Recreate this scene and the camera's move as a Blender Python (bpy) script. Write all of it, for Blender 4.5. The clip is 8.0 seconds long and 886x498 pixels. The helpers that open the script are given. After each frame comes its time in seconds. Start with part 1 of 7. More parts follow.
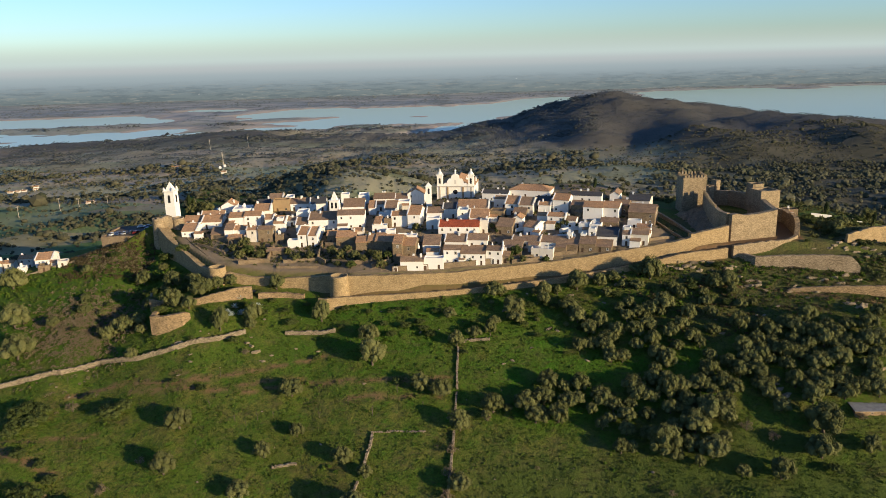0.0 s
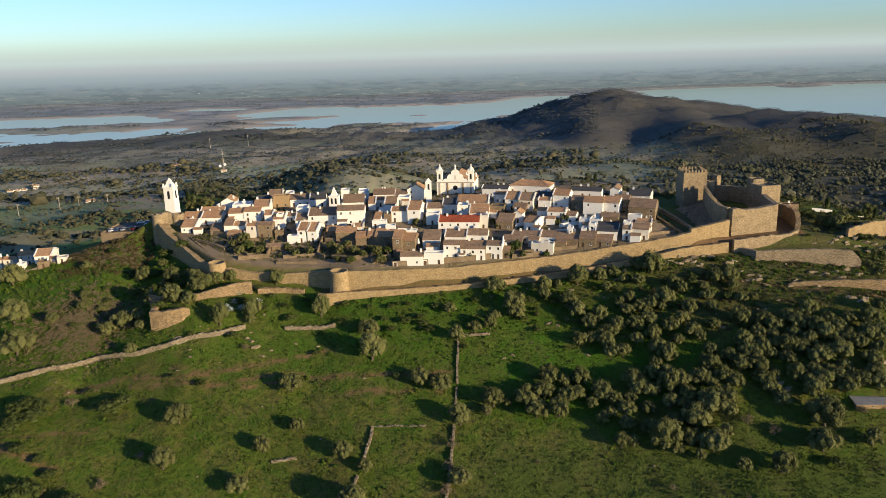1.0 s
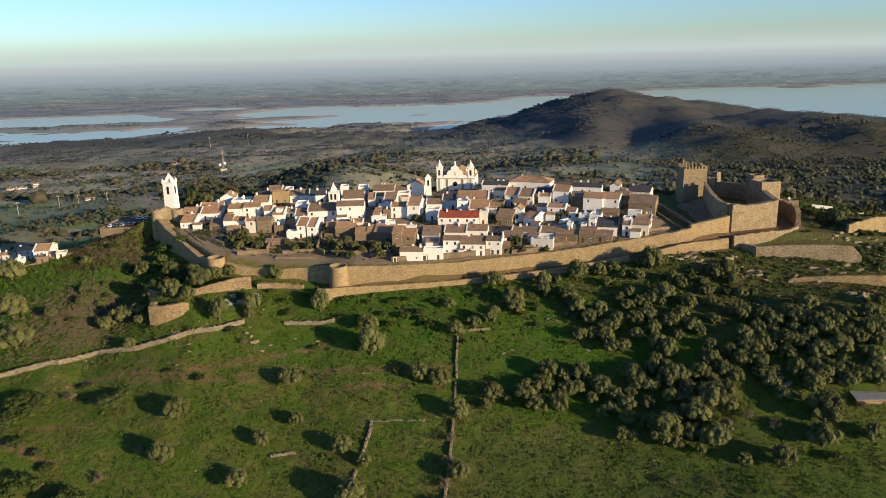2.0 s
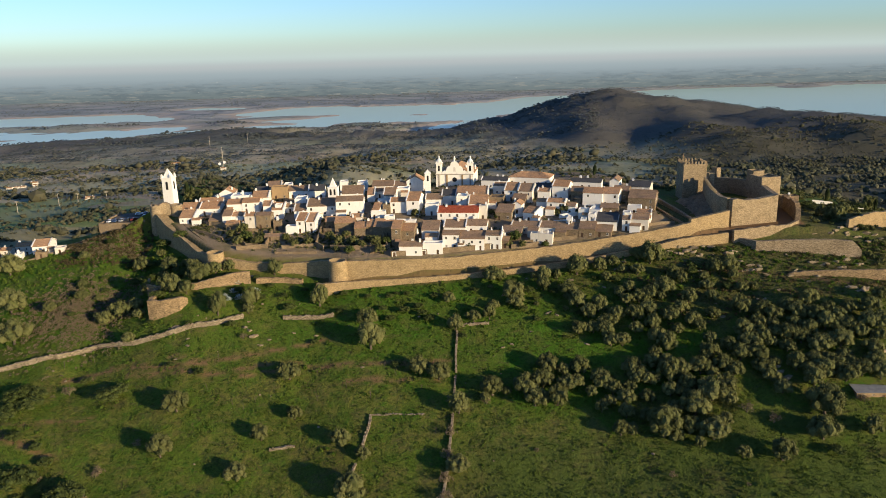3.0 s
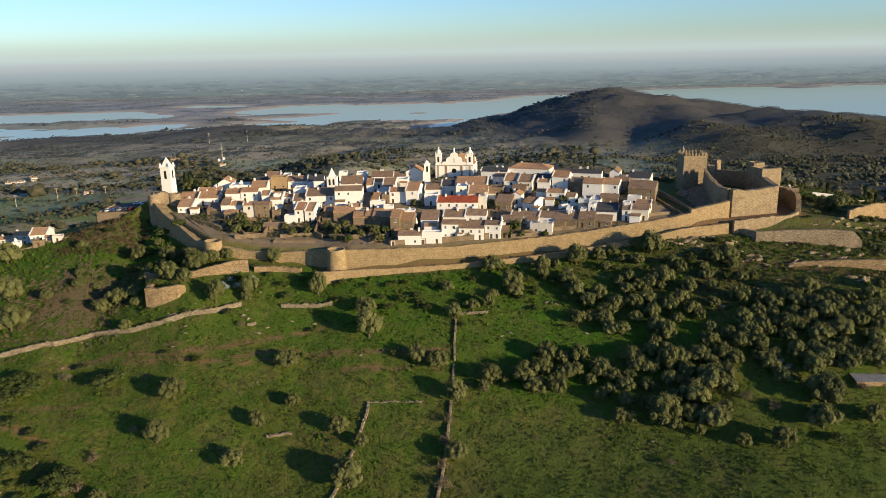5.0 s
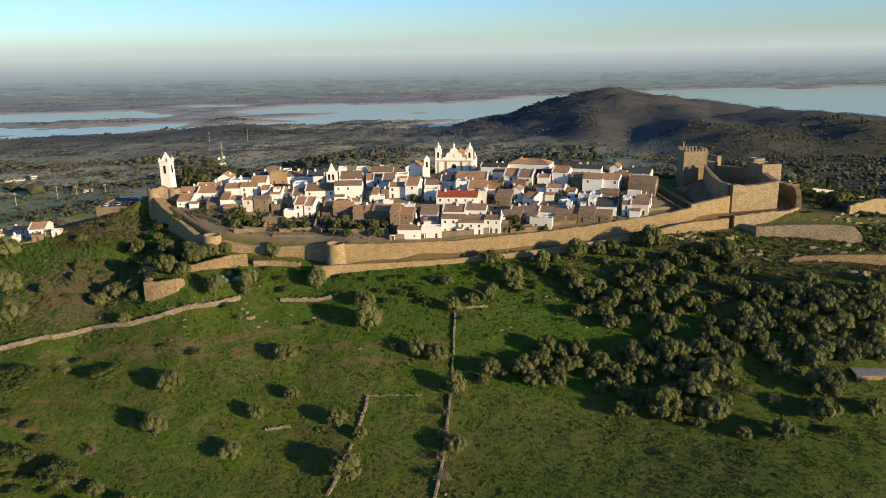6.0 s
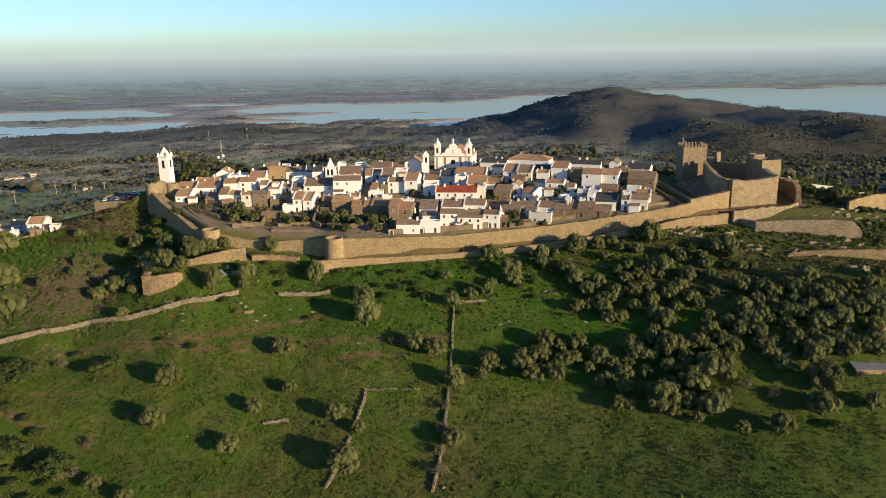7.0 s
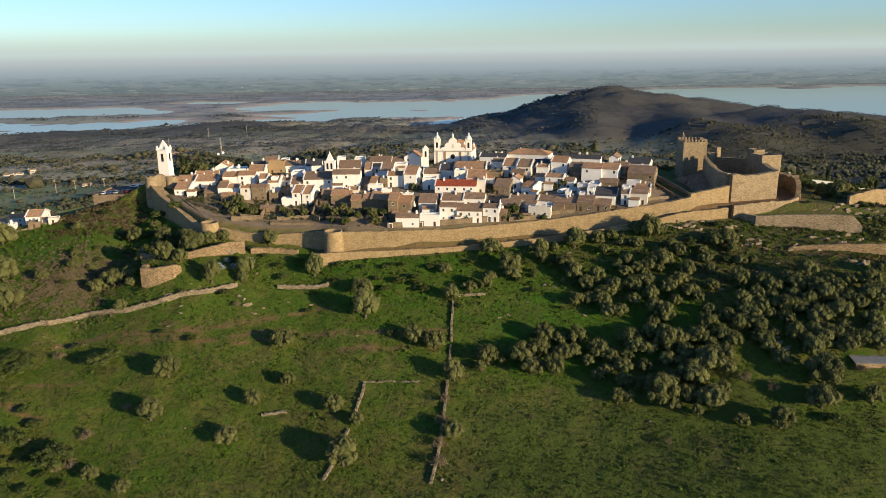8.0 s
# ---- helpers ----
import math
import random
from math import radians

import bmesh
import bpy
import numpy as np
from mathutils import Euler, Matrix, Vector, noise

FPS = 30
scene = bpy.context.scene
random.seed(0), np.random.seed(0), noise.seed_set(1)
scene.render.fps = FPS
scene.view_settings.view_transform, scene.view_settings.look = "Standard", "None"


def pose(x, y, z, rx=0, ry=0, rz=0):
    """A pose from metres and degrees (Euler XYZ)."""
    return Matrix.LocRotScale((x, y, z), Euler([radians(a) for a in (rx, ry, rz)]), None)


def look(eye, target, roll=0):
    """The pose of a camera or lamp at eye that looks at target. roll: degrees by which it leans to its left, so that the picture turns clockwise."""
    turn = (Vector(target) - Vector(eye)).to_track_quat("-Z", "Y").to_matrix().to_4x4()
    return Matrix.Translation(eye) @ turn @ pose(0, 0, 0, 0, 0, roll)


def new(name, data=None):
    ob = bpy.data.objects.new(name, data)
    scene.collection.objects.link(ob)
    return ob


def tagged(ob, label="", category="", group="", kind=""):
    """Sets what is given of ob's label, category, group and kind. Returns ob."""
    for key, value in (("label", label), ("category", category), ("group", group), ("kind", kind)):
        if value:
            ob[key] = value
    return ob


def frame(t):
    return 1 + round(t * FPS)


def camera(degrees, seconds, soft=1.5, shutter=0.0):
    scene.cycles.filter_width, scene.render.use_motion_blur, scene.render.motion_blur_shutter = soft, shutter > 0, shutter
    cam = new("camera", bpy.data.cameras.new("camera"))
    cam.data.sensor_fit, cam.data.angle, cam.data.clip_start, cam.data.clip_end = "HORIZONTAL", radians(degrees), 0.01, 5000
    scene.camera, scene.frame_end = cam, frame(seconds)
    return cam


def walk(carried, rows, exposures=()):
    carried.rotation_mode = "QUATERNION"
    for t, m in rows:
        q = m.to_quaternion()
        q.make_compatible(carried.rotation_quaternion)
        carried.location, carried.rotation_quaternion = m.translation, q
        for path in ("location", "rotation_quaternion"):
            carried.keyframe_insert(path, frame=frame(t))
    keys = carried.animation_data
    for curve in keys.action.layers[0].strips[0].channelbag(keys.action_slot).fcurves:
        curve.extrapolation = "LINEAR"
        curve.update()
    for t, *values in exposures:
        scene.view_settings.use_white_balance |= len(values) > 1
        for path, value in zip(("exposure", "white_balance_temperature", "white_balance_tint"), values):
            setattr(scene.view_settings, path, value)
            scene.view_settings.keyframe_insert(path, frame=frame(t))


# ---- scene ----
cam = camera(63.1, 8.0, soft=0.6)

# the drone sinks straight down, looking over the hill
PATH = [
    (0, (-0.163, 1.572, 102.199), (-0.105, 3.501, 101.675), -1.5),
    (0.5, (-0.203, 1.67, 101.249), (-0.144, 3.599, 100.724), -1.4),
    (1, (-0.04, 1.66, 100.26), (0.017, 3.588, 99.734), -1.6),
    (1.5, (-0.017, 1.675, 99.233), (0.04, 3.604, 98.707), -1.5),
    (3, (0.115, 1.503, 95.574), (0.173, 3.432, 95.049), -1.5),
    (3.5, (0.113, 1.492, 94.512), (0.171, 3.42, 93.986), -1.3),
    (4, (0.056, 1.507, 93.35), (0.114, 3.436, 92.825), -1.4),
    (4.5, (0.081, 1.56, 92.245), (0.14, 3.489, 91.718), -1.3),
    (6, (0.226, 1.352, 88.335), (0.286, 3.281, 87.81), -1.1),
    (6.5, (0.405, 1.33, 87.185), (0.465, 3.259, 86.66), -1.0),
    (7, (0.515, 1.324, 85.975), (0.576, 3.253, 85.45), -1.0),
    (7.5, (0.617, 1.366, 84.722), (0.678, 3.295, 84.196), -0.9),
    (8, (0.616, 1.318, 83.627), (0.678, 3.246, 83.099), -0.8),
]
walk(cam, [(t, look(e, g, r)) for t, e, g, r in PATH], [(0, 0.68), (8, 0.68)])

# ---- sky and sun ----
SUN_AZ, SUN_EL = 129.0, 11.2
world = bpy.data.worlds.new("sky")
scene.world = world
world.use_nodes = True
wn, wl = world.node_tree.nodes, world.node_tree.links
sky = wn.new("ShaderNodeTexSky")
sky.sky_type, sky.sun_disc = "NISHITA", False
sky.sun_elevation, sky.sun_rotation = radians(SUN_EL), radians(SUN_AZ)
sky.altitude, sky.air_density, sky.dust_density, sky.ozone_density = 300, 1.0, 0.4, 2.0
tint = wn.new("ShaderNodeMix")
tint.data_type, tint.blend_type = "RGBA", "MULTIPLY"
tint.inputs[0].default_value = 1.0
tint.inputs[7].default_value = (0.515, 0.69, 1.0, 1)
wl.new(sky.outputs[0], tint.inputs[6])
wl.new(tint.outputs[2], wn["Background"].inputs[0])
wn["Background"].inputs[1].default_value = 0.131
sun = new("sun", bpy.data.lights.new("sun", "SUN"))
sun.data.energy, sun.data.angle, sun.data.color = 5.0, radians(0.5), (1.0, 0.785, 0.49)
sd = Vector((math.sin(radians(SUN_AZ)) * math.cos(radians(SUN_EL)), math.cos(radians(SUN_AZ)) * math.cos(radians(SUN_EL)), math.sin(radians(SUN_EL))))
sun.matrix_world = look(sd * 500 + Vector((0, 300, 0)), (0, 300, 0))

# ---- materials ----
TONE = 0.91  # one scale for every constant node colour, glow included, balanced by exposure


class Nodes:
    """A small builder for node materials."""

    def __init__(self, name):
        self.m = bpy.data.materials.new(name)
        self.m.use_nodes = True
        self.t = self.m.node_tree
        self.bsdf = self.t.nodes["Principled BSDF"]
        self.pos = self.t.nodes.new("ShaderNodeNewGeometry").outputs["Position"]

    def put(self, sock, v):
        if isinstance(v, bpy.types.NodeSocket):
            self.t.links.new(v, sock)
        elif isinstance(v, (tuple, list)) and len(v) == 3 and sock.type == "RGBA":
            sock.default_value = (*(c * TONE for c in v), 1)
        else:
            sock.default_value = v

    def noise(self, scale, detail=4.0, rough=0.55, vec=None, stretch=None):
        n = self.t.nodes.new("ShaderNodeTexNoise")
        v = vec or self.pos
        if stretch:
            mp = self.t.nodes.new("ShaderNodeMapping")
            mp.inputs["Scale"].default_value = stretch
            self.put(mp.inputs["Vector"], v)
            v = mp.outputs[0]
        self.put(n.inputs["Vector"], v)
        n.inputs["Scale"].default_value, n.inputs["Detail"].default_value, n.inputs["Roughness"].default_value = scale, detail, rough
        return n.outputs["Fac"]

    def cells(self, scale, vec=None, out="Color", stretch=None):
        n = self.t.nodes.new("ShaderNodeTexVoronoi")
        v = vec or self.pos
        if stretch:
            mp = self.t.nodes.new("ShaderNodeMapping")
            mp.inputs["Scale"].default_value = stretch
            self.put(mp.inputs["Vector"], v)
            v = mp.outputs[0]
        self.put(n.inputs["Vector"], v)
        n.inputs["Scale"].default_value = scale
        return n.outputs[out]

    def band(self, v, a, b):
        n = self.t.nodes.new("ShaderNodeMapRange")
        n.interpolation_type = "SMOOTHSTEP"
        for k, x in (("Value", v), ("From Min", a), ("From Max", b)):
            self.put(n.inputs[k], x)
        return n.outputs["Result"]

    def mix(self, f, a, b, how="MIX"):
        n = self.t.nodes.new("ShaderNodeMix")
        n.data_type, n.blend_type = "RGBA", how
        self.put(n.inputs["Factor"], f)
        self.put([s for s in n.inputs if s.name == "A" and s.type == "RGBA"][0], a)
        self.put([s for s in n.inputs if s.name == "B" and s.type == "RGBA"][0], b)
        return [s for s in n.outputs if s.type == "RGBA"][0]

    def math(self, op, a, b=0.0):
        n = self.t.nodes.new("ShaderNodeMath")
        n.operation = op
        self.put(n.inputs[0], a)
        self.put(n.inputs[1], b)
        return n.outputs[0]

    def attr(self, name):
        n = self.t.nodes.new("ShaderNodeAttribute")
        n.attribute_name = name
        return n.outputs["Fac"]

    def rand(self):
        return self.t.nodes.new("ShaderNodeObjectInfo").outputs["Random"]

    def island(self):
        return self.t.nodes.new("ShaderNodeNewGeometry").outputs["Random Per Island"]

    def sep(self, k):
        n = self.t.nodes.new("ShaderNodeSeparateXYZ")
        self.put(n.inputs[0], self.pos)
        return n.outputs[k]

    def done(self, col, rough=0.9, bump=None, amount=0.3, dist=0.1, spec=0.25):
        self.put(self.bsdf.inputs["Base Color"], col)
        self.put(self.bsdf.inputs["Roughness"], rough)
        self.bsdf.inputs["Specular IOR Level"].default_value = spec
        if bump is not None:
            b = self.t.nodes.new("ShaderNodeBump")
            b.inputs["Strength"].default_value, b.inputs["Distance"].default_value = amount, dist
            self.put(b.inputs["Height"], bump)
            self.t.links.new(b.outputs[0], self.bsdf.inputs["Normal"])
        return self.m


def ground_material():
    n = Nodes("ground")
    big, mid, fine, clump = n.noise(0.018), n.noise(0.11, 5), n.noise(1.3, 5, 0.65), n.noise(0.45, 4, 0.6)
    blade = n.noise(5.0, 4, 0.7)
    grass = n.mix(n.band(mid, 0.4, 0.62), (0.096, 0.148, 0.018), (0.16, 0.168, 0.034))
    grass = n.mix(n.band(clump, 0.5, 0.68), grass, (0.055, 0.14, 0.010))
    grass = n.mix(n.band(big, 0.45, 0.62), grass, n.mix(0.35, grass, (0.14, 0.12, 0.03)))
    grass = n.mix(n.attr("lush"), grass, n.mix(clump, (0.047, 0.152, 0.008), (0.078, 0.17, 0.012)))
    soil = n.mix(fine, (0.14, 0.085, 0.042), (0.20, 0.128, 0.068))
    worn = n.band(n.math("ADD", n.math("MULTIPLY", mid, 0.6), n.math("MULTIPLY", clump, 0.5)), 0.56, 0.68)
    near = n.mix(n.math("MULTIPLY", worn, n.math("SUBTRACT", 0.6, n.math("MULTIPLY", n.attr("lush"), 0.5))), grass, n.mix(fine, (0.085, 0.075, 0.03), (0.13, 0.10, 0.045)))
    tuft = n.band(n.noise(0.75, 5, 0.7), 0.56, 0.66)
    near = n.mix(n.math("MULTIPLY", tuft, 0.55), near, (0.085, 0.205, 0.014))
    near = n.mix(n.math("MULTIPLY", n.band(n.noise(0.27, 6, 0.75, stretch=(0.7, 1.4, 1)), 0.53, 0.64), 0.55), near, (0.125, 0.102, 0.045))
    near = n.mix(n.band(fine, 0.35, 0.75), near, n.mix(0.5, near, (0.02, 0.03, 0.008)))
    near = n.mix(n.band(blade, 0.42, 0.62), near, n.mix(0.45, near, (0.018, 0.026, 0.006)))
    straw = n.mix(clump, (0.115, 0.088, 0.042), (0.10, 0.105, 0.036))
    near = n.mix(n.math("MULTIPLY", n.attr("dry"), 0.85), near, n.mix(n.band(fine, 0.4, 0.65), straw, (0.05, 0.048, 0.022)))
    row = n.t.nodes.new("ShaderNodeTexWave")
    row.bands_direction = "Y"
    row.inputs["Scale"].default_value, row.inputs["Distortion"].default_value, row.inputs["Detail"].default_value, row.inputs["Detail Scale"].default_value = 0.13, 5.0, 2.0, 0.35
    n.put(row.inputs["Vector"], n.pos)
    furrow = n.math("MULTIPLY", n.band(row.outputs["Fac"], 0.6, 0.9), n.math("MULTIPLY", n.attr("plough"), n.band(mid, 0.42, 0.6)))
    near = n.mix(n.math("MULTIPLY", furrow, 0.85), near, (0.035, 0.032, 0.014))
    near = n.mix(n.math("MULTIPLY", n.attr("plough"), n.band(n.noise(0.06, 5, 0.65), 0.3, 0.62)), near, n.mix(fine, (0.045, 0.078, 0.010), (0.085, 0.105, 0.024)))
    speck = n.band(n.noise(2.6, 4, 0.75), 0.56, 0.66)
    near = n.mix(n.math("MULTIPLY", speck, 0.38), near, n.mix(clump, (0.022, 0.034, 0.008), (0.16, 0.15, 0.06)))
    near = n.mix(n.attr("bare"), near, soil)
    yard = n.mix(n.band(mid, 0.48, 0.75), n.mix(fine, (0.20, 0.15, 0.095), (0.29, 0.225, 0.15)), n.mix(fine, (0.11, 0.105, 0.05), (0.16, 0.135, 0.075)))
    near = n.mix(n.attr("yard"), near, yard)
    # the plain: fields, fallow and scrub
    patch = n.cells(0.0045, stretch=(0.55, 1.5, 0.0))
    strip = n.cells(0.010, stretch=(0.5, 1.3, 0.0))
    field = n.mix(n.band(n.noise(0.004, 3), 0.38, 0.6), (0.385, 0.335, 0.25), (0.29, 0.30, 0.195))
    field = n.mix(n.band(patch, 0.25, 0.75), n.mix(0.5, field, (0.37, 0.285, 0.205)), n.mix(0.4, field, (0.225, 0.28, 0.155)))
    field = n.mix(n.band(strip, 0.5, 0.85), field, n.mix(0.6, field, (0.21, 0.175, 0.115)))
    field = n.mix(n.math("MULTIPLY", n.band(n.noise(0.016, 6, 0.7), 0.5, 0.62), 0.75), field, (0.135, 0.135, 0.075))
    meadow = n.mix(n.band(strip, 0.3, 0.6), (0.11, 0.175, 0.05), n.mix(n.band(patch, 0.4, 0.6), (0.22, 0.205, 0.105), (0.30, 0.22, 0.175)))
    field = n.mix(n.attr("pasture"), field, meadow)
    # distance haze mixed into the base colour: far fields go grey-blue
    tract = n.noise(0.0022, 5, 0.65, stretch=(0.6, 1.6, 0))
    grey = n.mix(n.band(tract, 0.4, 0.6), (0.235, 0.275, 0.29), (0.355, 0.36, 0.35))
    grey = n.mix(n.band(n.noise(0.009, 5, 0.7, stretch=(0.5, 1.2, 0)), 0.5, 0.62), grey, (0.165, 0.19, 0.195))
    field = n.mix(n.math("MULTIPLY", n.attr("remote_haze"), 0.85), field, grey)
    # distant maquis uses a paler, greyer pair: haze put into its colour
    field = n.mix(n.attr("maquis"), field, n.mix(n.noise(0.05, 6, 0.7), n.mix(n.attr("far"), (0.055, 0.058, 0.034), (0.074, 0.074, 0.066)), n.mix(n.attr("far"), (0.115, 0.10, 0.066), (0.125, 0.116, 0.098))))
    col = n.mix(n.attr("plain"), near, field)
    col = n.mix(n.attr("shore"), col, n.mix(n.noise(0.02), (0.42, 0.345, 0.26), (0.52, 0.44, 0.35)))
    h = n.math("ADD", n.math("MULTIPLY", clump, 1.0), n.math("ADD", n.math("MULTIPLY", fine, 0.6), n.math("MULTIPLY", blade, 0.3)))
    return n.done(col, 0.95, h, 1.0, 0.6, 0.1)


def stone_material(name, a, b, scale=2.2, rubble=0.17):
    n = Nodes(name)
    stones = n.cells(scale, stretch=(1, 1, 1.7))
    edge = n.cells(scale, out="Distance", stretch=(1, 1, 1.7))
    col = n.mix(n.band(n.noise(0.35, 5), 0.35, 0.65), a, b)
    col = n.mix(0.25, col, n.mix(n.band(stones, 0.1, 0.9), tuple(v * 0.55 for v in a), tuple(min(1, v * 1.35) for v in b)))
    block = n.cells(scale * 0.75, stretch=(0.8, 0.8, 1.7))
    col = n.mix(rubble, col, n.mix(n.band(block, 0.15, 0.85), tuple(v * 0.5 for v in a), tuple(min(1, v * 1.5) for v in b)))
    course = n.noise(1.2, 5, 0.75, stretch=(0.3, 0.3, 2.6))
    col = n.mix(n.math("MULTIPLY", n.band(course, 0.52, 0.68), 0.32), col, tuple(v * 0.6 for v in a))
    col = n.mix(n.math("MULTIPLY", n.band(edge, 0.5, 0.9), 0.25 + rubble), col, tuple(v * 0.55 for v in a))
    col = n.mix(n.math("MULTIPLY", n.band(n.noise(0.22, 6, 0.75), 0.54, 0.7), 0.5), col, (0.11, 0.09, 0.058))
    return n.done(col, 0.95, n.math("SUBTRACT", n.noise(6, 3), edge), 0.25 + rubble, 0.12, 0.1)


def plaster_material(name, a, b, dirt=0.5):
    n = Nodes(name)
    col = n.mix(n.noise(0.5, 5), a, b)
    streak = n.noise(0.9, 5, 0.65, stretch=(1.6, 1.6, 0.35))
    col = n.mix(n.math("MULTIPLY", n.band(streak, 0.56, 0.75), dirt), col, tuple(v * 0.55 for v in a))
    return n.done(col, 0.85, n.noise(3, 3), 0.15, 0.05, 0.2)


def roof_material(name, a, b, old):
    n = Nodes(name)
    col = n.mix(n.noise(1.6, 5, 0.7), a, b)
    col = n.mix(n.band(n.noise(0.3, 6, 0.7), 0.45, 0.66), col, old)
    col = n.mix(0.35, col, n.mix(n.rand(), tuple(v * 0.6 for v in a), tuple(min(1, v * 1.3) for v in b)))
    col = n.mix(n.band(n.cells(3.0), 0.55, 1.0), col, tuple(v * 0.5 for v in a))
    col = n.mix(n.math("MULTIPLY", n.band(n.noise(0.7, 5, 0.7), 0.55, 0.7), 0.6), col, tuple(min(1, v * 1.5) for v in a))
    return n.done(col, 0.9, n.noise(4, 2), 0.4, 0.06, 0.15)


def plain_material(name, a, b, scale=3.0, rough=0.8, amount=0.3, spec=0.25, metal=0.0):
    n = Nodes(name)
    n.bsdf.inputs["Metallic"].default_value = metal
    f = n.noise(scale, 5, 0.6)
    return n.done(n.mix(n.band(f, 0.3, 0.7), a, b), rough, f, amount, 0.08, spec)


def leaf_material(name, a, b):
    n = Nodes(name)
    col = n.mix(n.island(), a, b)
    col = n.mix(n.math("MULTIPLY", n.rand(), 0.6), col, tuple(v * 0.6 for v in a))
    m = n.done(col, 0.85, None, spec=0.06)
    return m


M_GROUND = ground_material()
M_WALL = stone_material("rampart_stone", (0.265, 0.19, 0.10), (0.352, 0.26, 0.14), 2.4, 0.22)
M_CASTLE = stone_material("castle_stone", (0.226, 0.172, 0.104), (0.322, 0.248, 0.154), 2.3, 0.28)
M_DRY = stone_material("dry_stone", (0.15, 0.12, 0.08), (0.27, 0.22, 0.15), 2.2, 0.34)
M_OLD = stone_material("outwork_stone", (0.17, 0.125, 0.072), (0.32, 0.225, 0.125), 2.3, 0.32)
M_GREY = stone_material("grey_rubble", (0.20, 0.155, 0.10), (0.31, 0.245, 0.165), 2.3, 0.36)
M_SCHIST = stone_material("schist_wall", (0.17, 0.125, 0.08), (0.25, 0.19, 0.12), 2.6)
M_WHITE = plaster_material("whitewash", (0.77, 0.75, 0.70), (0.69, 0.66, 0.60), 0.45)
M_WORN = plaster_material("worn_whitewash", (0.66, 0.62, 0.55), (0.52, 0.47, 0.39), 0.8)
M_CREAM = plaster_material("church_plaster", (0.82, 0.79, 0.71), (0.78, 0.73, 0.62), 0.5)
M_OCHRE = plaster_material("ochre_plaster", (0.33, 0.23, 0.12), (0.27, 0.185, 0.10), 0.6)
M_TILE = roof_material("old_tiles", (0.46, 0.26, 0.135), (0.37, 0.225, 0.125), (0.27, 0.19, 0.12))
M_BROWN = roof_material("brown_tiles", (0.315, 0.205, 0.125), (0.25, 0.17, 0.108), (0.19, 0.142, 0.10))
M_RED = roof_material("new_tiles", (0.42, 0.10, 0.045), (0.36, 0.085, 0.04), (0.30, 0.075, 0.04))
M_SLATE = plain_material("dark_roof", (0.05, 0.05, 0.052), (0.08, 0.078, 0.075), 2.0)
M_PANE = plain_material("dark_pane", (0.015, 0.016, 0.018), (0.03, 0.03, 0.032), 1.0, 0.15, 0.0, 0.5)
M_DOOR = plain_material("painted_door", (0.06, 0.035, 0.02), (0.10, 0.06, 0.035), 3.0, 0.6)
M_STONE_TRIM = plain_material("granite_trim", (0.30, 0.27, 0.22), (0.40, 0.36, 0.30), 4.0)
M_COBBLE = plain_material("schist_paving", (0.09, 0.078, 0.065), (0.15, 0.125, 0.10), 1.2, 0.9, 0.5, 0.15)
M_BARK = plain_material("bark", (0.07, 0.055, 0.04), (0.13, 0.105, 0.08), 5.0, 0.95, 0.7, 0.1)
M_OLIVE = leaf_material("olive_leaves", (0.084, 0.096, 0.034), (0.144, 0.143, 0.056))
M_GARDEN = leaf_material("garden_leaves", (0.075, 0.085, 0.030), (0.13, 0.125, 0.05))
M_CYPRESS = leaf_material("cypress_leaves", (0.028, 0.040, 0.014), (0.05, 0.062, 0.022))
M_SHRUB = leaf_material("shrub_leaves", (0.045, 0.065, 0.018), (0.085, 0.10, 0.03))
M_GRASS = leaf_material("grass_blades", (0.055, 0.095, 0.012), (0.10, 0.125, 0.025))
M_WEED = leaf_material("weed_leaves", (0.056, 0.105, 0.013), (0.10, 0.14, 0.023))
M_BROWNSCRUB = leaf_material("brown_scrub_leaves", (0.075, 0.062, 0.03), (0.13, 0.105, 0.05))
M_TWIG = leaf_material("dry_twigs", (0.15, 0.12, 0.075), (0.23, 0.185, 0.12))
M_SCRUB = leaf_material("far_scrub", (0.045, 0.051, 0.031), (0.094, 0.089, 0.056))
# far scrub again, paled and blued: haze put into the leaf colour
M_HAZY_SCRUB = leaf_material("hazy_scrub_leaves", (0.054, 0.064, 0.058), (0.094, 0.099, 0.086))
# far-bank leaves, palest of all, with haze put into the colour
M_HAZY_BANK = leaf_material("hazy_bank_leaves", (0.12, 0.14, 0.13), (0.19, 0.20, 0.18))
M_WOOD = leaf_material("wood_leaves", (0.046, 0.052, 0.028), (0.115, 0.112, 0.070))
M_AGAVE = leaf_material("agave_leaves", (0.30, 0.36, 0.33), (0.44, 0.50, 0.45))
M_BOULDER = plain_material("pale_rock", (0.17, 0.135, 0.085), (0.30, 0.24, 0.155), 0.9, 0.95, 0.8, 0.1)
M_ROCK = plain_material("rock", (0.16, 0.13, 0.09), (0.30, 0.24, 0.16), 0.9, 0.95, 0.8, 0.1)


def water_material():
    n = Nodes("lake_water")
    n.bsdf.inputs["IOR"].default_value = 1.33
    return n.done((0.50, 0.67, 0.54), 0.28, n.noise(0.12, 5), 0.14, 1.2, 0.5)


M_WATER = water_material()


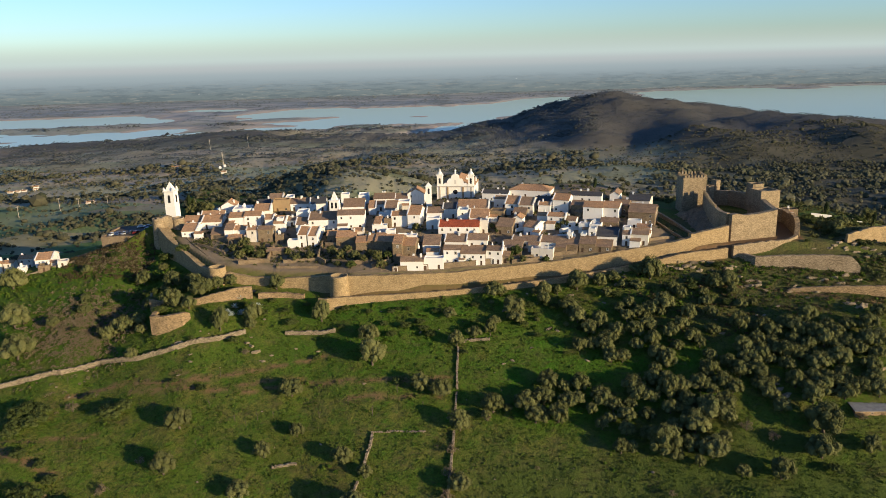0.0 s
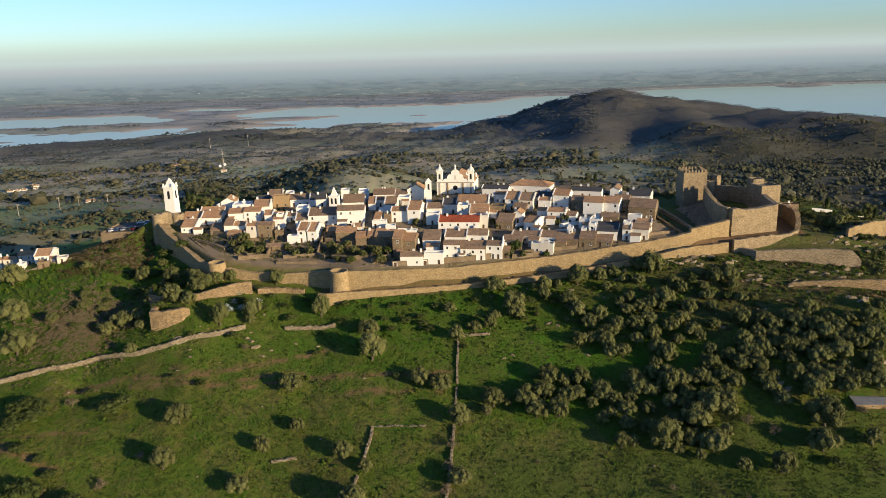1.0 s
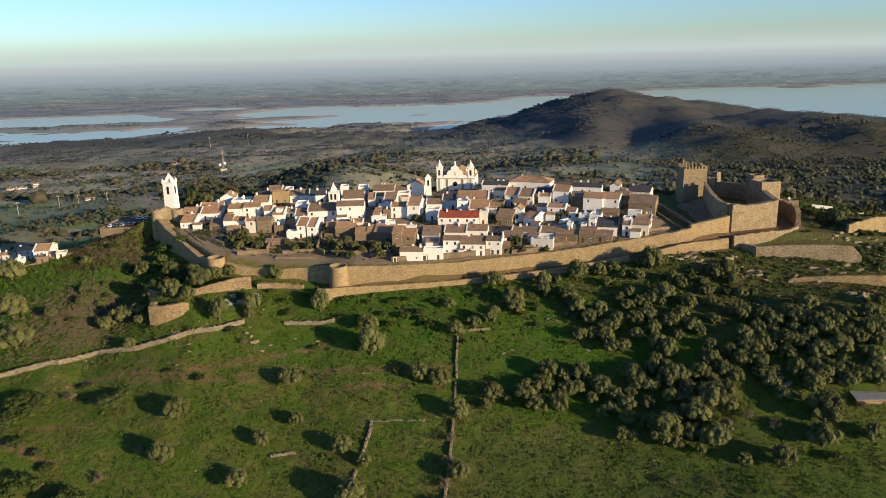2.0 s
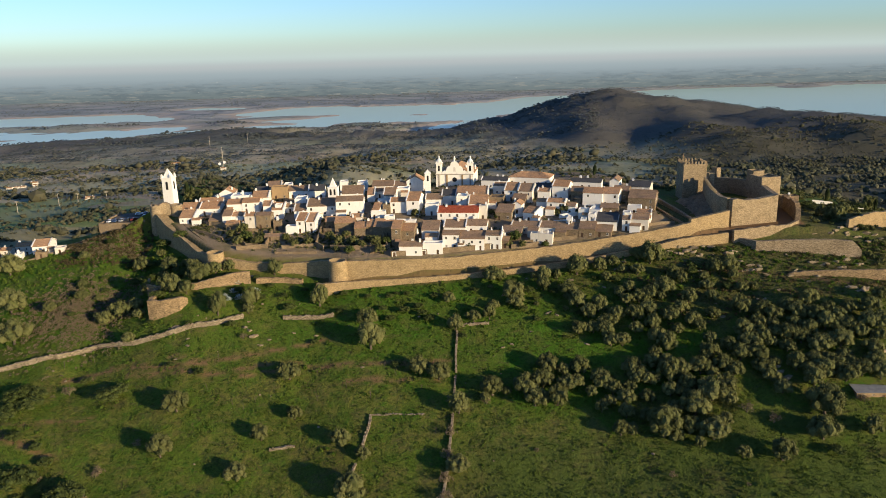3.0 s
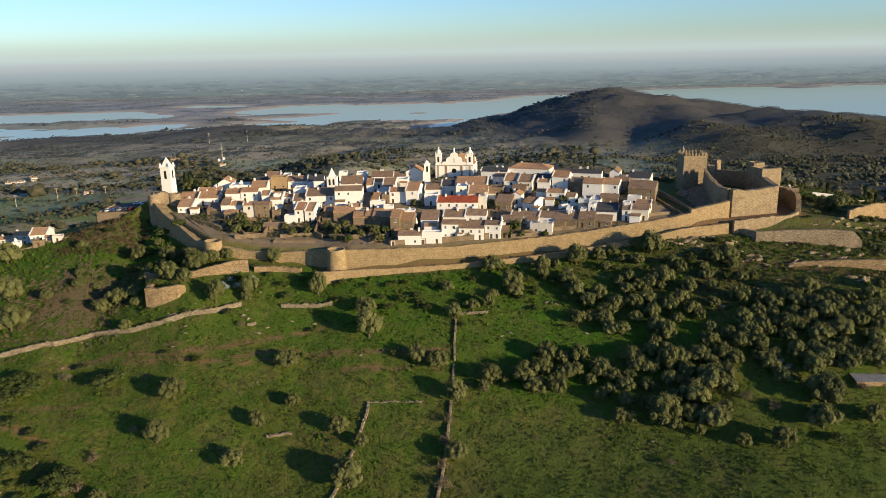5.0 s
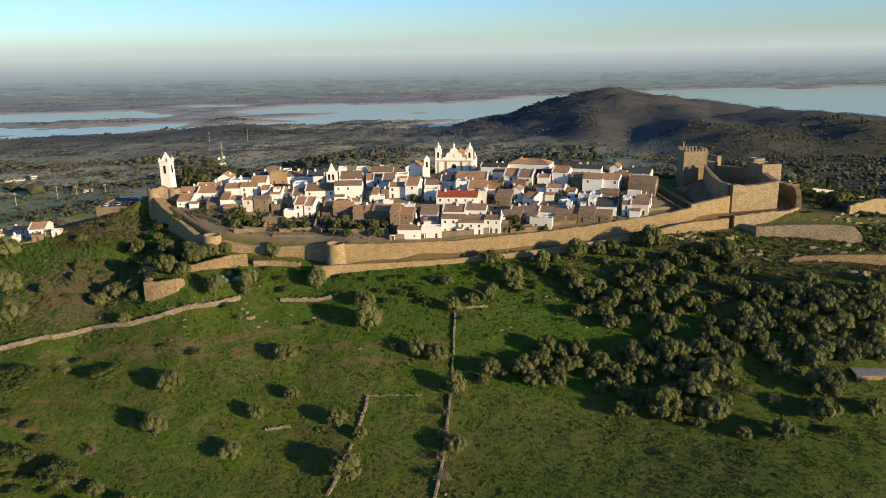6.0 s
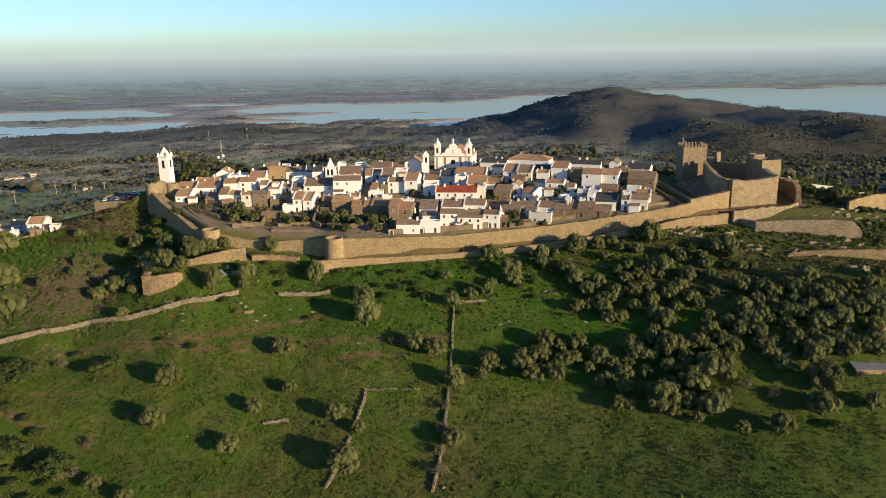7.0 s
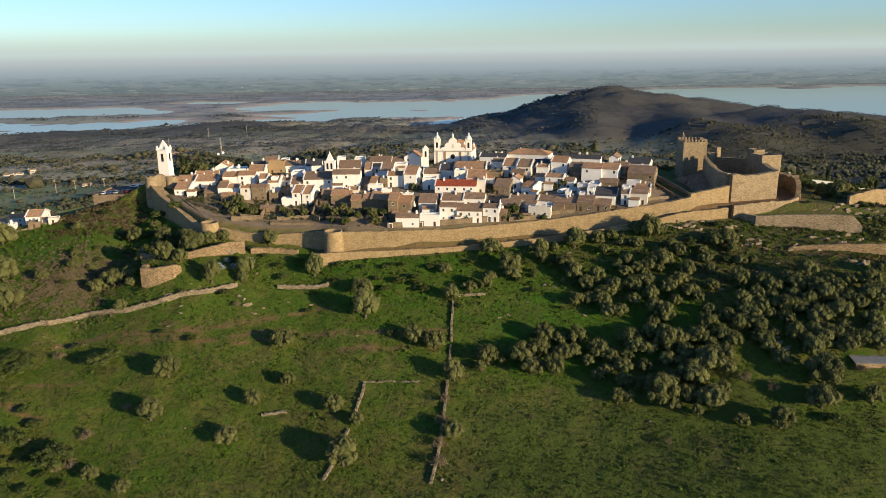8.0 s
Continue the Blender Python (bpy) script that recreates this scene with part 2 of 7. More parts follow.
def haze_material():
    n = Nodes("distance")
    t = n.t
    # haze over far land, painted as glowing colour that pales with height
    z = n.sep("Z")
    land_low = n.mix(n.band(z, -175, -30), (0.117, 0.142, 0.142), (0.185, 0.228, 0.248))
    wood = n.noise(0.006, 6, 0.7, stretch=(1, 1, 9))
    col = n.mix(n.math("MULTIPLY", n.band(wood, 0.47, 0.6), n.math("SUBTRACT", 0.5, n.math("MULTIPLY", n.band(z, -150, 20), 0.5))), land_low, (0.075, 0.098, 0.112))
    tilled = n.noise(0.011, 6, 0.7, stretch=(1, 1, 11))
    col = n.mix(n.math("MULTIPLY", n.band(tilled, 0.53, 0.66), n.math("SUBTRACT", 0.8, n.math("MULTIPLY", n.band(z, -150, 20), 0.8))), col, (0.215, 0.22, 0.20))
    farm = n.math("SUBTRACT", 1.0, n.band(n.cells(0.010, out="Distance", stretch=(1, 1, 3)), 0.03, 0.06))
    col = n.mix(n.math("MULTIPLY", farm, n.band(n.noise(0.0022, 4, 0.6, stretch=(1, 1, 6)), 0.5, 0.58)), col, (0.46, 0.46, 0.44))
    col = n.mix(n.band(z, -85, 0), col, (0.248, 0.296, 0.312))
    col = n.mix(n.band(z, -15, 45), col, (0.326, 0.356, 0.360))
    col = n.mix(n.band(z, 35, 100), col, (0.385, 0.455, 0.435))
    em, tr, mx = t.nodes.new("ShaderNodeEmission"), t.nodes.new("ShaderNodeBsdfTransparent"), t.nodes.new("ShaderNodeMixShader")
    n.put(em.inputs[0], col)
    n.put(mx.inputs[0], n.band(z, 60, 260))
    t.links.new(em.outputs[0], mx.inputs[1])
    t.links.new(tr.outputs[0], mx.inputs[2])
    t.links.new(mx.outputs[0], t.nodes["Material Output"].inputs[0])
    return n.m


M_HAZE = haze_material()

# ---- the lie of the land ----


def sstep(a, b, v):
    t = np.clip((np.asarray(v, float) - a) / (b - a), 0, 1)
    return t * t * (3 - 2 * t)
WX = [-420, -260, -200, -150, -135, -115, -94, -68, -44, -30, 0, 38, 62, 106, 134, 165, 200, 260, 420]
WY = [352, 352, 352, 356, 362, 338, 317, 311, 308, 302, 300, 301, 302, 302, 302, 302, 298, 290, 280]
WZ = [-40, -6, 3.5, 9.5, 10.5, 7, 4, 3, 2, 1.6, 2.4, 4.8, 7, 13.5, 14.2, 15.5, 14, 10, -20]
TZ = [-42, -8, 0, 9.5, 21, 17, 12.2, 9.2, 9.0, 9.8, 10, 12, 13.6, 19.4, 18.2, 18.6, 16, 10, -20]


def hill(x, y):
    x = np.asarray(x, float); y = np.asarray(y, float)
    yw, zw, tz = np.interp(x, WX, WY), np.interp(x, WX, WZ), np.interp(x, WX, TZ)
    d = yw - y
    front = zw - np.interp(d, [0, 8, 62, 100, 190, 300, 500, 900], [0, 2.5, 28, 43, 66, 92, 120, 140])
    rise = np.interp(-d, [0, 12, 42, 80], [0, 3, 11.2, 15.5]) * np.interp(x, [-300, -135, -115, -94, -70, 80, 100, 116, 134, 165], [0.2, 0.25, 0.5, 0.85, 1, 1, 0.75, 0.3, 0.12, 0.1])
    back = tz + rise - np.interp(x, [-175, -142], [1, 0]) * np.interp(y - yw, [30, 90, 220], [0, 18, 55]) - np.interp(-d, [70, 100, 130, 420, 700], [0, 1.5, 10, 135, 160])
    front = front + 8.5 * np.exp(-((x + 158) / 58) ** 2 - ((y - 285) / 52) ** 2) + 5 * np.exp(-((x + 142) / 34) ** 2 - ((y - 234) / 26) ** 2) + 4.5 * np.exp(-((x + 98) / 26) ** 2 - ((y - 291) / 15) ** 2) + 9 * np.exp(-((x - 168) / 42) ** 2 - ((y - 246) / 28) ** 2) + 2.6 * np.exp(-((x + 106) / 8) ** 4 - ((y - 294) / 7.5) ** 4)
    b = sstep(-1.5, 1.5, -d)
    return front * (1 - b) + back * b + 4.4 * np.exp(-((x + 152) / 17) ** 2 - ((y - 362) / 12) ** 2)


LAKE_Z = -172.0


def seg(x, y, ax, ay, bx, by, r):
    k = np.clip(((x - ax) * (bx - ax) + (y - ay) * (by - ay)) / ((bx - ax) ** 2 + (by - ay) ** 2), 0, 1)
    return np.hypot(x - ax - k * (bx - ax), y - ay - k * (by - ay)) - r


def wave(x, y, s, seed):
    """Soft numpy noise, about -1 to 1."""
    r = np.random.RandomState(seed)
    out = 0.0
    for i in range(5):
        a, p, q = r.uniform(0, 6.28), r.uniform(0, 6.28), r.uniform(0, 6.28)
        f = 6.28 / s * 1.75 ** i
        u, v = x * math.cos(a) - y * math.sin(a), x * math.sin(a) + y * math.cos(a)
        out = out + np.sin(u * f + p + 0.8 * np.sin(v * f * 0.6)) * np.cos(v * f + q) / 1.6 ** i
    return out * 0.55


def shore_distance(x, y):
    """Metres to the lake's edge, below nought on the water."""
    w = np.minimum.reduce([
        seg(x, y, -2700, 3600, -1809, 3510, 215), seg(x, y, -1809, 3510, -1528, 3530, 270), seg(x, y, -1528, 3530, -1215, 3433, 100),
        seg(x, y, -1700, 2420, -1454, 2505, 100), seg(x, y, -1454, 2505, -1358, 2613, 105), seg(x, y, -1358, 2613, -1123, 2718, 98), seg(x, y, -1123, 2718, -1031, 2963, 85),
        seg(x, y, -800, 3621, -507, 3699, 110), seg(x, y, -507, 3699, -330, 3440, 300), seg(x, y, -300, 3450, 100, 3440, 470), seg(x, y, 100, 3440, 290, 3400, 470),
        seg(x, y, 290, 3420, 446, 3583, 420), seg(x, y, 446, 3600, 809, 4164, 240), seg(x, y, -641, 2878, -402, 2930, 84), seg(x, y, -1186, 4058, -1012, 4037, 85),
        seg(x, y, -266, 2449, -154, 2473, 22), seg(x, y, -154, 2473, -40, 2515, 20), seg(x, y, -40, 2515, 63, 2705, 18), seg(x, y, 63, 2705, 200, 2900, 40),
        seg(x, y, 1555, 4543, 1808, 4553, 170), seg(x, y, 2050, 3980, 3600, 3850, 800), seg(x, y, 1850, 2950, 3600, 2500, 600)])
    w = w + 34 * wave(x * 1.5, y * 0.7, 420, 3) + 20 * wave(x, y, 130, 4)
    isle = np.minimum.reduce([
        seg(x, y, -780, 3270, -560, 3330, 120), seg(x, y, -560, 3330, -401, 3390, 48), seg(x, y, -308, 2960, -227, 2952, 24), seg(x, y, -12, 3304, 22, 3304, 26),
        seg(x, y, -110, 2860, 40, 2880, 62), seg(x, y, 40, 2880, 146, 2886, 26), seg(x, y, 398, 3100, 513, 3213, 70), seg(x, y, 2420, 4640, 2560, 4700, 120)])
    return np.maximum(w, -(isle + 14 * wave(x, y, 160, 8)))


# hills of the plain: x, y, rise, reach in x and y
KNOLLS = [(670, 1480, 30, 110, 130), (-100, 960, 50, 85, 190), (-190, 985, 22, 70, 120), (-20, 980, 12, 70, 160), (70, 1000, 14, 140, 180), (240, 1080, 26, 190, 220), (520, 930, 26, 240, 230)]
# crests of the two long ridges: height above the sea of fields along x
CREST_X = [60, 140, 210, 280, 367, 455, 524, 594, 682, 736, 806, 878, 986, 1077, 1205]
CREST_Z = [-128, -120, -115, -106, -77, -57, -43, -29, -45, -54, -60, -65, -87, -105, -140]
SPUR_X = [640, 721, 791, 847, 875, 904, 933, 1005, 1078, 1122, 1179, 1286, 1500]
SPUR_Z = [-130, -98, -80, -68, -63, -62, -69, -73, -76, -83, -94, -113, -140]


def ridges(x, y):
    """Height of the long ridges and their spurs above the plain."""
    low = np.interp(y, [1200, 2000, 2800], [-112, -140, -160])
    v = y - 2250 - 40 * wave(x, y * 0.3, 500, 71)
    a = np.maximum(0, np.interp(x, CREST_X, CREST_Z) - low) * np.exp(-(v / np.where(v < 0, 430, 300)) ** 2)
    v = y - 1800
    b = np.maximum(0, np.interp(x, SPUR_X, SPUR_Z) - low) * np.exp(-(v / np.where(v < 0, 300, 240)) ** 2)
    c = 34 * np.exp(-(seg(x, y, 720, 2100, 640, 1640, 0) / 75) ** 2) + 24 * np.exp(-(seg(x, y, 470, 2050, 420, 1750, 0) / 70) ** 2) + 30 * np.exp(-(seg(x, y, 980, 1700, 930, 1430, 0) / 80) ** 2)
    return np.maximum(a, b) + c * (1 - 0.6 * sstep(20, 70, np.maximum(a, b)))


def land(x, y):
    """Height of the ground."""
    x, y = np.asarray(x, float), np.asarray(y, float)
    near = hill(x, y) - 150 * sstep(190, 620, np.abs(x - 10)) - 120 * sstep(560, 1100, y) + 0.35 * wave(x, y, 26, 1) * sstep(8, 30, np.interp(x, WX, WY) - y)
    far = np.interp(y, [-900, 600, 1200, 2000, 2800, 3400, 5600], [-110, -100, -112, -140, -160, -166, -160])
    far = far + (9 * wave(x, y, 700, 5) + 3 * wave(x, y, 190, 6)) * (1 - 0.75 * sstep(3300, 4300, y))
    far = far + ridges(x, y)
    far = far - sstep(1750, 2050, y) * (1 - sstep(2800, 3100, y)) * (16 * (1 - sstep(-900, -600, x)) + 6 * sstep(-420, -300, x) * (1 - sstep(60, 200, x)))
    for cx, cy, up, sx, sy in KNOLLS:
        far = far + up * np.exp(-((x - cx) / sx) ** 2 - ((y - cy) / sy) ** 2)
    far = far + (4 + 6 * sstep(1250, 1500, y)) * sstep(30, 100, far + 145) * wave(x, y, 230, 7)
    s = shore_distance(x, y)
    far = np.where(y > 2000, np.minimum(far, LAKE_Z + np.maximum(s * 0.09, -14) + np.maximum(0, s - 160) * 0.4), far)
    k = 14.0
    m = np.maximum(near, far)
    return m + k * np.log1p(np.exp(-np.abs(near - far) / k)) * sstep(25, 90, np.hypot(x, (y - 330) * 1.2) - 260)


def gz(x, y):
    return float(land(x, y))


def part(name, bm, material, parent=None, label="", smooth=False):
    """Links a bmesh as one mesh object under a thing or a part."""
    me = bpy.data.meshes.new(name)
    bm.to_mesh(me)
    bm.free()
    for m in (material if isinstance(material, (list, tuple)) else [material]):
        me.materials.append(m)
    if smooth:
        me.polygons.foreach_set("use_smooth", [True] * len(me.polygons))
    ob = new(name, me)
    ob.parent = parent
    return tagged(ob, label)


def sheet(name, xs, ys, zf, material):
    X, Y = np.meshgrid(xs, ys)
    Z = zf(X, Y)
    nx, ny = len(xs), len(ys)
    i = np.arange(nx * ny).reshape(ny, nx)
    q = np.stack([i[:-1, :-1], i[:-1, 1:], i[1:, 1:], i[1:, :-1]], -1).reshape(-1, 4)
    me = bpy.data.meshes.new(name)
    me.from_pydata(np.stack([X, Y, Z], -1).reshape(-1, 3).tolist(), [], q.tolist())
    me.materials.append(material)
    me.polygons.foreach_set("use_smooth", [True] * len(me.polygons))
    return new(name, me), X.ravel(), Y.ravel(), Z.ravel()


def steps(lo, a, b, hi, fine, grow=1.12, most=42.0):
    """Grid lines: even between a and b, wider and wider outside."""
    mid = list(np.arange(a, b + fine, fine))
    s, v, up = fine, mid[-1], []
    while v < hi:
        s = min(s * grow, most)
        v += s
        up.append(v)
    s, v, down = fine, mid[0], []
    while v > lo:
        s = min(s * grow, most)
        v -= s
        down.append(v)
    return np.array(down[::-1] + mid + up)


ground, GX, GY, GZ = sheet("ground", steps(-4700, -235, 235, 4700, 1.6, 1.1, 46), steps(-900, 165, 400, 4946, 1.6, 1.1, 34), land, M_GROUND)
tagged(ground, "green winter grass hillside falling to brown fields and scrub", "ground", kind="structure")


def layer(name, values):
    at = ground.data.attributes.new(name, "FLOAT", "POINT")
    at.data.foreach_set("value", np.asarray(values, np.float32))


TRACKS = [(111, 285.5, 128, 281.5, 1.3), (128, 281.5, 142, 276, 1.4), (142, 276, 155, 270, 1.4), (155, 270, 169, 263, 1.5), (169, 263, 188, 258, 1.5), (-175, 246, -150, 235, 2.2), (-150, 235, -140.5, 231, 1.9), (-140.5, 231, -129, 226, 1.4), (-115, 262, -80, 258, 1.1), (-80, 258, -55, 262, 0.9), (-55, 262, -40, 258, 0.9), (-40, 258, 10, 254, 1.0), (-100, 268, -85, 262, 0.8), (-140, 264, -118, 267, 1.2), (-118, 267, -95, 262, 1.0), (-95, 262, -72, 265, 1.0), (-72, 265, -40, 271, 0.8), (-70, 256, -52, 259, 0.7), (-30, 250, 5, 247, 0.8), (-160, 239, -120, 243, 0.5)]
bare = np.zeros(len(GX))
for ax, ay, bx, by, r in TRACKS:
    bare = np.maximum(bare, 1 - sstep(-0.6, 0.8, seg(GX, GY, ax, ay, bx, by, r * 0.75) + 0.9 * wave(GX, GY, 12, 9)))
yw = np.interp(GX, WX, WY)
inside = sstep(0, 4, GY - yw) * sstep(-124, -112, GX) * (1 - sstep(108, 114, GX)) * (1 - sstep(388, 402, GY))
ramp = (1 - sstep(-1, 1.5, np.minimum(seg(GX, GY, 136, 304, 166, 309, 3.6), seg(GX, GY, 112, 299.6, 136, 303, 2.4)))) + (1 - sstep(-1, 2, seg(GX, GY, 164.5, 310, 171, 338, 5.5)))
bare = np.maximum(bare, np.maximum(inside * 0.85, np.clip(ramp, 0, 1)))
ledge = sstep(-1, 0.5, yw - GY) * (1 - sstep(5, 6.2, yw - GY)) * sstep(-46, -42, GX) * (1 - sstep(128, 134, GX))
bare = np.maximum(bare, ledge * 0.8)
road = 1 - sstep(-1, 1, np.minimum.reduce([seg(GX, GY, -172, 352, -150, 372, 3.2), seg(GX, GY, -150, 372, -136, 376, 4.5), seg(GX, GY, -160, 342, -172, 352, 2.6)]))
bare = np.maximum(bare, road * 0.6)
layer("bare", bare)
layer("yard", np.clip(inside, 0, 1))
slope_d = yw - GY
lush = (1 - sstep(18, 60, slope_d + 12 * wave(GX, GY, 30, 91))) * sstep(-80, -50, GX) * (1 - sstep(40, 70, GX)) + sstep(15, 40, GX) * (1 - sstep(95, 120, GX)) * sstep(222, 236, GY) * (1 - sstep(258, 272, GY)) + (1 - sstep(-125, -100, GX)) * sstep(270, 290, GY)
layer("lush", np.clip(lush * (0.55 + 0.6 * wave(GX, GY, 24, 92)), 0, 1) * (slope_d > 2))
dry = sstep(80, 110, GX) * sstep(250, 268, GY) * (GY < 345) * (0.75 + 0.4 * wave(GX, GY, 30, 95)) + 0.45 * (1 - sstep(0, 16, seg(GX, GY, 25, 203, 75, 194, 12) + 6 * wave(GX, GY, 20, 96))) + 0.15 * sstep(112, 125, GX) * sstep(300, 310, GY) * (GY < 420)
layer("dry", np.clip(dry, 0, 1) * (1 - bare))
layer("plough", sstep(12, 26, GX) * (1 - sstep(212, 222, GY)))
layer("plain", sstep(440, 620, GY + 30 * wave(GX, GY, 90, 12)) * (GX < 60) + sstep(392, 425, GY + 8 * wave(GX, GY, 60, 12)) * (GX >= 60) + sstep(250, 420, np.abs(GX)) * sstep(300, 400, GY))
layer("maquis", np.clip(0.5 * (1 - sstep(0, 60, np.minimum(seg(GX, GY, -200, 760, -185, 1000, 40), seg(GX, GY, -290, 930, -185, 975, 50)))) + sstep(1, 20, ridges(GX, GY) + 5 * wave(GX, GY, 180, 65)) * sstep(1250, 1400, GY) + sstep(0.30, 0.42, (GX + 30 * wave(GX, GY, 160, 61)) / np.maximum(GY, 100)) * sstep(380, 400, GY) * (1 - sstep(1350, 1900, GY)) * (0.95 + 0.4 * wave(GX, GY, 210, 62)), 0, 1))
layer("pasture", np.clip((1 - sstep(900, 1350, GY)) * (1 - sstep(-230, -120, GX)) * sstep(330, 420, GY) * (0.85 + 0.4 * wave(GX, GY, 260, 63)) + 0.25 * (1 - sstep(1600, 2300, GY)) * sstep(-330, -150, GX), 0, 1))
# where maquis changes to its haze-paled colours
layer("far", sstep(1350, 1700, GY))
# how strongly haze greys the fields, growing with distance
layer("remote_haze", sstep(2300, 3700, GY))
layer("shore", (GY > 2000) * (1 - 0.7 * sstep(3900, 4500, GY)) * (1 - sstep(60, 110, shore_distance(GX, GY))) * (1 - sstep(2.2, 5.2, GZ - LAKE_Z + 3.0 * wave(GX, GY, 190, 14))))

bm = bmesh.new()
bmesh.ops.create_grid(bm, x_segments=2, y_segments=2, size=1)
bmesh.ops.transform(bm, matrix=Matrix.Translation((0, 3620, LAKE_Z)) @ Matrix.Diagonal((4700, 1330, 1, 1)), verts=bm.verts)
tagged(part("water", bm, M_WATER), "pale blue reservoir lake lying among low banks", "lake", kind="structure")

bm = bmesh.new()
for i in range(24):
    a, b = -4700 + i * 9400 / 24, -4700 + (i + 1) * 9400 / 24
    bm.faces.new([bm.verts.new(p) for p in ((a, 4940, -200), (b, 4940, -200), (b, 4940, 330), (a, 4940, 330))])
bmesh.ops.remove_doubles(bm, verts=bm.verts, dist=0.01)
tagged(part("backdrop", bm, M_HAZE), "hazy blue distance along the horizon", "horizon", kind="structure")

# ---- building kit ----


def box(bm, x0, x1, y0, y1, z0, z1, taper=0.0):
    """A block; taper draws the top in on all sides."""
    t = taper
    v = [bm.verts.new(p) for p in ((x0, y0, z0), (x1, y0, z0), (x1, y1, z0), (x0, y1, z0), (x0 + t, y0 + t, z1), (x1 - t, y0 + t, z1), (x1 - t, y1 - t, z1), (x0 + t, y1 - t, z1))]
    for f in ((3, 2, 1, 0), (4, 5, 6, 7), (0, 1, 5, 4), (1, 2, 6, 5), (2, 3, 7, 6), (3, 0, 4, 7)):
        bm.faces.new([v[i] for i in f])
    return v


def quad(bm, *ps):
    bm.faces.new([bm.verts.new(p) for p in ps])


def lathe(bm, rings, n=16, cx=0.0, cy=0.0, cap=True):
    """A turned body from (radius, height) rings."""
    loops = []
    for r, z in rings:
        loops.append([bm.verts.new((cx + r * math.cos(6.2832 * i / n), cy + r * math.sin(6.2832 * i / n), z)) for i in range(n)])
    for a, b in zip(loops, loops[1:]):
        for i in range(n):
            bm.faces.new((a[i], a[(i + 1) % n], b[(i + 1) % n], b[i]))
    if cap:
        bm.faces.new(loops[-1])


def facade(bm, x0, x1, z0, z1, y, openings, depth=0.25):
    """An outer wall face looking along -y, with recessed openings (x0, x1, z0, z1)."""
    xs = sorted({x0, x1, *[v for o in openings for v in o[:2]]})
    zs = sorted({z0, z1, *[v for o in openings for v in o[2:4]]})
    for a, b in zip(xs, xs[1:]):
        for c, e in zip(zs, zs[1:]):
            mx, mz = (a + b) / 2, (c + e) / 2
            if not any(o[0] < mx < o[1] and o[2] < mz < o[3] for o in openings):
                quad(bm, (a, y, c), (b, y, c), (b, y, e), (a, y, e))
    for o in openings:
        a, b, c, e = o[:4]
        k = y + depth
        quad(bm, (a, y, c), (a, k, c), (a, k, e), (a, y, e))
        quad(bm, (b, k, c), (b, y, c), (b, y, e), (b, k, e))
        quad(bm, (a, y, e), (a, k, e), (b, k, e), (b, y, e))
        quad(bm, (a, k, c), (a, y, c), (b, y, c), (b, k, c))
        quad(bm, (a, k, c), (b, k, c), (b, k, e), (a, k, e))


def tiles(bm, p, q, r, s, pitch=0.42, lift=0.045, thick=0.16):
    """A tiled roof slope with ribs: eave from p to q, ridge from s to r (above q and p: p-s, q-r)."""
    p, q, r, s = Vector(p), Vector(q), Vector(r), Vector(s)
    up = (q - p).cross(s - p).normalized()
    n = max(2, int((q - p).length / pitch)) * 2
    low, top = [], []
    for i in range(n + 1):
        k = i / n
        o = up * (lift if i % 2 else 0.0)
        low.append(bm.verts.new(p.lerp(q, k) + o))
        top.append(bm.verts.new(s.lerp(r, k) + o))
    for i in range(n):
        bm.faces.new((low[i], low[i + 1], top[i + 1], top[i]))
    d = Vector((0, 0, -thick))
    quad(bm, p + d, q + d, q, p)
    quad(bm, q + d, p + d, s + d, r + d)
    quad(bm, p + d, p, s, s + d)
    quad(bm, q, q + d, r + d, r)


def glazing(parent, o, y, rnd, door=False):
    """A window (frame and dark pane) or a door, set into an opening."""
    a, b, c, e = o[:4]
    if door:
        bm = bmesh.new()
        box(bm, a + 0.02, b - 0.02, y + 0.14, y + 0.22, c, e - 0.02)
        for k in (0.2, 0.6):
            box(bm, a + 0.15, b - 0.15, y + 0.115, y + 0.142, c + (e - c) * k - 0.15, c + (e - c) * (k + 0.25))
        part("door", bm, M_DOOR, parent)
        return
    bm = bmesh.new()
    t = 0.09
    for s in ((a - t, a, c, e), (b, b + t, c, e), (a - t, b + t, e, e + t), (a - t * 1.6, b + t * 1.6, c - t, c)):
        box(bm, s[0], s[1], y - 0.035, y + 0.03, s[2], s[3])
    box(bm, (a + b) / 2 - 0.03, (a + b) / 2 + 0.03, y + 0.13, y + 0.19, c, e)
    w = part("window", bm, M_STONE_TRIM if rnd.random() < 0.4 else M_WHITE, parent)
    bm = bmesh.new()
    box(bm, a + 0.01, b - 0.01, y + 0.17, y + 0.21, c + 0.01, e - 0.01)
    part("pane", bm, M_PANE, w)


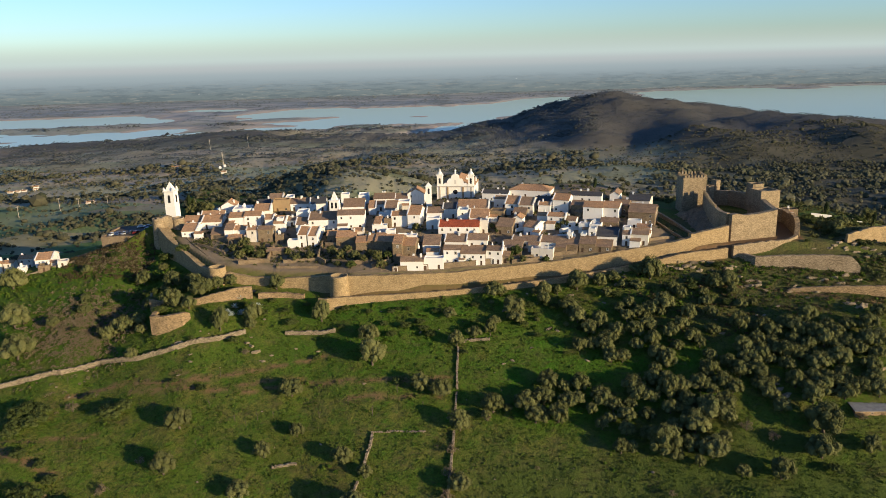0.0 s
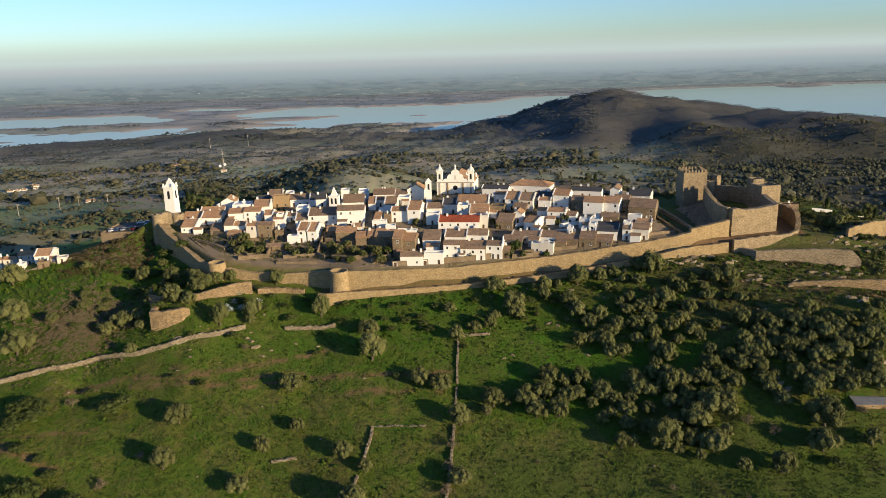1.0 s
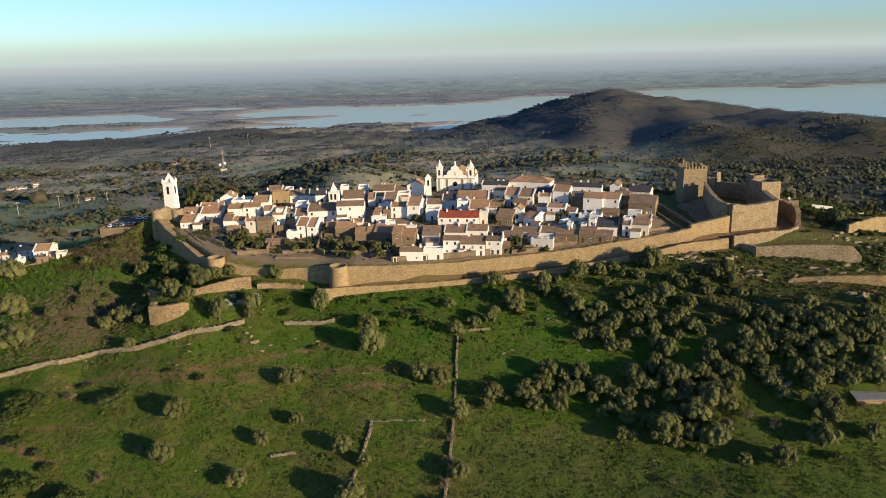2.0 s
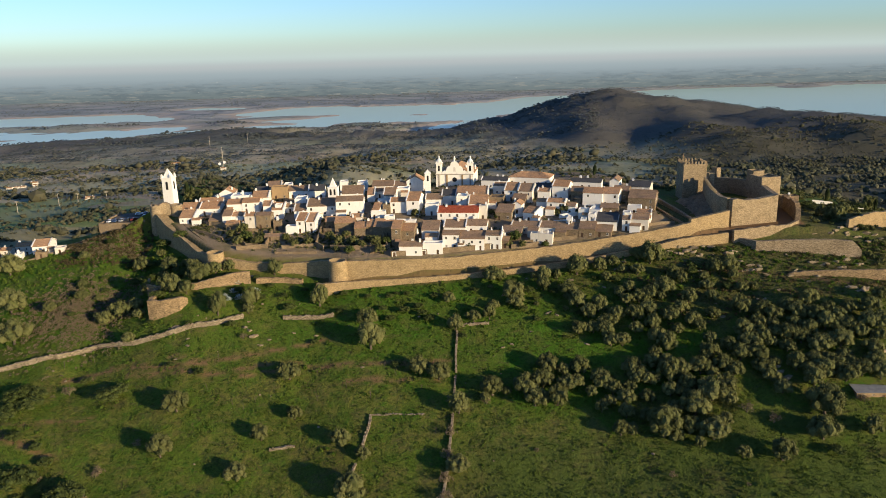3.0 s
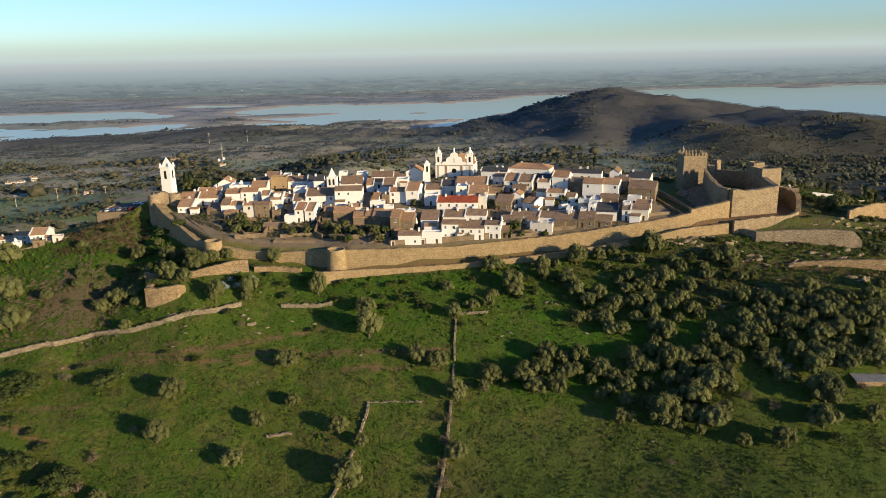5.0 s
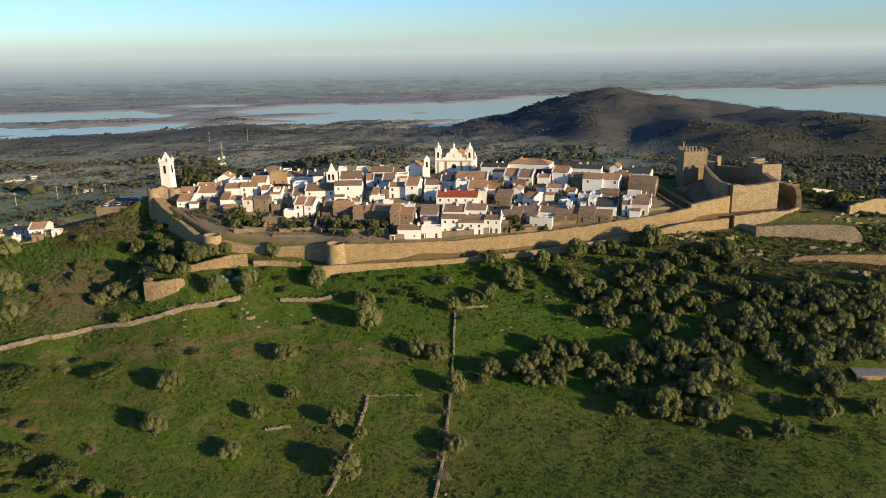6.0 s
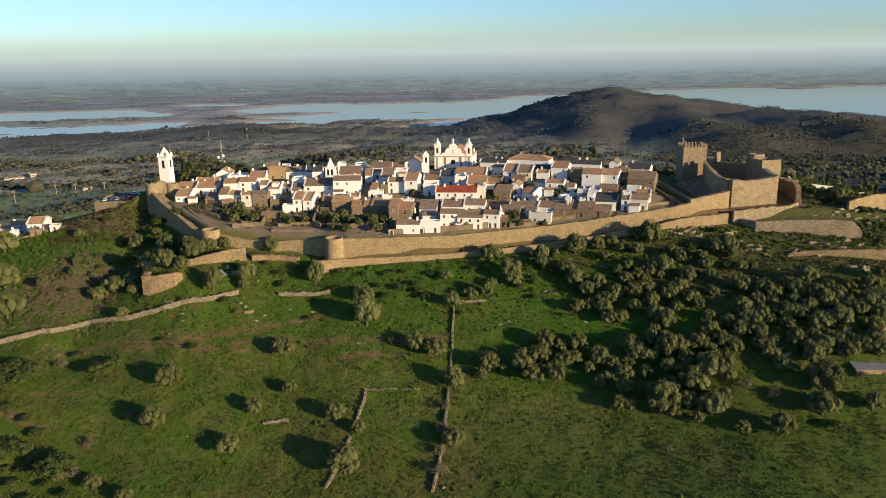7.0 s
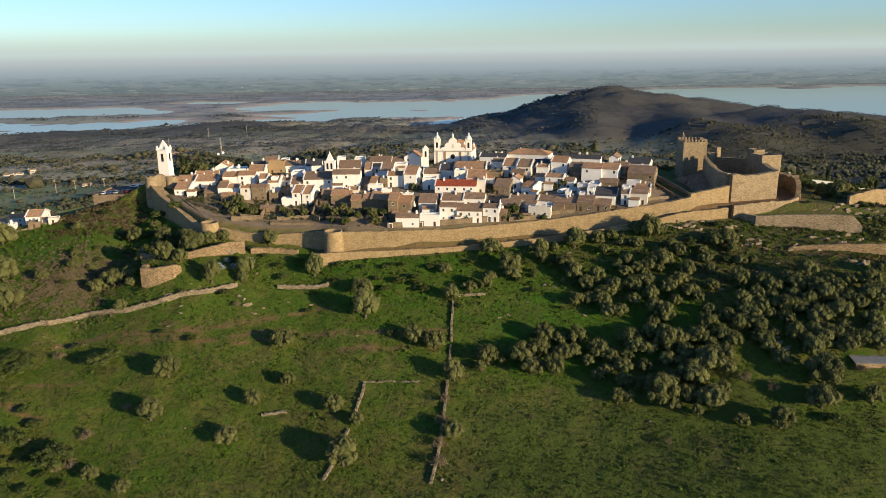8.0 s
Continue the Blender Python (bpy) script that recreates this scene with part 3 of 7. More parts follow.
def side_window(parent, x, y, z, side, rnd):
    """A small framed window on a side wall that looks along x."""
    w, h, t = rnd.uniform(0.3, 0.42), rnd.uniform(0.4, 0.55), 0.09
    bm = bmesh.new()
    xa, xb = sorted((x - side * 0.02, x + side * 0.06))
    for s in ((y - w - t, y - w, z - h, z + h), (y + w, y + w + t, z - h, z + h), (y - w - t, y + w + t, z + h, z + h + t), (y - w - t, y + w + t, z - h - t, z - h)):
        box(bm, xa, xb, s[0], s[1], s[2], s[3])
    f = part("window", bm, M_STONE_TRIM if rnd.random() < 0.4 else M_WHITE, parent)
    bm = bmesh.new()
    xa, xb = sorted((x - side * 0.02, x + side * 0.02))
    box(bm, xa, xb, y - w, y + w, z - h, z + h)
    part("pane", bm, M_PANE, f)


def chimney(parent, x, y, z0, z1, rnd):
    bm = bmesh.new()
    a, b = rnd.uniform(0.3, 0.55), rnd.uniform(0.25, 0.4)
    box(bm, x - a, x + a, y - b, y + b, z0, z1)
    box(bm, x - a - 0.08, x + a + 0.08, y - b - 0.08, y + b + 0.08, z1, z1 + 0.14)
    box(bm, x - a * 0.7, x + a * 0.7, y - b * 0.7, y + b * 0.7, z1 + 0.14, z1 + 0.5)
    box(bm, x - a, x + a, y - b, y + b, z1 + 0.5, z1 + 0.6)
    part("chimney", bm, M_WHITE, parent)


WALLS = {"WHITE": M_WHITE, "WORN": M_WORN, "SCHIST": M_SCHIST, "OCHRE": M_OCHRE, "CREAM": M_CREAM}
ROOFS = {"TILE": M_TILE, "BROWN": M_BROWN, "RED": M_RED, "SLATE": M_SLATE}
SAY_WALL = {"WHITE": "whitewashed", "WORN": "weathered off-white", "SCHIST": "bare brown schist", "OCHRE": "ochre plastered", "CREAM": "cream plastered"}
SAY_ROOF = {"TILE": "orange-brown clay tile roof", "BROWN": "dull brown clay tile roof", "RED": "bright new red tile roof", "SLATE": "dark grey roof"}
house_no = [0]


def house(x, y, w, d, ez, rot, kind, wall, roof="", pitch=0.34, openings=None, chimneys=None):
    """A house: x, y the middle of its plan, ez the height of its eaves. kind: s ridge along the front, g gable to the front, h hipped, f flat with a parapet."""
    house_no[0] += 1
    rnd = random.Random(house_no[0] * 7 + 1)
    pitch *= rnd.uniform(0.9, 1.12)
    m = pose(x, y, 0, 0, 0, rot)
    corners = [m @ Vector((sx * w / 2, sy * d / 2, 0)) for sx in (-1, 1) for sy in (-1, 1)]
    base = min(gz(c.x, c.y) for c in corners) - 0.6
    front = m @ Vector((0, -d / 2, 0))
    gf = gz(front.x, front.y) - ez
    storeys = "two-storey" if gf < -5 else "one-storey"
    say = "a flat parapeted roof" if kind == "f" else SAY_ROOF[roof]
    top = new("house")
    top.matrix_world = pose(x, y, ez, 0, 0, rot)
    tagged(top, f"{SAY_WALL[wall]} {storeys} village house with {say}", "house", "houses of the walled village")
    b0 = base - ez
    X, Y = w / 2, d / 2
    if openings is None:
        openings = []
        n = max(1, int(w / 3.4))
        doors = rnd.randrange(n)
        for i in range(n):
            c = -X + w * (i + 0.5) / n + rnd.uniform(-0.3, 0.3)
            if gf < -5 and rnd.random() < 0.75:
                openings.append((c - 0.42, c + 0.42, -2.1, -0.9))
            if rnd.random() < 0.75:
                if i == doors:
                    openings.append((c - 0.5, c + 0.5, gf, gf + 2.05, 1))
                elif gf > -5:
                    openings.append((c - 0.4, c + 0.4, gf + 1.0, gf + 2.0))
                else:
                    openings.append((c - 0.4, c + 0.4, gf + 0.95, gf + 1.95))
        openings = [o for o in openings if o[3] < -0.25 and o[2] > b0 + 0.05]
    bm = bmesh.new()
    rise = pitch * (X if kind == "g" else Y)
    par = 0.7 if kind == "f" else 0.0
    facade(bm, -X, X, b0, par, -Y, openings)
    quad(bm, (X, -Y, b0), (X, Y, b0), (X, Y, par), (X, -Y, par))
    quad(bm, (X, Y, b0), (-X, Y, b0), (-X, Y, par), (X, Y, par))
    quad(bm, (-X, Y, b0), (-X, -Y, b0), (-X, -Y, par), (-X, Y, par))
    if kind == "s":
        for sx in (-X, X):
            quad(bm, (sx, -Y, 0), (sx, Y, 0), (sx, 0, rise))
    elif kind == "g":
        for sy in (-Y, Y):
            quad(bm, (-X, sy, 0), (X, sy, 0), (0, sy, rise))
    elif kind == "f":
        t = 0.25
        quad(bm, (-X + t, -Y + t, 0.05), (X - t, -Y + t, 0.05), (X - t, Y - t, 0.05), (-X + t, Y - t, 0.05))
        for p in (((-X, -Y), (X, -Y), (X - t, -Y + t), (-X + t, -Y + t)), ((X, -Y), (X, Y), (X - t, Y - t), (X - t, -Y + t)), ((X, Y), (-X, Y), (-X + t, Y - t), (X - t, Y - t)), ((-X, Y), (-X, -Y), (-X + t, -Y + t), (-X + t, Y - t))):
            quad(bm, *[(*q, par) for q in p])
            quad(bm, (*p[3], par), (*p[2], par), (*p[2], 0.05), (*p[3], 0.05))
    bmesh.ops.remove_doubles(bm, verts=bm.verts, dist=0.001)
    bmesh.ops.recalc_face_normals(bm, faces=bm.faces)
    part("wall", bm, WALLS[wall], top)
    o, e = 0.3, 0.22
    if kind in "sgh":
        bm = bmesh.new()
        if kind == "s":
            k = pitch * o
            tiles(bm, (-X - e, -Y - o, 0.12 - k), (X + e, -Y - o, 0.12 - k), (X + e, 0, rise + 0.12), (-X - e, 0, rise + 0.12))
            tiles(bm, (X + e, Y + o, 0.12 - k), (-X - e, Y + o, 0.12 - k), (-X - e, 0, rise + 0.12), (X + e, 0, rise + 0.12))
            box(bm, -X - e, X + e, -0.14, 0.14, rise + 0.1, rise + 0.28)
        elif kind == "g":
            k = pitch * o
            tiles(bm, (-X - o, Y + e, 0.12 - k), (-X - o, -Y - e, 0.12 - k), (0, -Y - e, rise + 0.12), (0, Y + e, rise + 0.12))
            tiles(bm, (X + o, -Y - e, 0.12 - k), (X + o, Y + e, 0.12 - k), (0, Y + e, rise + 0.12), (0, -Y - e, rise + 0.12))
            box(bm, -0.14, 0.14, -Y - e, Y + e, rise + 0.1, rise + 0.28)
        else:
            r = X - Y * 0.9
            tiles(bm, (-X - o, -Y - o, 0.05), (X + o, -Y - o, 0.05), (r, 0, rise), (-r, 0, rise))
            tiles(bm, (X + o, Y + o, 0.05), (-X - o, Y + o, 0.05), (-r, 0, rise), (r, 0, rise))
            tiles(bm, (X + o, -Y - o, 0.05), (X + o, Y + o, 0.05), (r, 0.01, rise), (r, -0.01, rise))
            tiles(bm, (-X - o, Y + o, 0.05), (-X - o, -Y - o, 0.05), (-r, -0.01, rise), (-r, 0.01, rise))
        part("roof", bm, ROOFS[roof], top)
    for q in openings:
        glazing(top, q, -Y, rnd, len(q) > 4)
    for side in (-1, 1):
        # small windows high in the side walls
        for k in range(max(1, int(d / 4.5))):
            if kind != "f" and rnd.random() < 0.55:
                side_window(top, side * X, -Y + d * (k + 0.5) / max(1, int(d / 4.5)) + rnd.uniform(-0.4, 0.4), rnd.uniform(-1.9, -1.3), side, rnd)
    if kind == "s" and wall in ("WHITE", "WORN", "CREAM"):
        # limewashed coping along the gable edges
        for side in (-1, 1):
            if rnd.random() < 0.45:
                bm = bmesh.new()
                for sy in (-1, 1):
                    xa, xb = sorted((side * (X + e + 0.04), side * (X - 0.28)))
                    v = box(bm, xa, xb, min(0, sy * (Y + o)), max(0, sy * (Y + o)), 0, 0.34)
                    for q in v:
                        q.co.z += (rise + 0.12) - (rise + pitch * o) * abs(q.co.y) / (Y + o)
                part("coping", bm, WALLS[wall], top)
    if rnd.random() < (0.3 if wall == "SCHIST" else 0.12) and gf < -2.6 and w > 4:
        # a lean-to or a walled yard against the house
        aw, ad, ah = rnd.uniform(2.2, min(5, w * 0.6)), rnd.uniform(1.6, 3.0), rnd.uniform(2.0, 2.7)
        ax = rnd.choice((-X + aw / 2, X - aw / 2, X + aw / 2 - 0.4))
        bm = bmesh.new()
        box(bm, ax - aw / 2, ax + aw / 2, -Y - ad, -Y + 0.1, b0, gf + ah)
        an = part("annexe", bm, WALLS[wall] if rnd.random() < 0.5 else rnd.choice((M_WHITE, M_WORN)), top, "low lean-to built against the house")
        bm = bmesh.new()
        tiles(bm, (ax - aw / 2 - 0.15, -Y - ad - 0.2, gf + ah + 0.1), (ax + aw / 2 + 0.15, -Y - ad - 0.2, gf + ah + 0.1), (ax + aw / 2 + 0.15, -Y - 0.01, gf + ah + 0.75), (ax - aw / 2 - 0.15, -Y - 0.01, gf + ah + 0.75))
        part("roof", bm, ROOFS[roof] if roof else M_TILE, an)
    n = chimneys if chimneys is not None else (1 if rnd.random() < 0.6 else 0) + (1 if w > 9.5 else 0)
    for i in range(n):
        cx, cy = rnd.uniform(-X * 0.8, X * 0.8), rnd.uniform(-0.3, 0.8) * Y
        z0 = rise * (1 - abs(cy) / Y) - 0.3 if kind in "sh" else (0 if kind == "f" else rise * (1 - abs(cx) / X) - 0.3)
        chimney(top, cx, cy, z0, z0 + rnd.uniform(0.9, 1.6), rnd)
    return top


def rampart(name, pts, thick, material, label, deep=4.0, jag=0.18, step=1.6, parapet=0.0, category="town wall"):
    """A stone wall along (x, y, top) points, its foot sunk into the ground, its top uneven."""
    rnd = random.Random(len(name) + int(pts[0][0] * 3))
    line = []
    for a, b in zip(pts, pts[1:]):
        n = max(1, int(math.dist(a[:2], b[:2]) / step))
        line += [[a[k] + (b[k] - a[k]) * i / n for k in range(3)] for i in range(n)]
    line.append(list(pts[-1]))
    bm = bmesh.new()
    rows = []
    for i, (x, y, z) in enumerate(line):
        a, b = line[max(0, i - 1)], line[min(len(line) - 1, i + 1)]
        t = Vector((b[0] - a[0], b[1] - a[1]))
        t = t.normalized() if t.length > 0 else Vector((1, 0))
        nx, ny = -t.y * thick / 2, t.x * thick / 2
        lo = min(gz(x, y), gz(x + nx * 2, y + ny * 2), gz(x - nx * 2, y - ny * 2)) - deep * 0.25
        zt = z + rnd.uniform(-jag, jag)
        bat = 1.12
        ring = [(x - nx * bat, y - ny * bat, lo), (x - nx, y - ny, zt), (x - nx * 0.45, y - ny * 0.45, zt), (x - nx * 0.45, y - ny * 0.45, zt - parapet), (x + nx, y + ny, zt - parapet), (x + nx * bat, y + ny * bat, lo)]
        rows.append([bm.verts.new(p) for p in ring])
    for a, b in zip(rows, rows[1:]):
        for k in range(5):
            bm.faces.new((a[k], b[k], b[k + 1], a[k + 1]))
    for r in (rows[0], rows[-1]):
        bm.faces.new(r)
    bmesh.ops.recalc_face_normals(bm, faces=bm.faces)
    return tagged(part(name, bm, material), label, category, kind="structure")


def merlons(parent, line, w, gap, h, thick, material):
    """Battlements along (x, y, z) points, each a part of its own on a shared mesh."""
    bm = bmesh.new()
    box(bm, -w / 2, w / 2, -thick / 2, thick / 2, -0.2, h, 0.04)
    me = bpy.data.meshes.new("merlon")
    bm.to_mesh(me)
    bm.free()
    me.materials.append(material)
    for a, b in zip(line, line[1:]):
        a, b = Vector(a), Vector(b)
        n = max(1, int((b - a).length / (w + gap)))
        yaw = math.atan2(b.y - a.y, b.x - a.x)
        for i in range(n):
            ob = new("merlon", me)
            ob.parent = parent
            ob.matrix_local = Matrix.Translation(a.lerp(b, (i + 0.5) / n)) @ Matrix.Rotation(yaw, 4, "Z")

# ---- town walls ----
STONE = "golden rubble-stone medieval town wall along the hill edge"
rampart("rampart_front", [(-34.5, 302.6, 10.0), (-32.6, 302, 10.1), (-11.3, 301, 10.2), (0.8, 301, 10.3), (13, 301, 10.5), (25.2, 301.2, 11.2), (37.4, 301.4, 12.3), (49.8, 302, 13), (62, 302, 14.1), (74.3, 302, 15.7), (86.6, 302, 17.3), (98.8, 302, 18.9), (111, 302.2, 20.8), (116.8, 303, 21.8)], 2.2, M_WALL, STONE)
rampart("rampart_castle", [(116.8, 303, 23.3), (124, 304.4, 24.3), (132.1, 306, 25.4), (135, 306.8, 25.8)], 2.0, M_WALL, STONE, jag=0.1)
rampart("rampart_west", [(-90, 315, 10.2), (-77, 312.5, 8.2), (-62, 310, 7.6), (-52, 308.6, 8.2), (-41, 305.8, 9.4), (-39, 304.8, 9.6)], 2.0, M_WALL, STONE)
rampart("rampart_north", [(-129, 357, 22.3), (-120, 345, 18.5), (-110, 334, 15.2), (-100, 322, 11.8), (-93.5, 316.5, 10.8)], 5.2, M_WALL, STONE, parapet=0.8)
rampart("rampart_inner", [(-118, 352, 19), (-108, 338, 17), (-98, 326, 14), (-86, 321, 12)], 1.0, M_SCHIST, "low brown stone wall edging the rampart walk")
rampart("apron_wall", [(-45, 295.4, 2.4), (-41.2, 294, 2.7), (-32.6, 295.4, 2.8), (-11.5, 296, 2.9), (19.8, 296.2, 4.1), (40, 296.6, 5.7), (61.2, 297, 7.7), (80, 297.2, 10.4), (97.5, 297.4, 13.1), (109.8, 297.6, 15.8), (117.2, 298, 16.7), (132.3, 299, 17.6)], 1.4, M_WALL, "low golden stone retaining wall below the rampart path", jag=0.15)
rampart("castle_apron", [(134.4, 298.8, 18.6), (141, 300, 19), (147.9, 301, 19.3), (155, 302.4, 19.4), (161.8, 304, 19.5), (166.4, 307, 20.4)], 1.4, M_CASTLE, "low stone outer wall round the castle foot", jag=0.3)
rampart("ruined_bastion", [(166.6, 307.2, 20.8), (168.4, 310.4, 23.6), (170.2, 315, 25.6), (172, 322, 26.2), (174, 330, 25.6), (175.6, 337, 24.8)], 2.0, M_OLD, "crumbling reddish stone flank of the castle ramp", jag=0.55, step=1.0)
rampart("bulwark_east", [(137, 300.5, 15.0), (141.7, 292, 15.4), (152.7, 290, 16.0), (162, 287.8, 16.5), (169.7, 286, 16.7), (178, 284, 16.4), (180.6, 283.4, 14), (181.8, 283, 12.2)], 1.6, M_GREY, "ruined rough stone outwork wall on the slope", jag=0.12)
rampart("terrace_wall_east", [(147, 275, 5.9), (149.2, 274, 7.0), (164, 270, 8.5), (181.4, 266, 9.2), (205, 261, 9.3), (240, 256, 7.3)], 1.2, M_OLD, "reddish dry stone terrace wall", jag=0.15)
rampart("wall_far_east", [(186.9, 303, 20.6), (194.8, 305, 22.2), (206.2, 308, 22.8), (225, 311, 23), (245, 313, 22)], 1.2, M_WALL, "sunlit golden stone wall on the hill shoulder", jag=0.35)
rampart("bulwark_west", [(-115, 302, 0.6), (-113, 292, 0.4), (-112.6, 286, 0.3), (-106, 285.6, 1.0), (-100.5, 286.4, 1.2), (-98, 288.5, 0.6)], 1.8, M_OLD, "pale stone corner of an old earthwork bastion", jag=0.35)
rampart("bulwark_wall", [(-101, 299, 3.6), (-100.3, 295, 4.0), (-95.9, 296, 4.3), (-89.2, 298, 5.6), (-79, 301, 7.0), (-74.4, 302, 7.0)], 1.2, M_OLD, "broken reddish stone wall below the rampart", jag=0.25)
rampart("bulwark_inner", [(-121, 311, 2.2), (-119, 303, 1.8), (-113, 302, 1.6)], 1.0, M_OLD, "short broken stone wall among bushes", jag=0.4)
rampart("rubble_bank", [(-72, 302, 3.6), (-66, 302.6, 3.4), (-60, 303, 3), (-52, 302, 2.2)], 1.6, M_OLD, "tumbled stones of a collapsed wall", jag=0.3)
rampart("street_wall", [(-13.5, 304.2, 13), (-2, 304.2, 13.3), (13, 304.3, 13.8), (24, 304.5, 14.5), (35.5, 304.7, 15.4)], 0.6, M_SCHIST, "brown stone wall lining the street above the rampart", jag=0.08)

# dry stone walls of the fields
LANE = "long dry stone wall beside the sloping lane"


def on_land(pts, h):
    return [(x, y, gz(x, y) + h) for x, y in pts]


def stone_mesh(seed, material):
    rnd = random.Random(seed)
    bm = bmesh.new()
    bmesh.ops.create_icosphere(bm, subdivisions=1, radius=0.5)
    for v in bm.verts:
        v.co *= rnd.uniform(0.7, 1.2)
    me = bpy.data.meshes.new("stone")
    bm.to_mesh(me)
    bm.free()
    me.materials.append(material)
    return me


COPING = [stone_mesh(i, M_DRY) for i in range(5)]


def field_wall(pts, h, label, thick=0.8, jag=0.22):
    """A dry stone field wall: a core and loose coping stones, each a part."""
    dense = []
    for a, b in zip(pts, pts[1:]):
        n = max(1, int(math.dist(a, b) / 5))
        dense += [(a[0] + (b[0] - a[0]) * i / n, a[1] + (b[1] - a[1]) * i / n) for i in range(n)]
    dense.append(pts[-1])
    wall = rampart("field_wall", on_land(dense, h * 0.66), thick, M_DRY, label, 2.0, jag + 0.1, 0.7, category="stone wall")
    rnd = random.Random(int(pts[0][0] * 10))
    for a, b in zip(dense, dense[1:]):
        n = int(math.dist(a, b) / rnd.uniform(0.55, 1.3))
        for i in range(n):
            k = (i + rnd.random()) / n
            x, y = a[0] + (b[0] - a[0]) * k, a[1] + (b[1] - a[1]) * k
            ob = new("stone", rnd.choice(COPING))
            ob.parent = wall
            s = rnd.uniform(0.4, 1.15)
            ob.matrix_local = pose(x + rnd.uniform(-0.4, 0.4), y + rnd.uniform(-0.4, 0.4), gz(x, y) + h * 0.6 + rnd.uniform(-0.35, 0.12), rnd.uniform(-25, 25), rnd.uniform(-25, 25), rnd.uniform(0, 360)) @ Matrix.Diagonal((s, s * 0.75, s * 0.6, 1))
    return wall


field_wall([(-169.9, 269.8), (-158.9, 271.3), (-146.7, 273.8), (-133.7, 280.1), (-117.5, 277.1), (-102.3, 276.9), (-84.5, 279.0), (-73.9, 282.8)], 2.7, LANE, 0.8)
field_wall([(-20.1, 233.8), (-20.5, 229.0), (-22.2, 223.1), (-22.4, 219.8)], 1.4, "short pale dry stone wall between fields", 0.8)
field_wall([(-24.4, 215.2), (-26.9, 207.7), (-28.3, 202.8), (-30.8, 197.1)], 1.2, "tumbled dry stone wall between fields", 0.8)
field_wall([(11.0, 248.2), (9.9, 239.6)], 0.9, "low tumbled dry stone wall between fields", 0.7)
field_wall([(9.0, 231.4), (7.7, 222.2), (6.2, 211.5), (4.9, 204.6), (3.6, 198.7), (2.1, 192.8)], 1.4, "pale dry stone wall between fields", 0.8)
field_wall([(12.9, 267.2), (11.6, 256.6), (11.3, 249.3)], 1.5, "pale dry stone wall on the slope", 0.7)
field_wall([(13.8, 270.3), (25.7, 270.1)], 1.2, "short dry stone terrace wall", 0.8)
field_wall([(-19.9, 234.5), (-11.1, 234.1), (-1.1, 232.6)], 0.25, "low grassed-over line of stones", 0.6)
field_wall([(-57.9, 282.6), (-48.6, 282.3), (-37.0, 282.0)], 2.0, "reddish broken terrace wall under the rampart", 1.0)
field_wall([(-54.6, 224.5), (-46.0, 225.3)], 0.8, "line of pale stones in the grass", 0.9)

# ---- houses of the village, row by row ----
house(-113.8, 355.8, 7.0, 14.4, 21.3, -1, "s", "WHITE", "TILE")
house(-115.3, 365.9, 9.2, 10.5, 23.3, 0, "s", "WHITE", "TILE")
house(-105.4, 364.3, 9.7, 11.4, 23.4, 0, "s", "WHITE", "TILE")
house(-107.2, 371.6, 11.5, 8.3, 24.9, 4, "s", "WHITE", "TILE")
house(-101.9, 384.2, 7.3, 10.0, 27.2, 2, "g", "WHITE", "TILE", 0.60)
house(-92.8, 374.6, 9.4, 9.0, 26.7, 4, "f", "WHITE")
house(-92.2, 361.1, 7.8, 9.1, 25.7, 1, "s", "WHITE", "TILE")
house(-84.3, 360.9, 8.3, 9.0, 26.3, 1, "s", "WHITE", "TILE")
house(-82.0, 374.4, 8.2, 12.9, 26.4, 2, "s", "WHITE", "TILE")
house(-83.9, 385.5, 6.3, 11.0, 27.1, 4, "s", "SCHIST", "SLATE")
house(-78.7, 394.6, 7.1, 10.1, 28.3, 4, "s", "WORN", "BROWN")
house(-73.5, 380.1, 8.4, 5.6, 29.3, 2, "f", "OCHRE")
house(-71.9, 395.9, 4.3, 7.8, 27.9, 4, "f", "WHITE")
house(-64.0, 384.4, 10.5, 10.8, 27.3, 3, "s", "WHITE", "BROWN")
house(-54.5, 383.0, 8.3, 11.9, 27.4, 3, "s", "WHITE", "SLATE")
house(-60.1, 363.6, 5.7, 9.0, 26.1, 1, "f", "WHITE")
house(-75.2, 356.7, 4.0, 8.8, 25.2, -2, "s", "WHITE", "TILE")
house(-69.5, 355.5, 5.6, 14.0, 23.8, -2, "s", "WHITE", "TILE")
house(-69.5, 352.0, 3.1, 3.6, 25.3, -2, "f", "WHITE")
house(-64.6, 357.5, 5.4, 5.5, 23.8, -1, "s", "WHITE", "BROWN")
house(-58.5, 354.7, 6.4, 12.7, 22.9, 0, "s", "WHITE", "BROWN")
house(-92.6, 347.3, 4.2, 10.6, 22.9, -1, "s", "WHITE", "BROWN")
house(-87.5, 346.8, 5.9, 7.4, 22.5, -1, "s", "WHITE", "TILE")
house(-81.0, 342.9, 5.5, 6.3, 23.0, -1, "s", "WORN", "TILE")
house(-74.6, 342.0, 7.0, 6.2, 23.2, -4, "s", "SCHIST", "BROWN")
house(-89.4, 340.7, 6.1, 5.2, 19.8, -1, "s", "SCHIST", "TILE")
house(-99.1, 350.6, 6.2, 12.8, 20.3, 1, "s", "SCHIST", "BROWN")
house(-55.9, 340.0, 3.9, 13.0, 21.4, -7, "s", "WHITE", "TILE")
house(-50.7, 340.6, 4.4, 15.0, 20.8, -8, "s", "WHITE", "TILE")
house(-60.4, 334.7, 5.9, 3.8, 18.3, -2, "f", "WHITE")
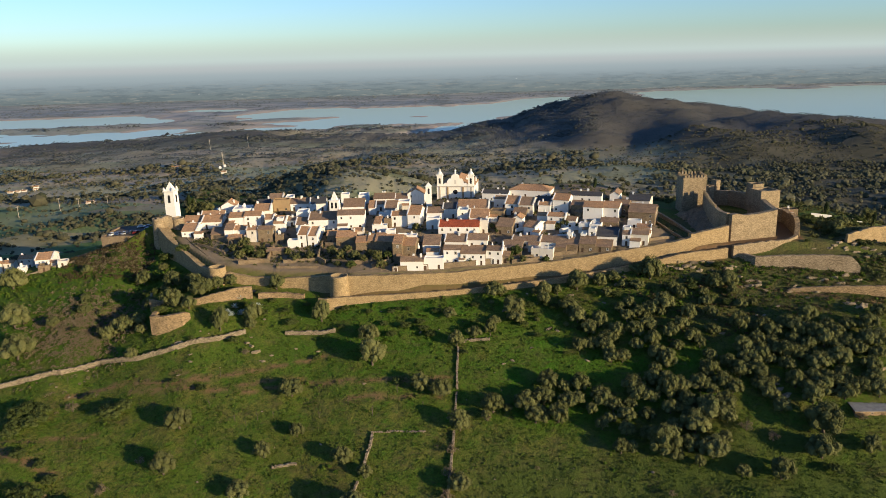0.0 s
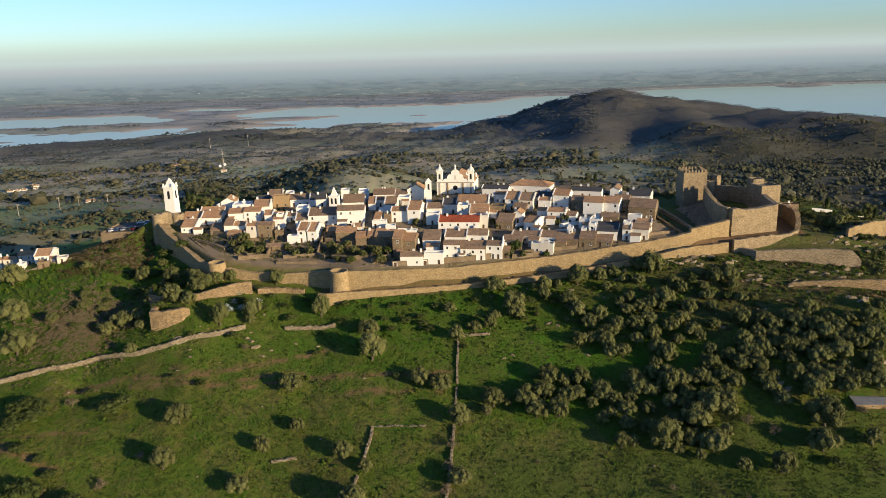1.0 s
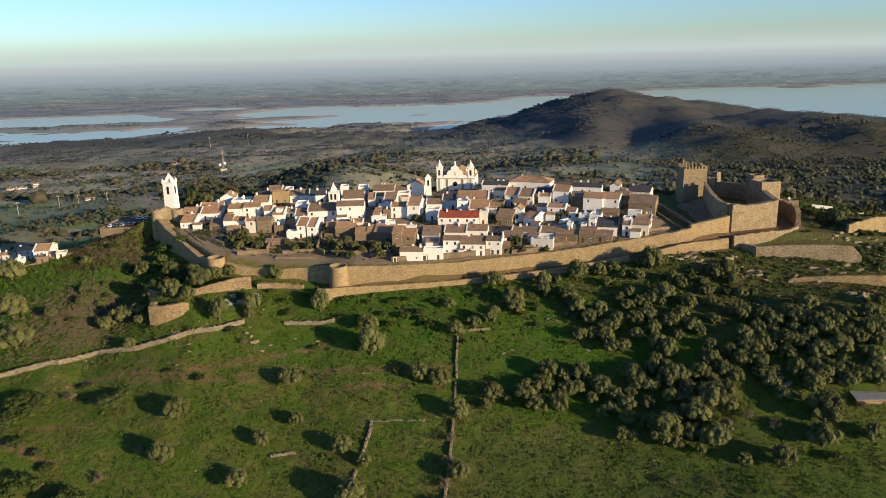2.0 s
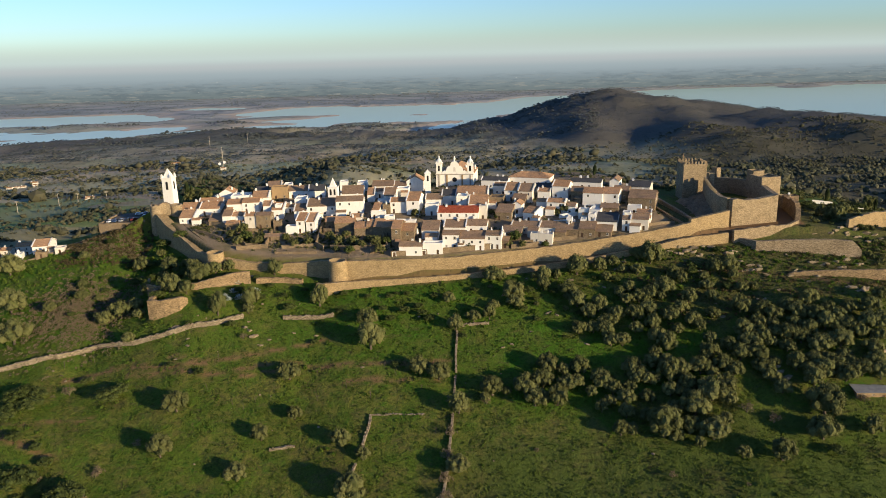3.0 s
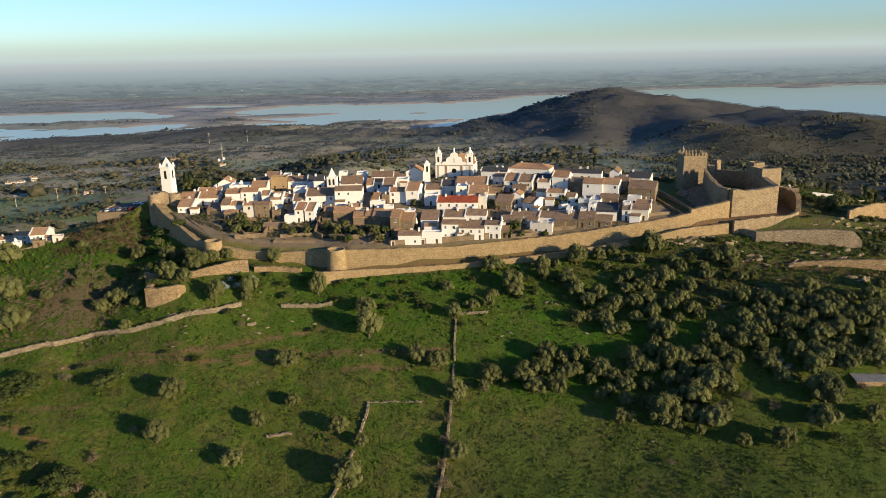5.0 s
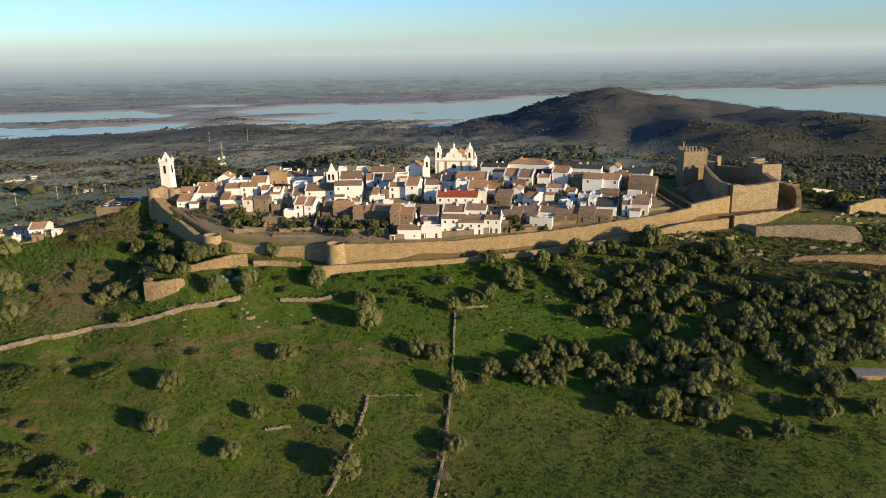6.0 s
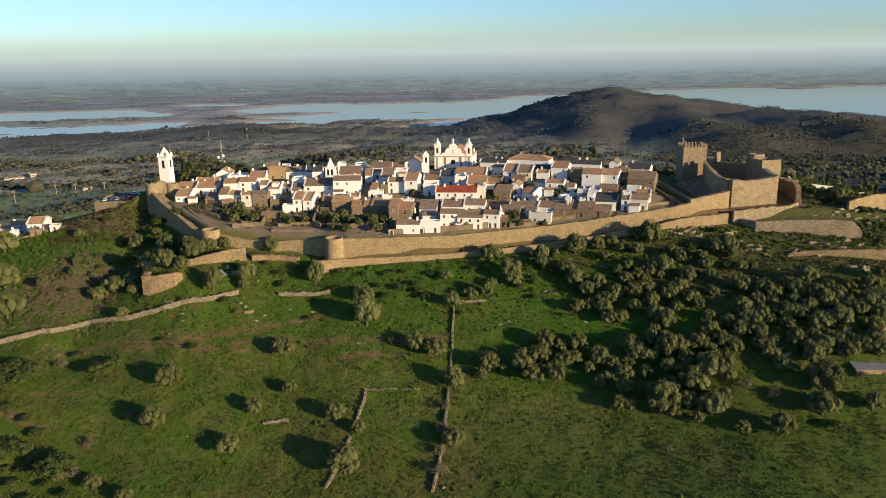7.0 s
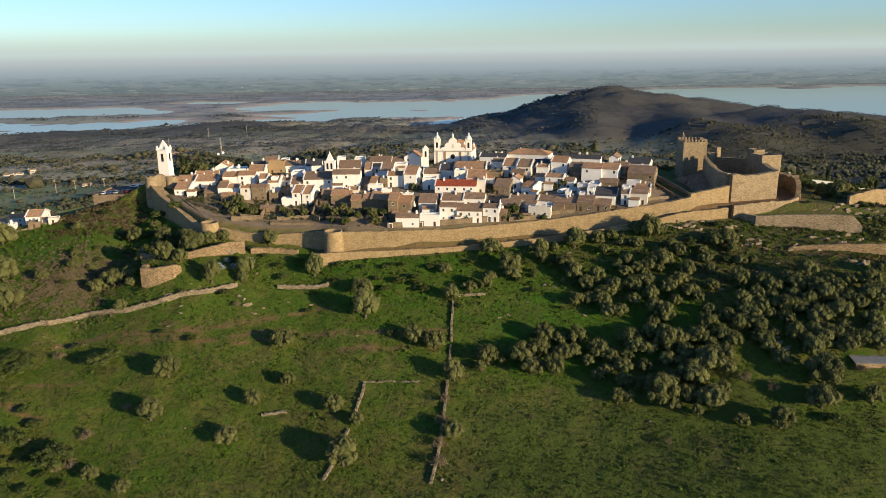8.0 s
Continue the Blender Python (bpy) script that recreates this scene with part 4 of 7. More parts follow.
house(-68.0, 329.5, 8.6, 5.0, 15.7, -2, "s", "SCHIST", "BROWN")
house(-68.0, 339.4, 3.8, 3.6, 20.1, -2, "f", "SCHIST")
house(-48.2, 356.4, 14.2, 15.0, 24.8, -1, "s", "WHITE", "BROWN")
house(-34.1, 349.5, 13.1, 9.5, 27.7, -1, "s", "WHITE", "BROWN")
house(-34.4, 372.4, 10.7, 14.8, 27.5, 0, "s", "WHITE", "BROWN")
house(-41.1, 392.3, 4.3, 5.8, 29.0, 1, "f", "WHITE")
house(-30.9, 391.5, 5.5, 9.0, 28.5, 1, "f", "WHITE")
house(-19.2, 383.7, 11.0, 11.9, 28.6, -2, "s", "WHITE", "BROWN")
house(-10.0, 383.3, 6.6, 10.7, 28.3, -4, "s", "WHITE", "BROWN")
house(-2.0, 384.5, 9.0, 10.0, 30.5, -6, "g", "WHITE", "TILE", 0.60)
house(-24.7, 369.9, 3.7, 12.4, 26.9, -2, "s", "WHITE", "TILE")
house(-20.9, 371.8, 4.1, 5.7, 27.6, -2, "s", "WHITE", "BROWN")
house(-14.8, 366.5, 6.0, 15.0, 26.9, -6, "s", "WHITE", "BROWN")
house(-18.0, 356.1, 6.2, 4.5, 25.2, -2, "f", "WHITE")
house(-8.7, 373.3, 6.2, 6.8, 27.8, -8, "f", "WHITE")
house(-10.4, 347.4, 7.7, 7.3, 26.8, -6, "s", "WHITE", "TILE")
house(-2.3, 347.9, 6.1, 14.5, 27.8, -11, "s", "WHITE", "TILE")
house(-20.4, 346.0, 3.3, 12.2, 24.1, -9, "s", "WHITE", "TILE")
house(-20.1, 340.5, 7.0, 3.6, 22.8, -4, "f", "WHITE")
house(-16.2, 344.6, 3.6, 3.6, 25.1, -4, "f", "SCHIST")
house(-42.8, 338.6, 4.3, 7.9, 20.2, -2, "s", "SCHIST", "TILE")
house(-35.2, 334.1, 9.3, 9.7, 20.6, -3, "s", "SCHIST", "TILE")
house(-30.3, 337.6, 5.4, 5.9, 21.9, -3, "s", "WORN", "TILE")
house(-27.8, 328.4, 5.2, 10.3, 19.3, -1, "s", "SCHIST", "TILE")
house(-23.0, 329.0, 3.4, 10.3, 19.8, -4, "s", "SCHIST", "TILE")
house(-19.0, 328.6, 3.7, 13.0, 19.9, -7, "s", "SCHIST", "TILE")
house(-14.8, 326.7, 4.7, 11.1, 19.7, -6, "s", "SCHIST", "TILE")
house(-14.7, 335.0, 4.5, 3.6, 21.6, -4, "f", "WHITE")
house(-10.2, 319.6, 4.1, 13.5, 20.9, -9, "s", "SCHIST", "TILE")
house(-5.3, 319.7, 6.2, 11.7, 19.5, -11, "s", "SCHIST", "TILE")
house(-6.8, 328.1, 9.2, 3.6, 20.7, -9, "f", "WHITE")
house(-4.5, 307.0, 10.1, 6.7, 15.1, -6, "s", "WHITE", "BROWN")
house(5.0, 305.6, 8.6, 4.0, 15.6, -7, "f", "WHITE")
house(4.6, 313.4, 5.5, 5.0, 17.1, -7, "s", "WHITE", "TILE")
house(5.0, 324.5, 7.7, 15.0, 18.7, -8, "s", "WHITE", "BROWN")
house(7.3, 354.0, 8.3, 10.6, 26.5, -6, "s", "WHITE", "BROWN")
house(5.7, 341.5, 6.5, 5.5, 25.5, -6, "f", "WHITE")
house(18.0, 334.0, 19.0, 10.7, 23.9, -9, "s", "WHITE", "RED")
house(28.6, 343.7, 9.1, 15.0, 26.1, -10, "s", "WHITE", "TILE")
house(26.7, 356.2, 15.3, 15.0, 28.4, -10, "s", "CREAM", "TILE")
house(29.5, 332.9, 3.7, 3.6, 25.5, -10, "f", "WORN")
house(20.6, 345.7, 5.2, 7.3, 28.3, -9, "f", "CREAM")
house(15.0, 357.0, 7.0, 11.8, 27.7, -8, "s", "WHITE", "SLATE")
house(16.2, 325.0, 10.0, 11.9, 19.2, -10, "s", "WHITE", "BROWN")
house(25.9, 323.6, 9.3, 9.2, 19.7, -11, "s", "WHITE", "BROWN")
house(13.3, 310.2, 7.2, 6.9, 18.8, -9, "s", "WHITE", "BROWN")
house(22.9, 310.4, 10.8, 12.0, 17.3, -10, "s", "WHITE", "BROWN")
house(32.1, 307.5, 7.0, 6.9, 18.6, -16, "s", "WHITE", "BROWN")
house(41.5, 315.5, 8.6, 11.5, 17.9, -18, "s", "SCHIST", "BROWN")
house(37.3, 307.1, 3.0, 6.8, 16.0, -18, "s", "SCHIST", "BROWN")
house(53.0, 307.0, 9.7, 4.2, 17.8, -19, "f", "WORN")
house(48.0, 318.9, 12.7, 8.2, 19.6, -20, "s", "WORN", "BROWN")
house(57.9, 317.0, 7.1, 10.0, 19.4, -20, "s", "WHITE", "BROWN")
house(41.0, 335.6, 7.5, 15.0, 23.2, -20, "s", "SCHIST", "BROWN")
house(47.1, 338.6, 4.6, 10.0, 25.7, -20, "g", "WHITE", "TILE", 0.60)
house(53.4, 330.1, 6.0, 11.6, 23.3, -38, "s", "WHITE", "TILE")
house(41.3, 362.5, 7.0, 5.7, 30.2, -18, "s", "WHITE", "BROWN")
house(46.7, 355.3, 6.5, 14.1, 29.8, -18, "s", "WHITE", "TILE")
house(53.4, 351.8, 7.0, 15.0, 29.8, -19, "s", "WORN", "BROWN")
house(59.0, 377.5, 21.7, 12.0, 31.8, -22, "h", "WHITE", "TILE")
house(39.8, 374.4, 13.8, 7.1, 31.0, -18, "s", "WHITE", "SLATE")
house(62.0, 356.1, 8.8, 9.9, 29.7, -20, "s", "WORN", "SLATE")
house(61.3, 348.2, 6.1, 6.5, 29.4, -20, "s", "WHITE", "TILE")
house(70.1, 349.3, 7.8, 10.9, 31.8, -23, "s", "WHITE", "TILE")
house(58.4, 337.8, 4.9, 5.1, 26.4, -22, "s", "WHITE", "TILE")
house(64.4, 333.4, 8.6, 6.1, 26.9, -22, "s", "WHITE", "TILE")
house(83.7, 356.7, 15.3, 6.9, 31.8, -22, "s", "WHITE", "SLATE")
house(76.5, 342.9, 5.5, 8.6, 30.1, -23, "s", "SCHIST", "BROWN")
house(82.8, 336.9, 9.1, 9.5, 30.3, -23, "s", "WHITE", "TILE")
house(91.1, 335.6, 7.8, 10.5, 30.1, -25, "s", "WHITE", "TILE")
house(70.7, 330.8, 4.8, 7.0, 25.4, -23, "s", "WHITE", "BROWN")
house(75.0, 323.5, 4.4, 3.9, 24.4, -23, "f", "WHITE")
house(80.4, 322.6, 5.2, 7.7, 24.6, -23, "f", "WHITE")
house(87.6, 325.4, 8.1, 7.0, 25.2, -23, "s", "SCHIST", "BROWN")
house(84.0, 315.7, 9.5, 14.8, 22.0, -20, "s", "WHITE", "SLATE")
house(76.5, 314.2, 2.8, 3.6, 24.2, -20, "f", "WHITE")
house(66.6, 314.3, 2.5, 3.6, 22.7, -20, "f", "WHITE")
house(72.5, 312.9, 2.3, 3.6, 22.3, -20, "f", "WHITE")
house(66.0, 313.6, 9.8, 10.8, 19.0, -20, "s", "SCHIST", "BROWN")
house(74.2, 310.5, 7.0, 10.8, 19.8, -21, "s", "SCHIST", "BROWN")
house(81.2, 308.9, 6.9, 11.6, 18.7, -22, "s", "SCHIST", "BROWN")
house(104.9, 331.6, 12.0, 14.5, 28.6, -24, "s", "SCHIST", "BROWN")
house(98.1, 322.1, 6.0, 3.6, 25.5, -24, "f", "WHITE")
house(96.7, 308.6, 7.6, 8.4, 23.5, -22, "s", "WORN", "BROWN")
house(91.2, 309.5, 3.7, 7.4, 23.3, -22, "s", "WHITE", "BROWN")
house(91.2, 310.7, 3.2, 3.6, 25.3, -22, "f", "WHITE")
house(100.1, 313.9, 6.3, 5.0, 24.9, -22, "s", "WHITE", "TILE")
house(109.0, 349.7, 10.3, 11.3, 30.3, -26, "s", "WORN", "SLATE")
house(97.6, 341.7, 7.1, 9.7, 29.8, -25, "s", "SCHIST", "BROWN")
house(98.7, 357.5, 4.5, 10.0, 32.0, -24, "g", "WHITE", "BROWN", 0.60)
house(37.6, 346.4, 7.0, 7.3, 27.1, -18, "f", "SCHIST")
house(29.4, 343.3, 6.0, 4.3, 26.2, -10, "f", "SCHIST")
house(48.7, 344.7, 6.3, 8.3, 27.0, -19, "s", "SCHIST", "BROWN")
house(88.7, 305.6, 4.2, 4.3, 17.2, -22, "f", "SCHIST")

# hamlet and cottages below the road
house(-188.2, 357.0, 7.7, 12.0, 8.8, 9, "s", "WHITE", "TILE")
house(-184.7, 346.8, 5.2, 4.8, 6.9, 15, "f", "SCHIST", "")
house(-176.2, 348.4, 4.4, 4.8, 8.4, 14, "f", "WORN", "")
house(-196.5, 348.2, 3.5, 4.8, 5.8, 13, "f", "WHITE", "")
house(-208.8, 376.5, 7.0, 6.0, 3.6, 6, "s", "WORN", "TILE")
house(-214.9, 371.0, 5.0, 5.0, 2.8, 6, "s", "WORN", "TILE")
house(-221.6, 369.5, 7.0, 6.0, 3.0, 12, "g", "WORN", "TILE")

# on the shoulder behind the castle
house(186.5, 353.0, 6.6, 5.0, 21.3, -5, "f", "SCHIST")
rampart("garden_wall_shoulder", on_land([(198, 353), (203, 352), (207.5, 351)], 1.7), 0.35, M_WHITE, "low whitewashed garden wall behind the castle", jag=0.02)
rampart("garden_wall_far", on_land([(219, 352), (224, 351)], 1.7), 0.35, M_WHITE, "short whitewashed garden wall among the scrub", jag=0.02)

# ---- towers, churches and castle ----


def placed(name, x, y, z, rot, label, category, group=""):
    ob = new(name)
    ob.matrix_world = pose(x, y, z, 0, 0, rot)
    return tagged(ob, label, category, group)


def arch(bm, x0, x1, y, z0, z1, depth):
    """A dark arched opening as a shallow body sunk into a wall face at y."""
    r = (x1 - x0) / 2
    pts = [(x0, z0), (x1, z0)] + [(x0 + r + r * math.cos(a), z1 - r + r * math.sin(a)) for a in [math.pi * i / 8 for i in range(9)]]
    a = [bm.verts.new((p[0], y - 0.02, p[1])) for p in pts]
    b = [bm.verts.new((p[0], y + depth, p[1])) for p in pts]
    bm.faces.new(a)
    bm.faces.new(b[::-1])
    for i in range(len(pts)):
        j = (i + 1) % len(pts)
        bm.faces.new((a[i], b[i], b[j], a[j]))


def pyramid(bm, cx, cy, r, z0, z1, n=4, turn=math.pi / 4):
    ring = [bm.verts.new((cx + r * math.cos(turn + 6.2832 * i / n), cy + r * math.sin(turn + 6.2832 * i / n), z0)) for i in range(n)]
    tip = bm.verts.new((cx, cy, z1))
    for i in range(n):
        bm.faces.new((ring[i], ring[(i + 1) % n], tip))
    bm.faces.new(ring[::-1])


# white bell tower over the north gate
bt = placed("bell_tower", -126.4, 366.8, 24, -8, "whitewashed square bell tower with pyramid spire beside the town gate", "tower")
bm = bmesh.new()
box(bm, -2.75, 2.75, -2.75, 2.75, -6, 14.3, 0.25)
box(bm, -2.72, 2.72, -2.72, 2.72, 6.4, 6.7)
box(bm, -2.85, 2.85, -2.85, 2.85, 14.1, 14.6)
part("shaft", bm, M_WHITE, bt)
bm = bmesh.new()
pyramid(bm, 0, 0, 2.9, 14.6, 19.2)
part("spire", bm, M_WHITE, bt)
for sx in (-1, 1):
    for sy in (-1, 1):
        bm = bmesh.new()
        box(bm, sx * 2.3 - 0.4, sx * 2.3 + 0.4, sy * 2.3 - 0.4, sy * 2.3 + 0.4, 14.6, 15.7)
        pyramid(bm, sx * 2.3, sy * 2.3, 0.55, 15.7, 16.6)
        part("pinnacle", bm, M_WHITE, bt)
for turn in (0, 90, 270):
    bm = bmesh.new()
    arch(bm, -0.6, 0.6, -2.62, 8.6, 12.6, 0.3)
    bmesh.ops.rotate(bm, verts=bm.verts, matrix=Matrix.Rotation(radians(turn), 3, "Z"))
    part("belfry_opening", bm, M_PANE, bt, "dark arched belfry opening")
for sx in (-2.4, 2.2):
    bm = bmesh.new()
    lathe(bm, [(0.06, 14.4), (0.04, 20)], 6, sx, 1.5)
    part("rod", bm, M_STONE_TRIM, bt, "thin metal lightning rod")


def round_tower(x, y, r, z0, z1, label, material):
    ob = placed("round_tower", x, y, 0, 0, label, "tower", "round towers of the town wall")
    bm = bmesh.new()
    lathe(bm, [(r * 1.16, z0 - 5), (r * 1.1, z0 + 1), (r * 1.04, (z0 + z1) / 2), (r, z1 - 0.9), (r, z1), (r - 0.6, z1), (r - 0.6, z1 - 0.8)], 40)
    rnd = random.Random(int(x))
    for v in bm.verts:
        v.co += Vector((rnd.uniform(-1, 1), rnd.uniform(-1, 1), rnd.uniform(-0.8, 0.8))) * 0.07
    part("drum", bm, material, ob, smooth=True)


round_tower(-36.4, 300.6, 3.9, 0, 10.9, "squat round golden stone tower at the wall corner", M_WALL)
round_tower(-92.2, 314.6, 3.9, 5, 12.6, "round stone tower at the bend of the wall", M_WALL)
round_tower(-131.4, 358.4, 2.9, 14, 26.2, "round brown stone gate tower below the bell tower", M_CASTLE)
round_tower(-122.6, 361.5, 3.0, 18, 25.6, "round brown stone gate tower with a ruined top", M_CASTLE)
rampart("gate_wall", [(-132, 358, 26.5), (-127, 360.5, 26.8), (-121, 361, 24.5), (-116, 362, 21.5)], 2.6, M_CASTLE, "rough stone gate wall under the bell tower", jag=0.4)

# the parish church
ch = placed("church", 19, 388, 22.5, -11, "cream baroque parish church with two bell turrets", "church")
bm = bmesh.new()
facade(bm, -10.2, 10.2, -4, 9.6, 0, [(-7.4, -5.4, -3.5, 3.2, 1), (5.4, 7.4, -3.5, 3.2, 1), (-1.5, 1.5, -3.5, 3.6, 1)], 0.5)
prof = [(-6.9, 9.6), (6.9, 9.6), (6.7, 10.8), (5.4, 11.6), (4.6, 11.3), (4.2, 13.0), (3.2, 14.0), (2.4, 13.8), (1.9, 15.6), (0.9, 16.4), (-0.9, 16.4), (-1.9, 15.6), (-2.4, 13.8), (-3.2, 14.0), (-4.2, 13.0), (-4.6, 11.3), (-5.4, 11.6), (-6.7, 10.8)]
f0 = [bm.verts.new((x, 0.05, z)) for x, z in prof]
f1 = [bm.verts.new((x, 1.0, z)) for x, z in prof]
bm.faces.new(f0)
bm.faces.new(f1[::-1])
for i in range(len(prof)):
    j = (i + 1) % len(prof)
    bm.faces.new((f0[j], f0[i], f1[i], f1[j]))
box(bm, -10.2, 10.2, 0.52, 1.6, -4, 9.6)
box(bm, -9.6, 9.6, 1.5, 27, -6, 9.0)
part("nave", bm, M_CREAM, ch)
bm = bmesh.new()
tiles(bm, (-9.9, 27.4, 8.9), (-9.9, 1.2, 8.9), (0, 1.2, 13), (0, 27.4, 13))
tiles(bm, (9.9, 1.2, 8.9), (9.9, 27.4, 8.9), (0, 27.4, 13), (0, 1.2, 13))
part("roof", bm, M_TILE, ch)
bm = bmesh.new()
box(bm, -10.4, 10.4, -0.3, 0.2, 9.3, 9.75)
part("cornice", bm, M_STONE_TRIM, ch, "projecting stone cornice")
for x in (-8.6, -4.2, 4.2, 8.6):
    bm = bmesh.new()
    box(bm, x - 0.45, x + 0.45, -0.28, 0.02, -4, 9.3)
    part("pilaster", bm, M_OCHRE if abs(x) < 5 else M_STONE_TRIM, ch, "pale stone pilaster")
bm = bmesh.new()
r = [(1.25 * math.cos(6.2832 * i / 16), 6.6 + 1.25 * math.sin(6.2832 * i / 16)) for i in range(16)]
a, b = [bm.verts.new((x, -0.06, z)) for x, z in r], [bm.verts.new((x, 0.3, z)) for x, z in r]
bm.faces.new(a)
for i in range(16):
    bm.faces.new((a[i], b[i], b[(i + 1) % 16], a[(i + 1) % 16]))
part("round_window", bm, M_PANE, ch, "dark round window")
bm = bmesh.new()
arch(bm, -0.6, 0.6, 0.05, 11.0, 13.4, 0.3)
part("niche", bm, M_WORN, ch, "shallow arched niche")
for o in ((-7.4, -5.4), (5.4, 7.4), (-1.5, 1.5)):
    bm = bmesh.new()
    box(bm, o[0] + 0.02, o[1] - 0.02, 0.3, 0.42, -3.5, 3.1)
    part("door", bm, M_DOOR, ch)
for sx in (-1, 1):
    bm = bmesh.new()
    x = sx * 8.5
    box(bm, x - 1.65, x + 1.65, -0.12, 3.2, -4, 10.2)
    box(bm, x - 1.5, x + 1.5, 0, 3.0, 10.2, 15.2)
    box(bm, x - 1.75, x + 1.75, -0.25, 3.25, 15.2, 15.6)
    lathe(bm, [(1.5, 15.6), (1.5, 16.4), (1.1, 17.2), (0.5, 17.8), (0.35, 18.4), (0.5, 18.8), (0.05, 19.4)], 12, x, 1.5)
    tw = part("bell_turret", bm, M_CREAM, ch, "bell turret with a small dome")
    bm = bmesh.new()
    arch(bm, x - 0.55, x + 0.55, 0.0, 11.2, 14.2, 0.3)
    part("belfry_opening", bm, M_PANE, tw)
    for cx in (-1.4, 1.4):
        bm = bmesh.new()
        pyramid(bm, x + cx, 0.1, 0.4, 15.6, 17)
        part("pinnacle", bm, M_CREAM, tw)
for x, y, z in ((7.5, 12, 9), (9, 20, 9), (0.0, 0.5, 16.4), (4.5, 14, 10)):
    bm = bmesh.new()
    lathe(bm, [(0.55, z), (0.5, z + 1.2), (0.7, z + 1.6), (0.25, z + 2.4), (0.05, z + 3)], 8, x, y)
    part("finial", bm, M_CREAM, ch, "plastered roof finial")

# the long white church with its own belfry
sp = placed("belfry", -43.8, 364, 22, -6, "slim white belfry with a pointed spire among the roofs", "tower")
bm = bmesh.new()
box(bm, -2.5, 2.5, -2, 2, -4, 9.4, 0.08)
box(bm, -2.7, 2.7, -2.2, 2.2, 9.4, 9.7)
part("shaft", bm, M_WHITE, sp)
bm = bmesh.new()
pyramid(bm, 0, 0, 2.3, 9.7, 14.2)
part("spire", bm, M_WHITE, sp)
for x in (-1.0, 1.0):
    bm = bmesh.new()
    arch(bm, x - 0.5, x + 0.5, -1.95, 5.6, 8.6, 0.25)
    part("belfry_opening", bm, M_PANE, sp)

ct = placed("chapel_tower", 4.3, 375, 22, 0, "narrow white chapel bell tower with a peaked cap", "tower")
bm = bmesh.new()
box(bm, -1.6, 1.6, -1.6, 1.6, -4, 13, 0.05)
box(bm, -1.8, 1.8, -1.8, 1.8, 13, 13.3)
pyramid(bm, 0, 0, 2.1, 13.3, 15.2)
part("shaft", bm, M_WHITE, ct)
bm = bmesh.new()
arch(bm, -0.5, 0.5, -1.58, 9.2, 12.2, 0.25)
part("belfry_opening", bm, M_PANE, ct)

# the castle
keep = placed("castle_keep", 139.4, 363.6, 17, -4, "tall square stone castle keep with a battlemented top", "castle tower")
bm = bmesh.new()
box(bm, -5.9, 5.9, -5.9, 5.9, -4, 20.4, 0.15)
part("shaft", bm, M_CASTLE, keep)
bm = bmesh.new()
for s in ((-6, 6, -6, -5.2), (-6, 6, 5.2, 6), (-6, -5.2, -5.2, 5.2), (5.2, 6, -5.2, 5.2)):
    box(bm, *s, 20.2, 21.3)
part("parapet", bm, M_CASTLE, keep)
c = [(-5.6, -5.6, 21.3), (5.6, -5.6, 21.3), (5.6, 5.6, 21.3), (-5.6, 5.6, 21.3), (-5.6, -5.6, 21.3)]
merlons(keep, c, 0.85, 0.7, 1.25, 0.6, M_CASTLE)
bm = bmesh.new()
lathe(bm, [(0.08, 20), (0.05, 26)], 6, -4.6, 1)
pole = part("flagpole", bm, M_STONE_TRIM, keep)
bm = bmesh.new()
for i in range(6):
    a, b = i * 0.22, (i + 1) * 0.22
    for k, (y0, y1) in enumerate(((math.sin(i) * 0.1, math.sin(i + 1) * 0.1),)):
        quad(bm, (-4.55 + a * 0.5, 1 + y0, 23.6 - a), (-4.55 + b * 0.5, 1 + y1, 23.6 - b), (-4.5 + b * 0.5, 1 + y1, 25.6 - b), (-4.5 + a * 0.5, 1 + y0, 25.6 - a))
part("flag", bm, M_OCHRE, pole)

CAS = "high sunlit stone curtain wall of the castle"
rampart("castle_wall_front", [(136.4, 308, 30.4), (139, 308.4, 30.6), (142, 309, 29.8), (148, 310, 29.8), (156, 311.6, 30.6), (158.6, 312, 31.2)], 2.6, M_CASTLE, CAS, deep=20, jag=0.12)
rampart("castle_wall_west", [(136, 309.5, 30.6), (134.4, 313, 30.6), (134.9, 319, 30.9), (136.9, 330, 30.9), (140, 342, 30.9), (143.5, 355, 31)], 2.0, M_CASTLE, "curved battlemented castle wall rising to the keep", deep=12, jag=0.05)
rampart("castle_wall_east", [(158.8, 313, 30.8), (161, 320, 30.4), (163.5, 330, 30), (166, 340, 30)], 2.2, M_CASTLE, CAS, deep=16, jag=0.15)
rampart("castle_wall_back", [(146, 368, 28.5), (150, 374, 28.5), (156, 377, 28), (164, 374, 27.8), (170, 364, 28.2), (172, 356, 28.2)], 2.0, M_CASTLE, CAS, deep=12, jag=0.1)
wm = placed("battlement", 0, 0, 0, 0, "row of stone merlons on the curved castle wall", "battlement")
merlons(wm, [(134.2, 319, 30.9), (136.2, 330, 30.9), (139.3, 342, 30.9), (142.8, 355, 31)], 1.1, 0.8, 1.5, 0.7, M_CASTLE)


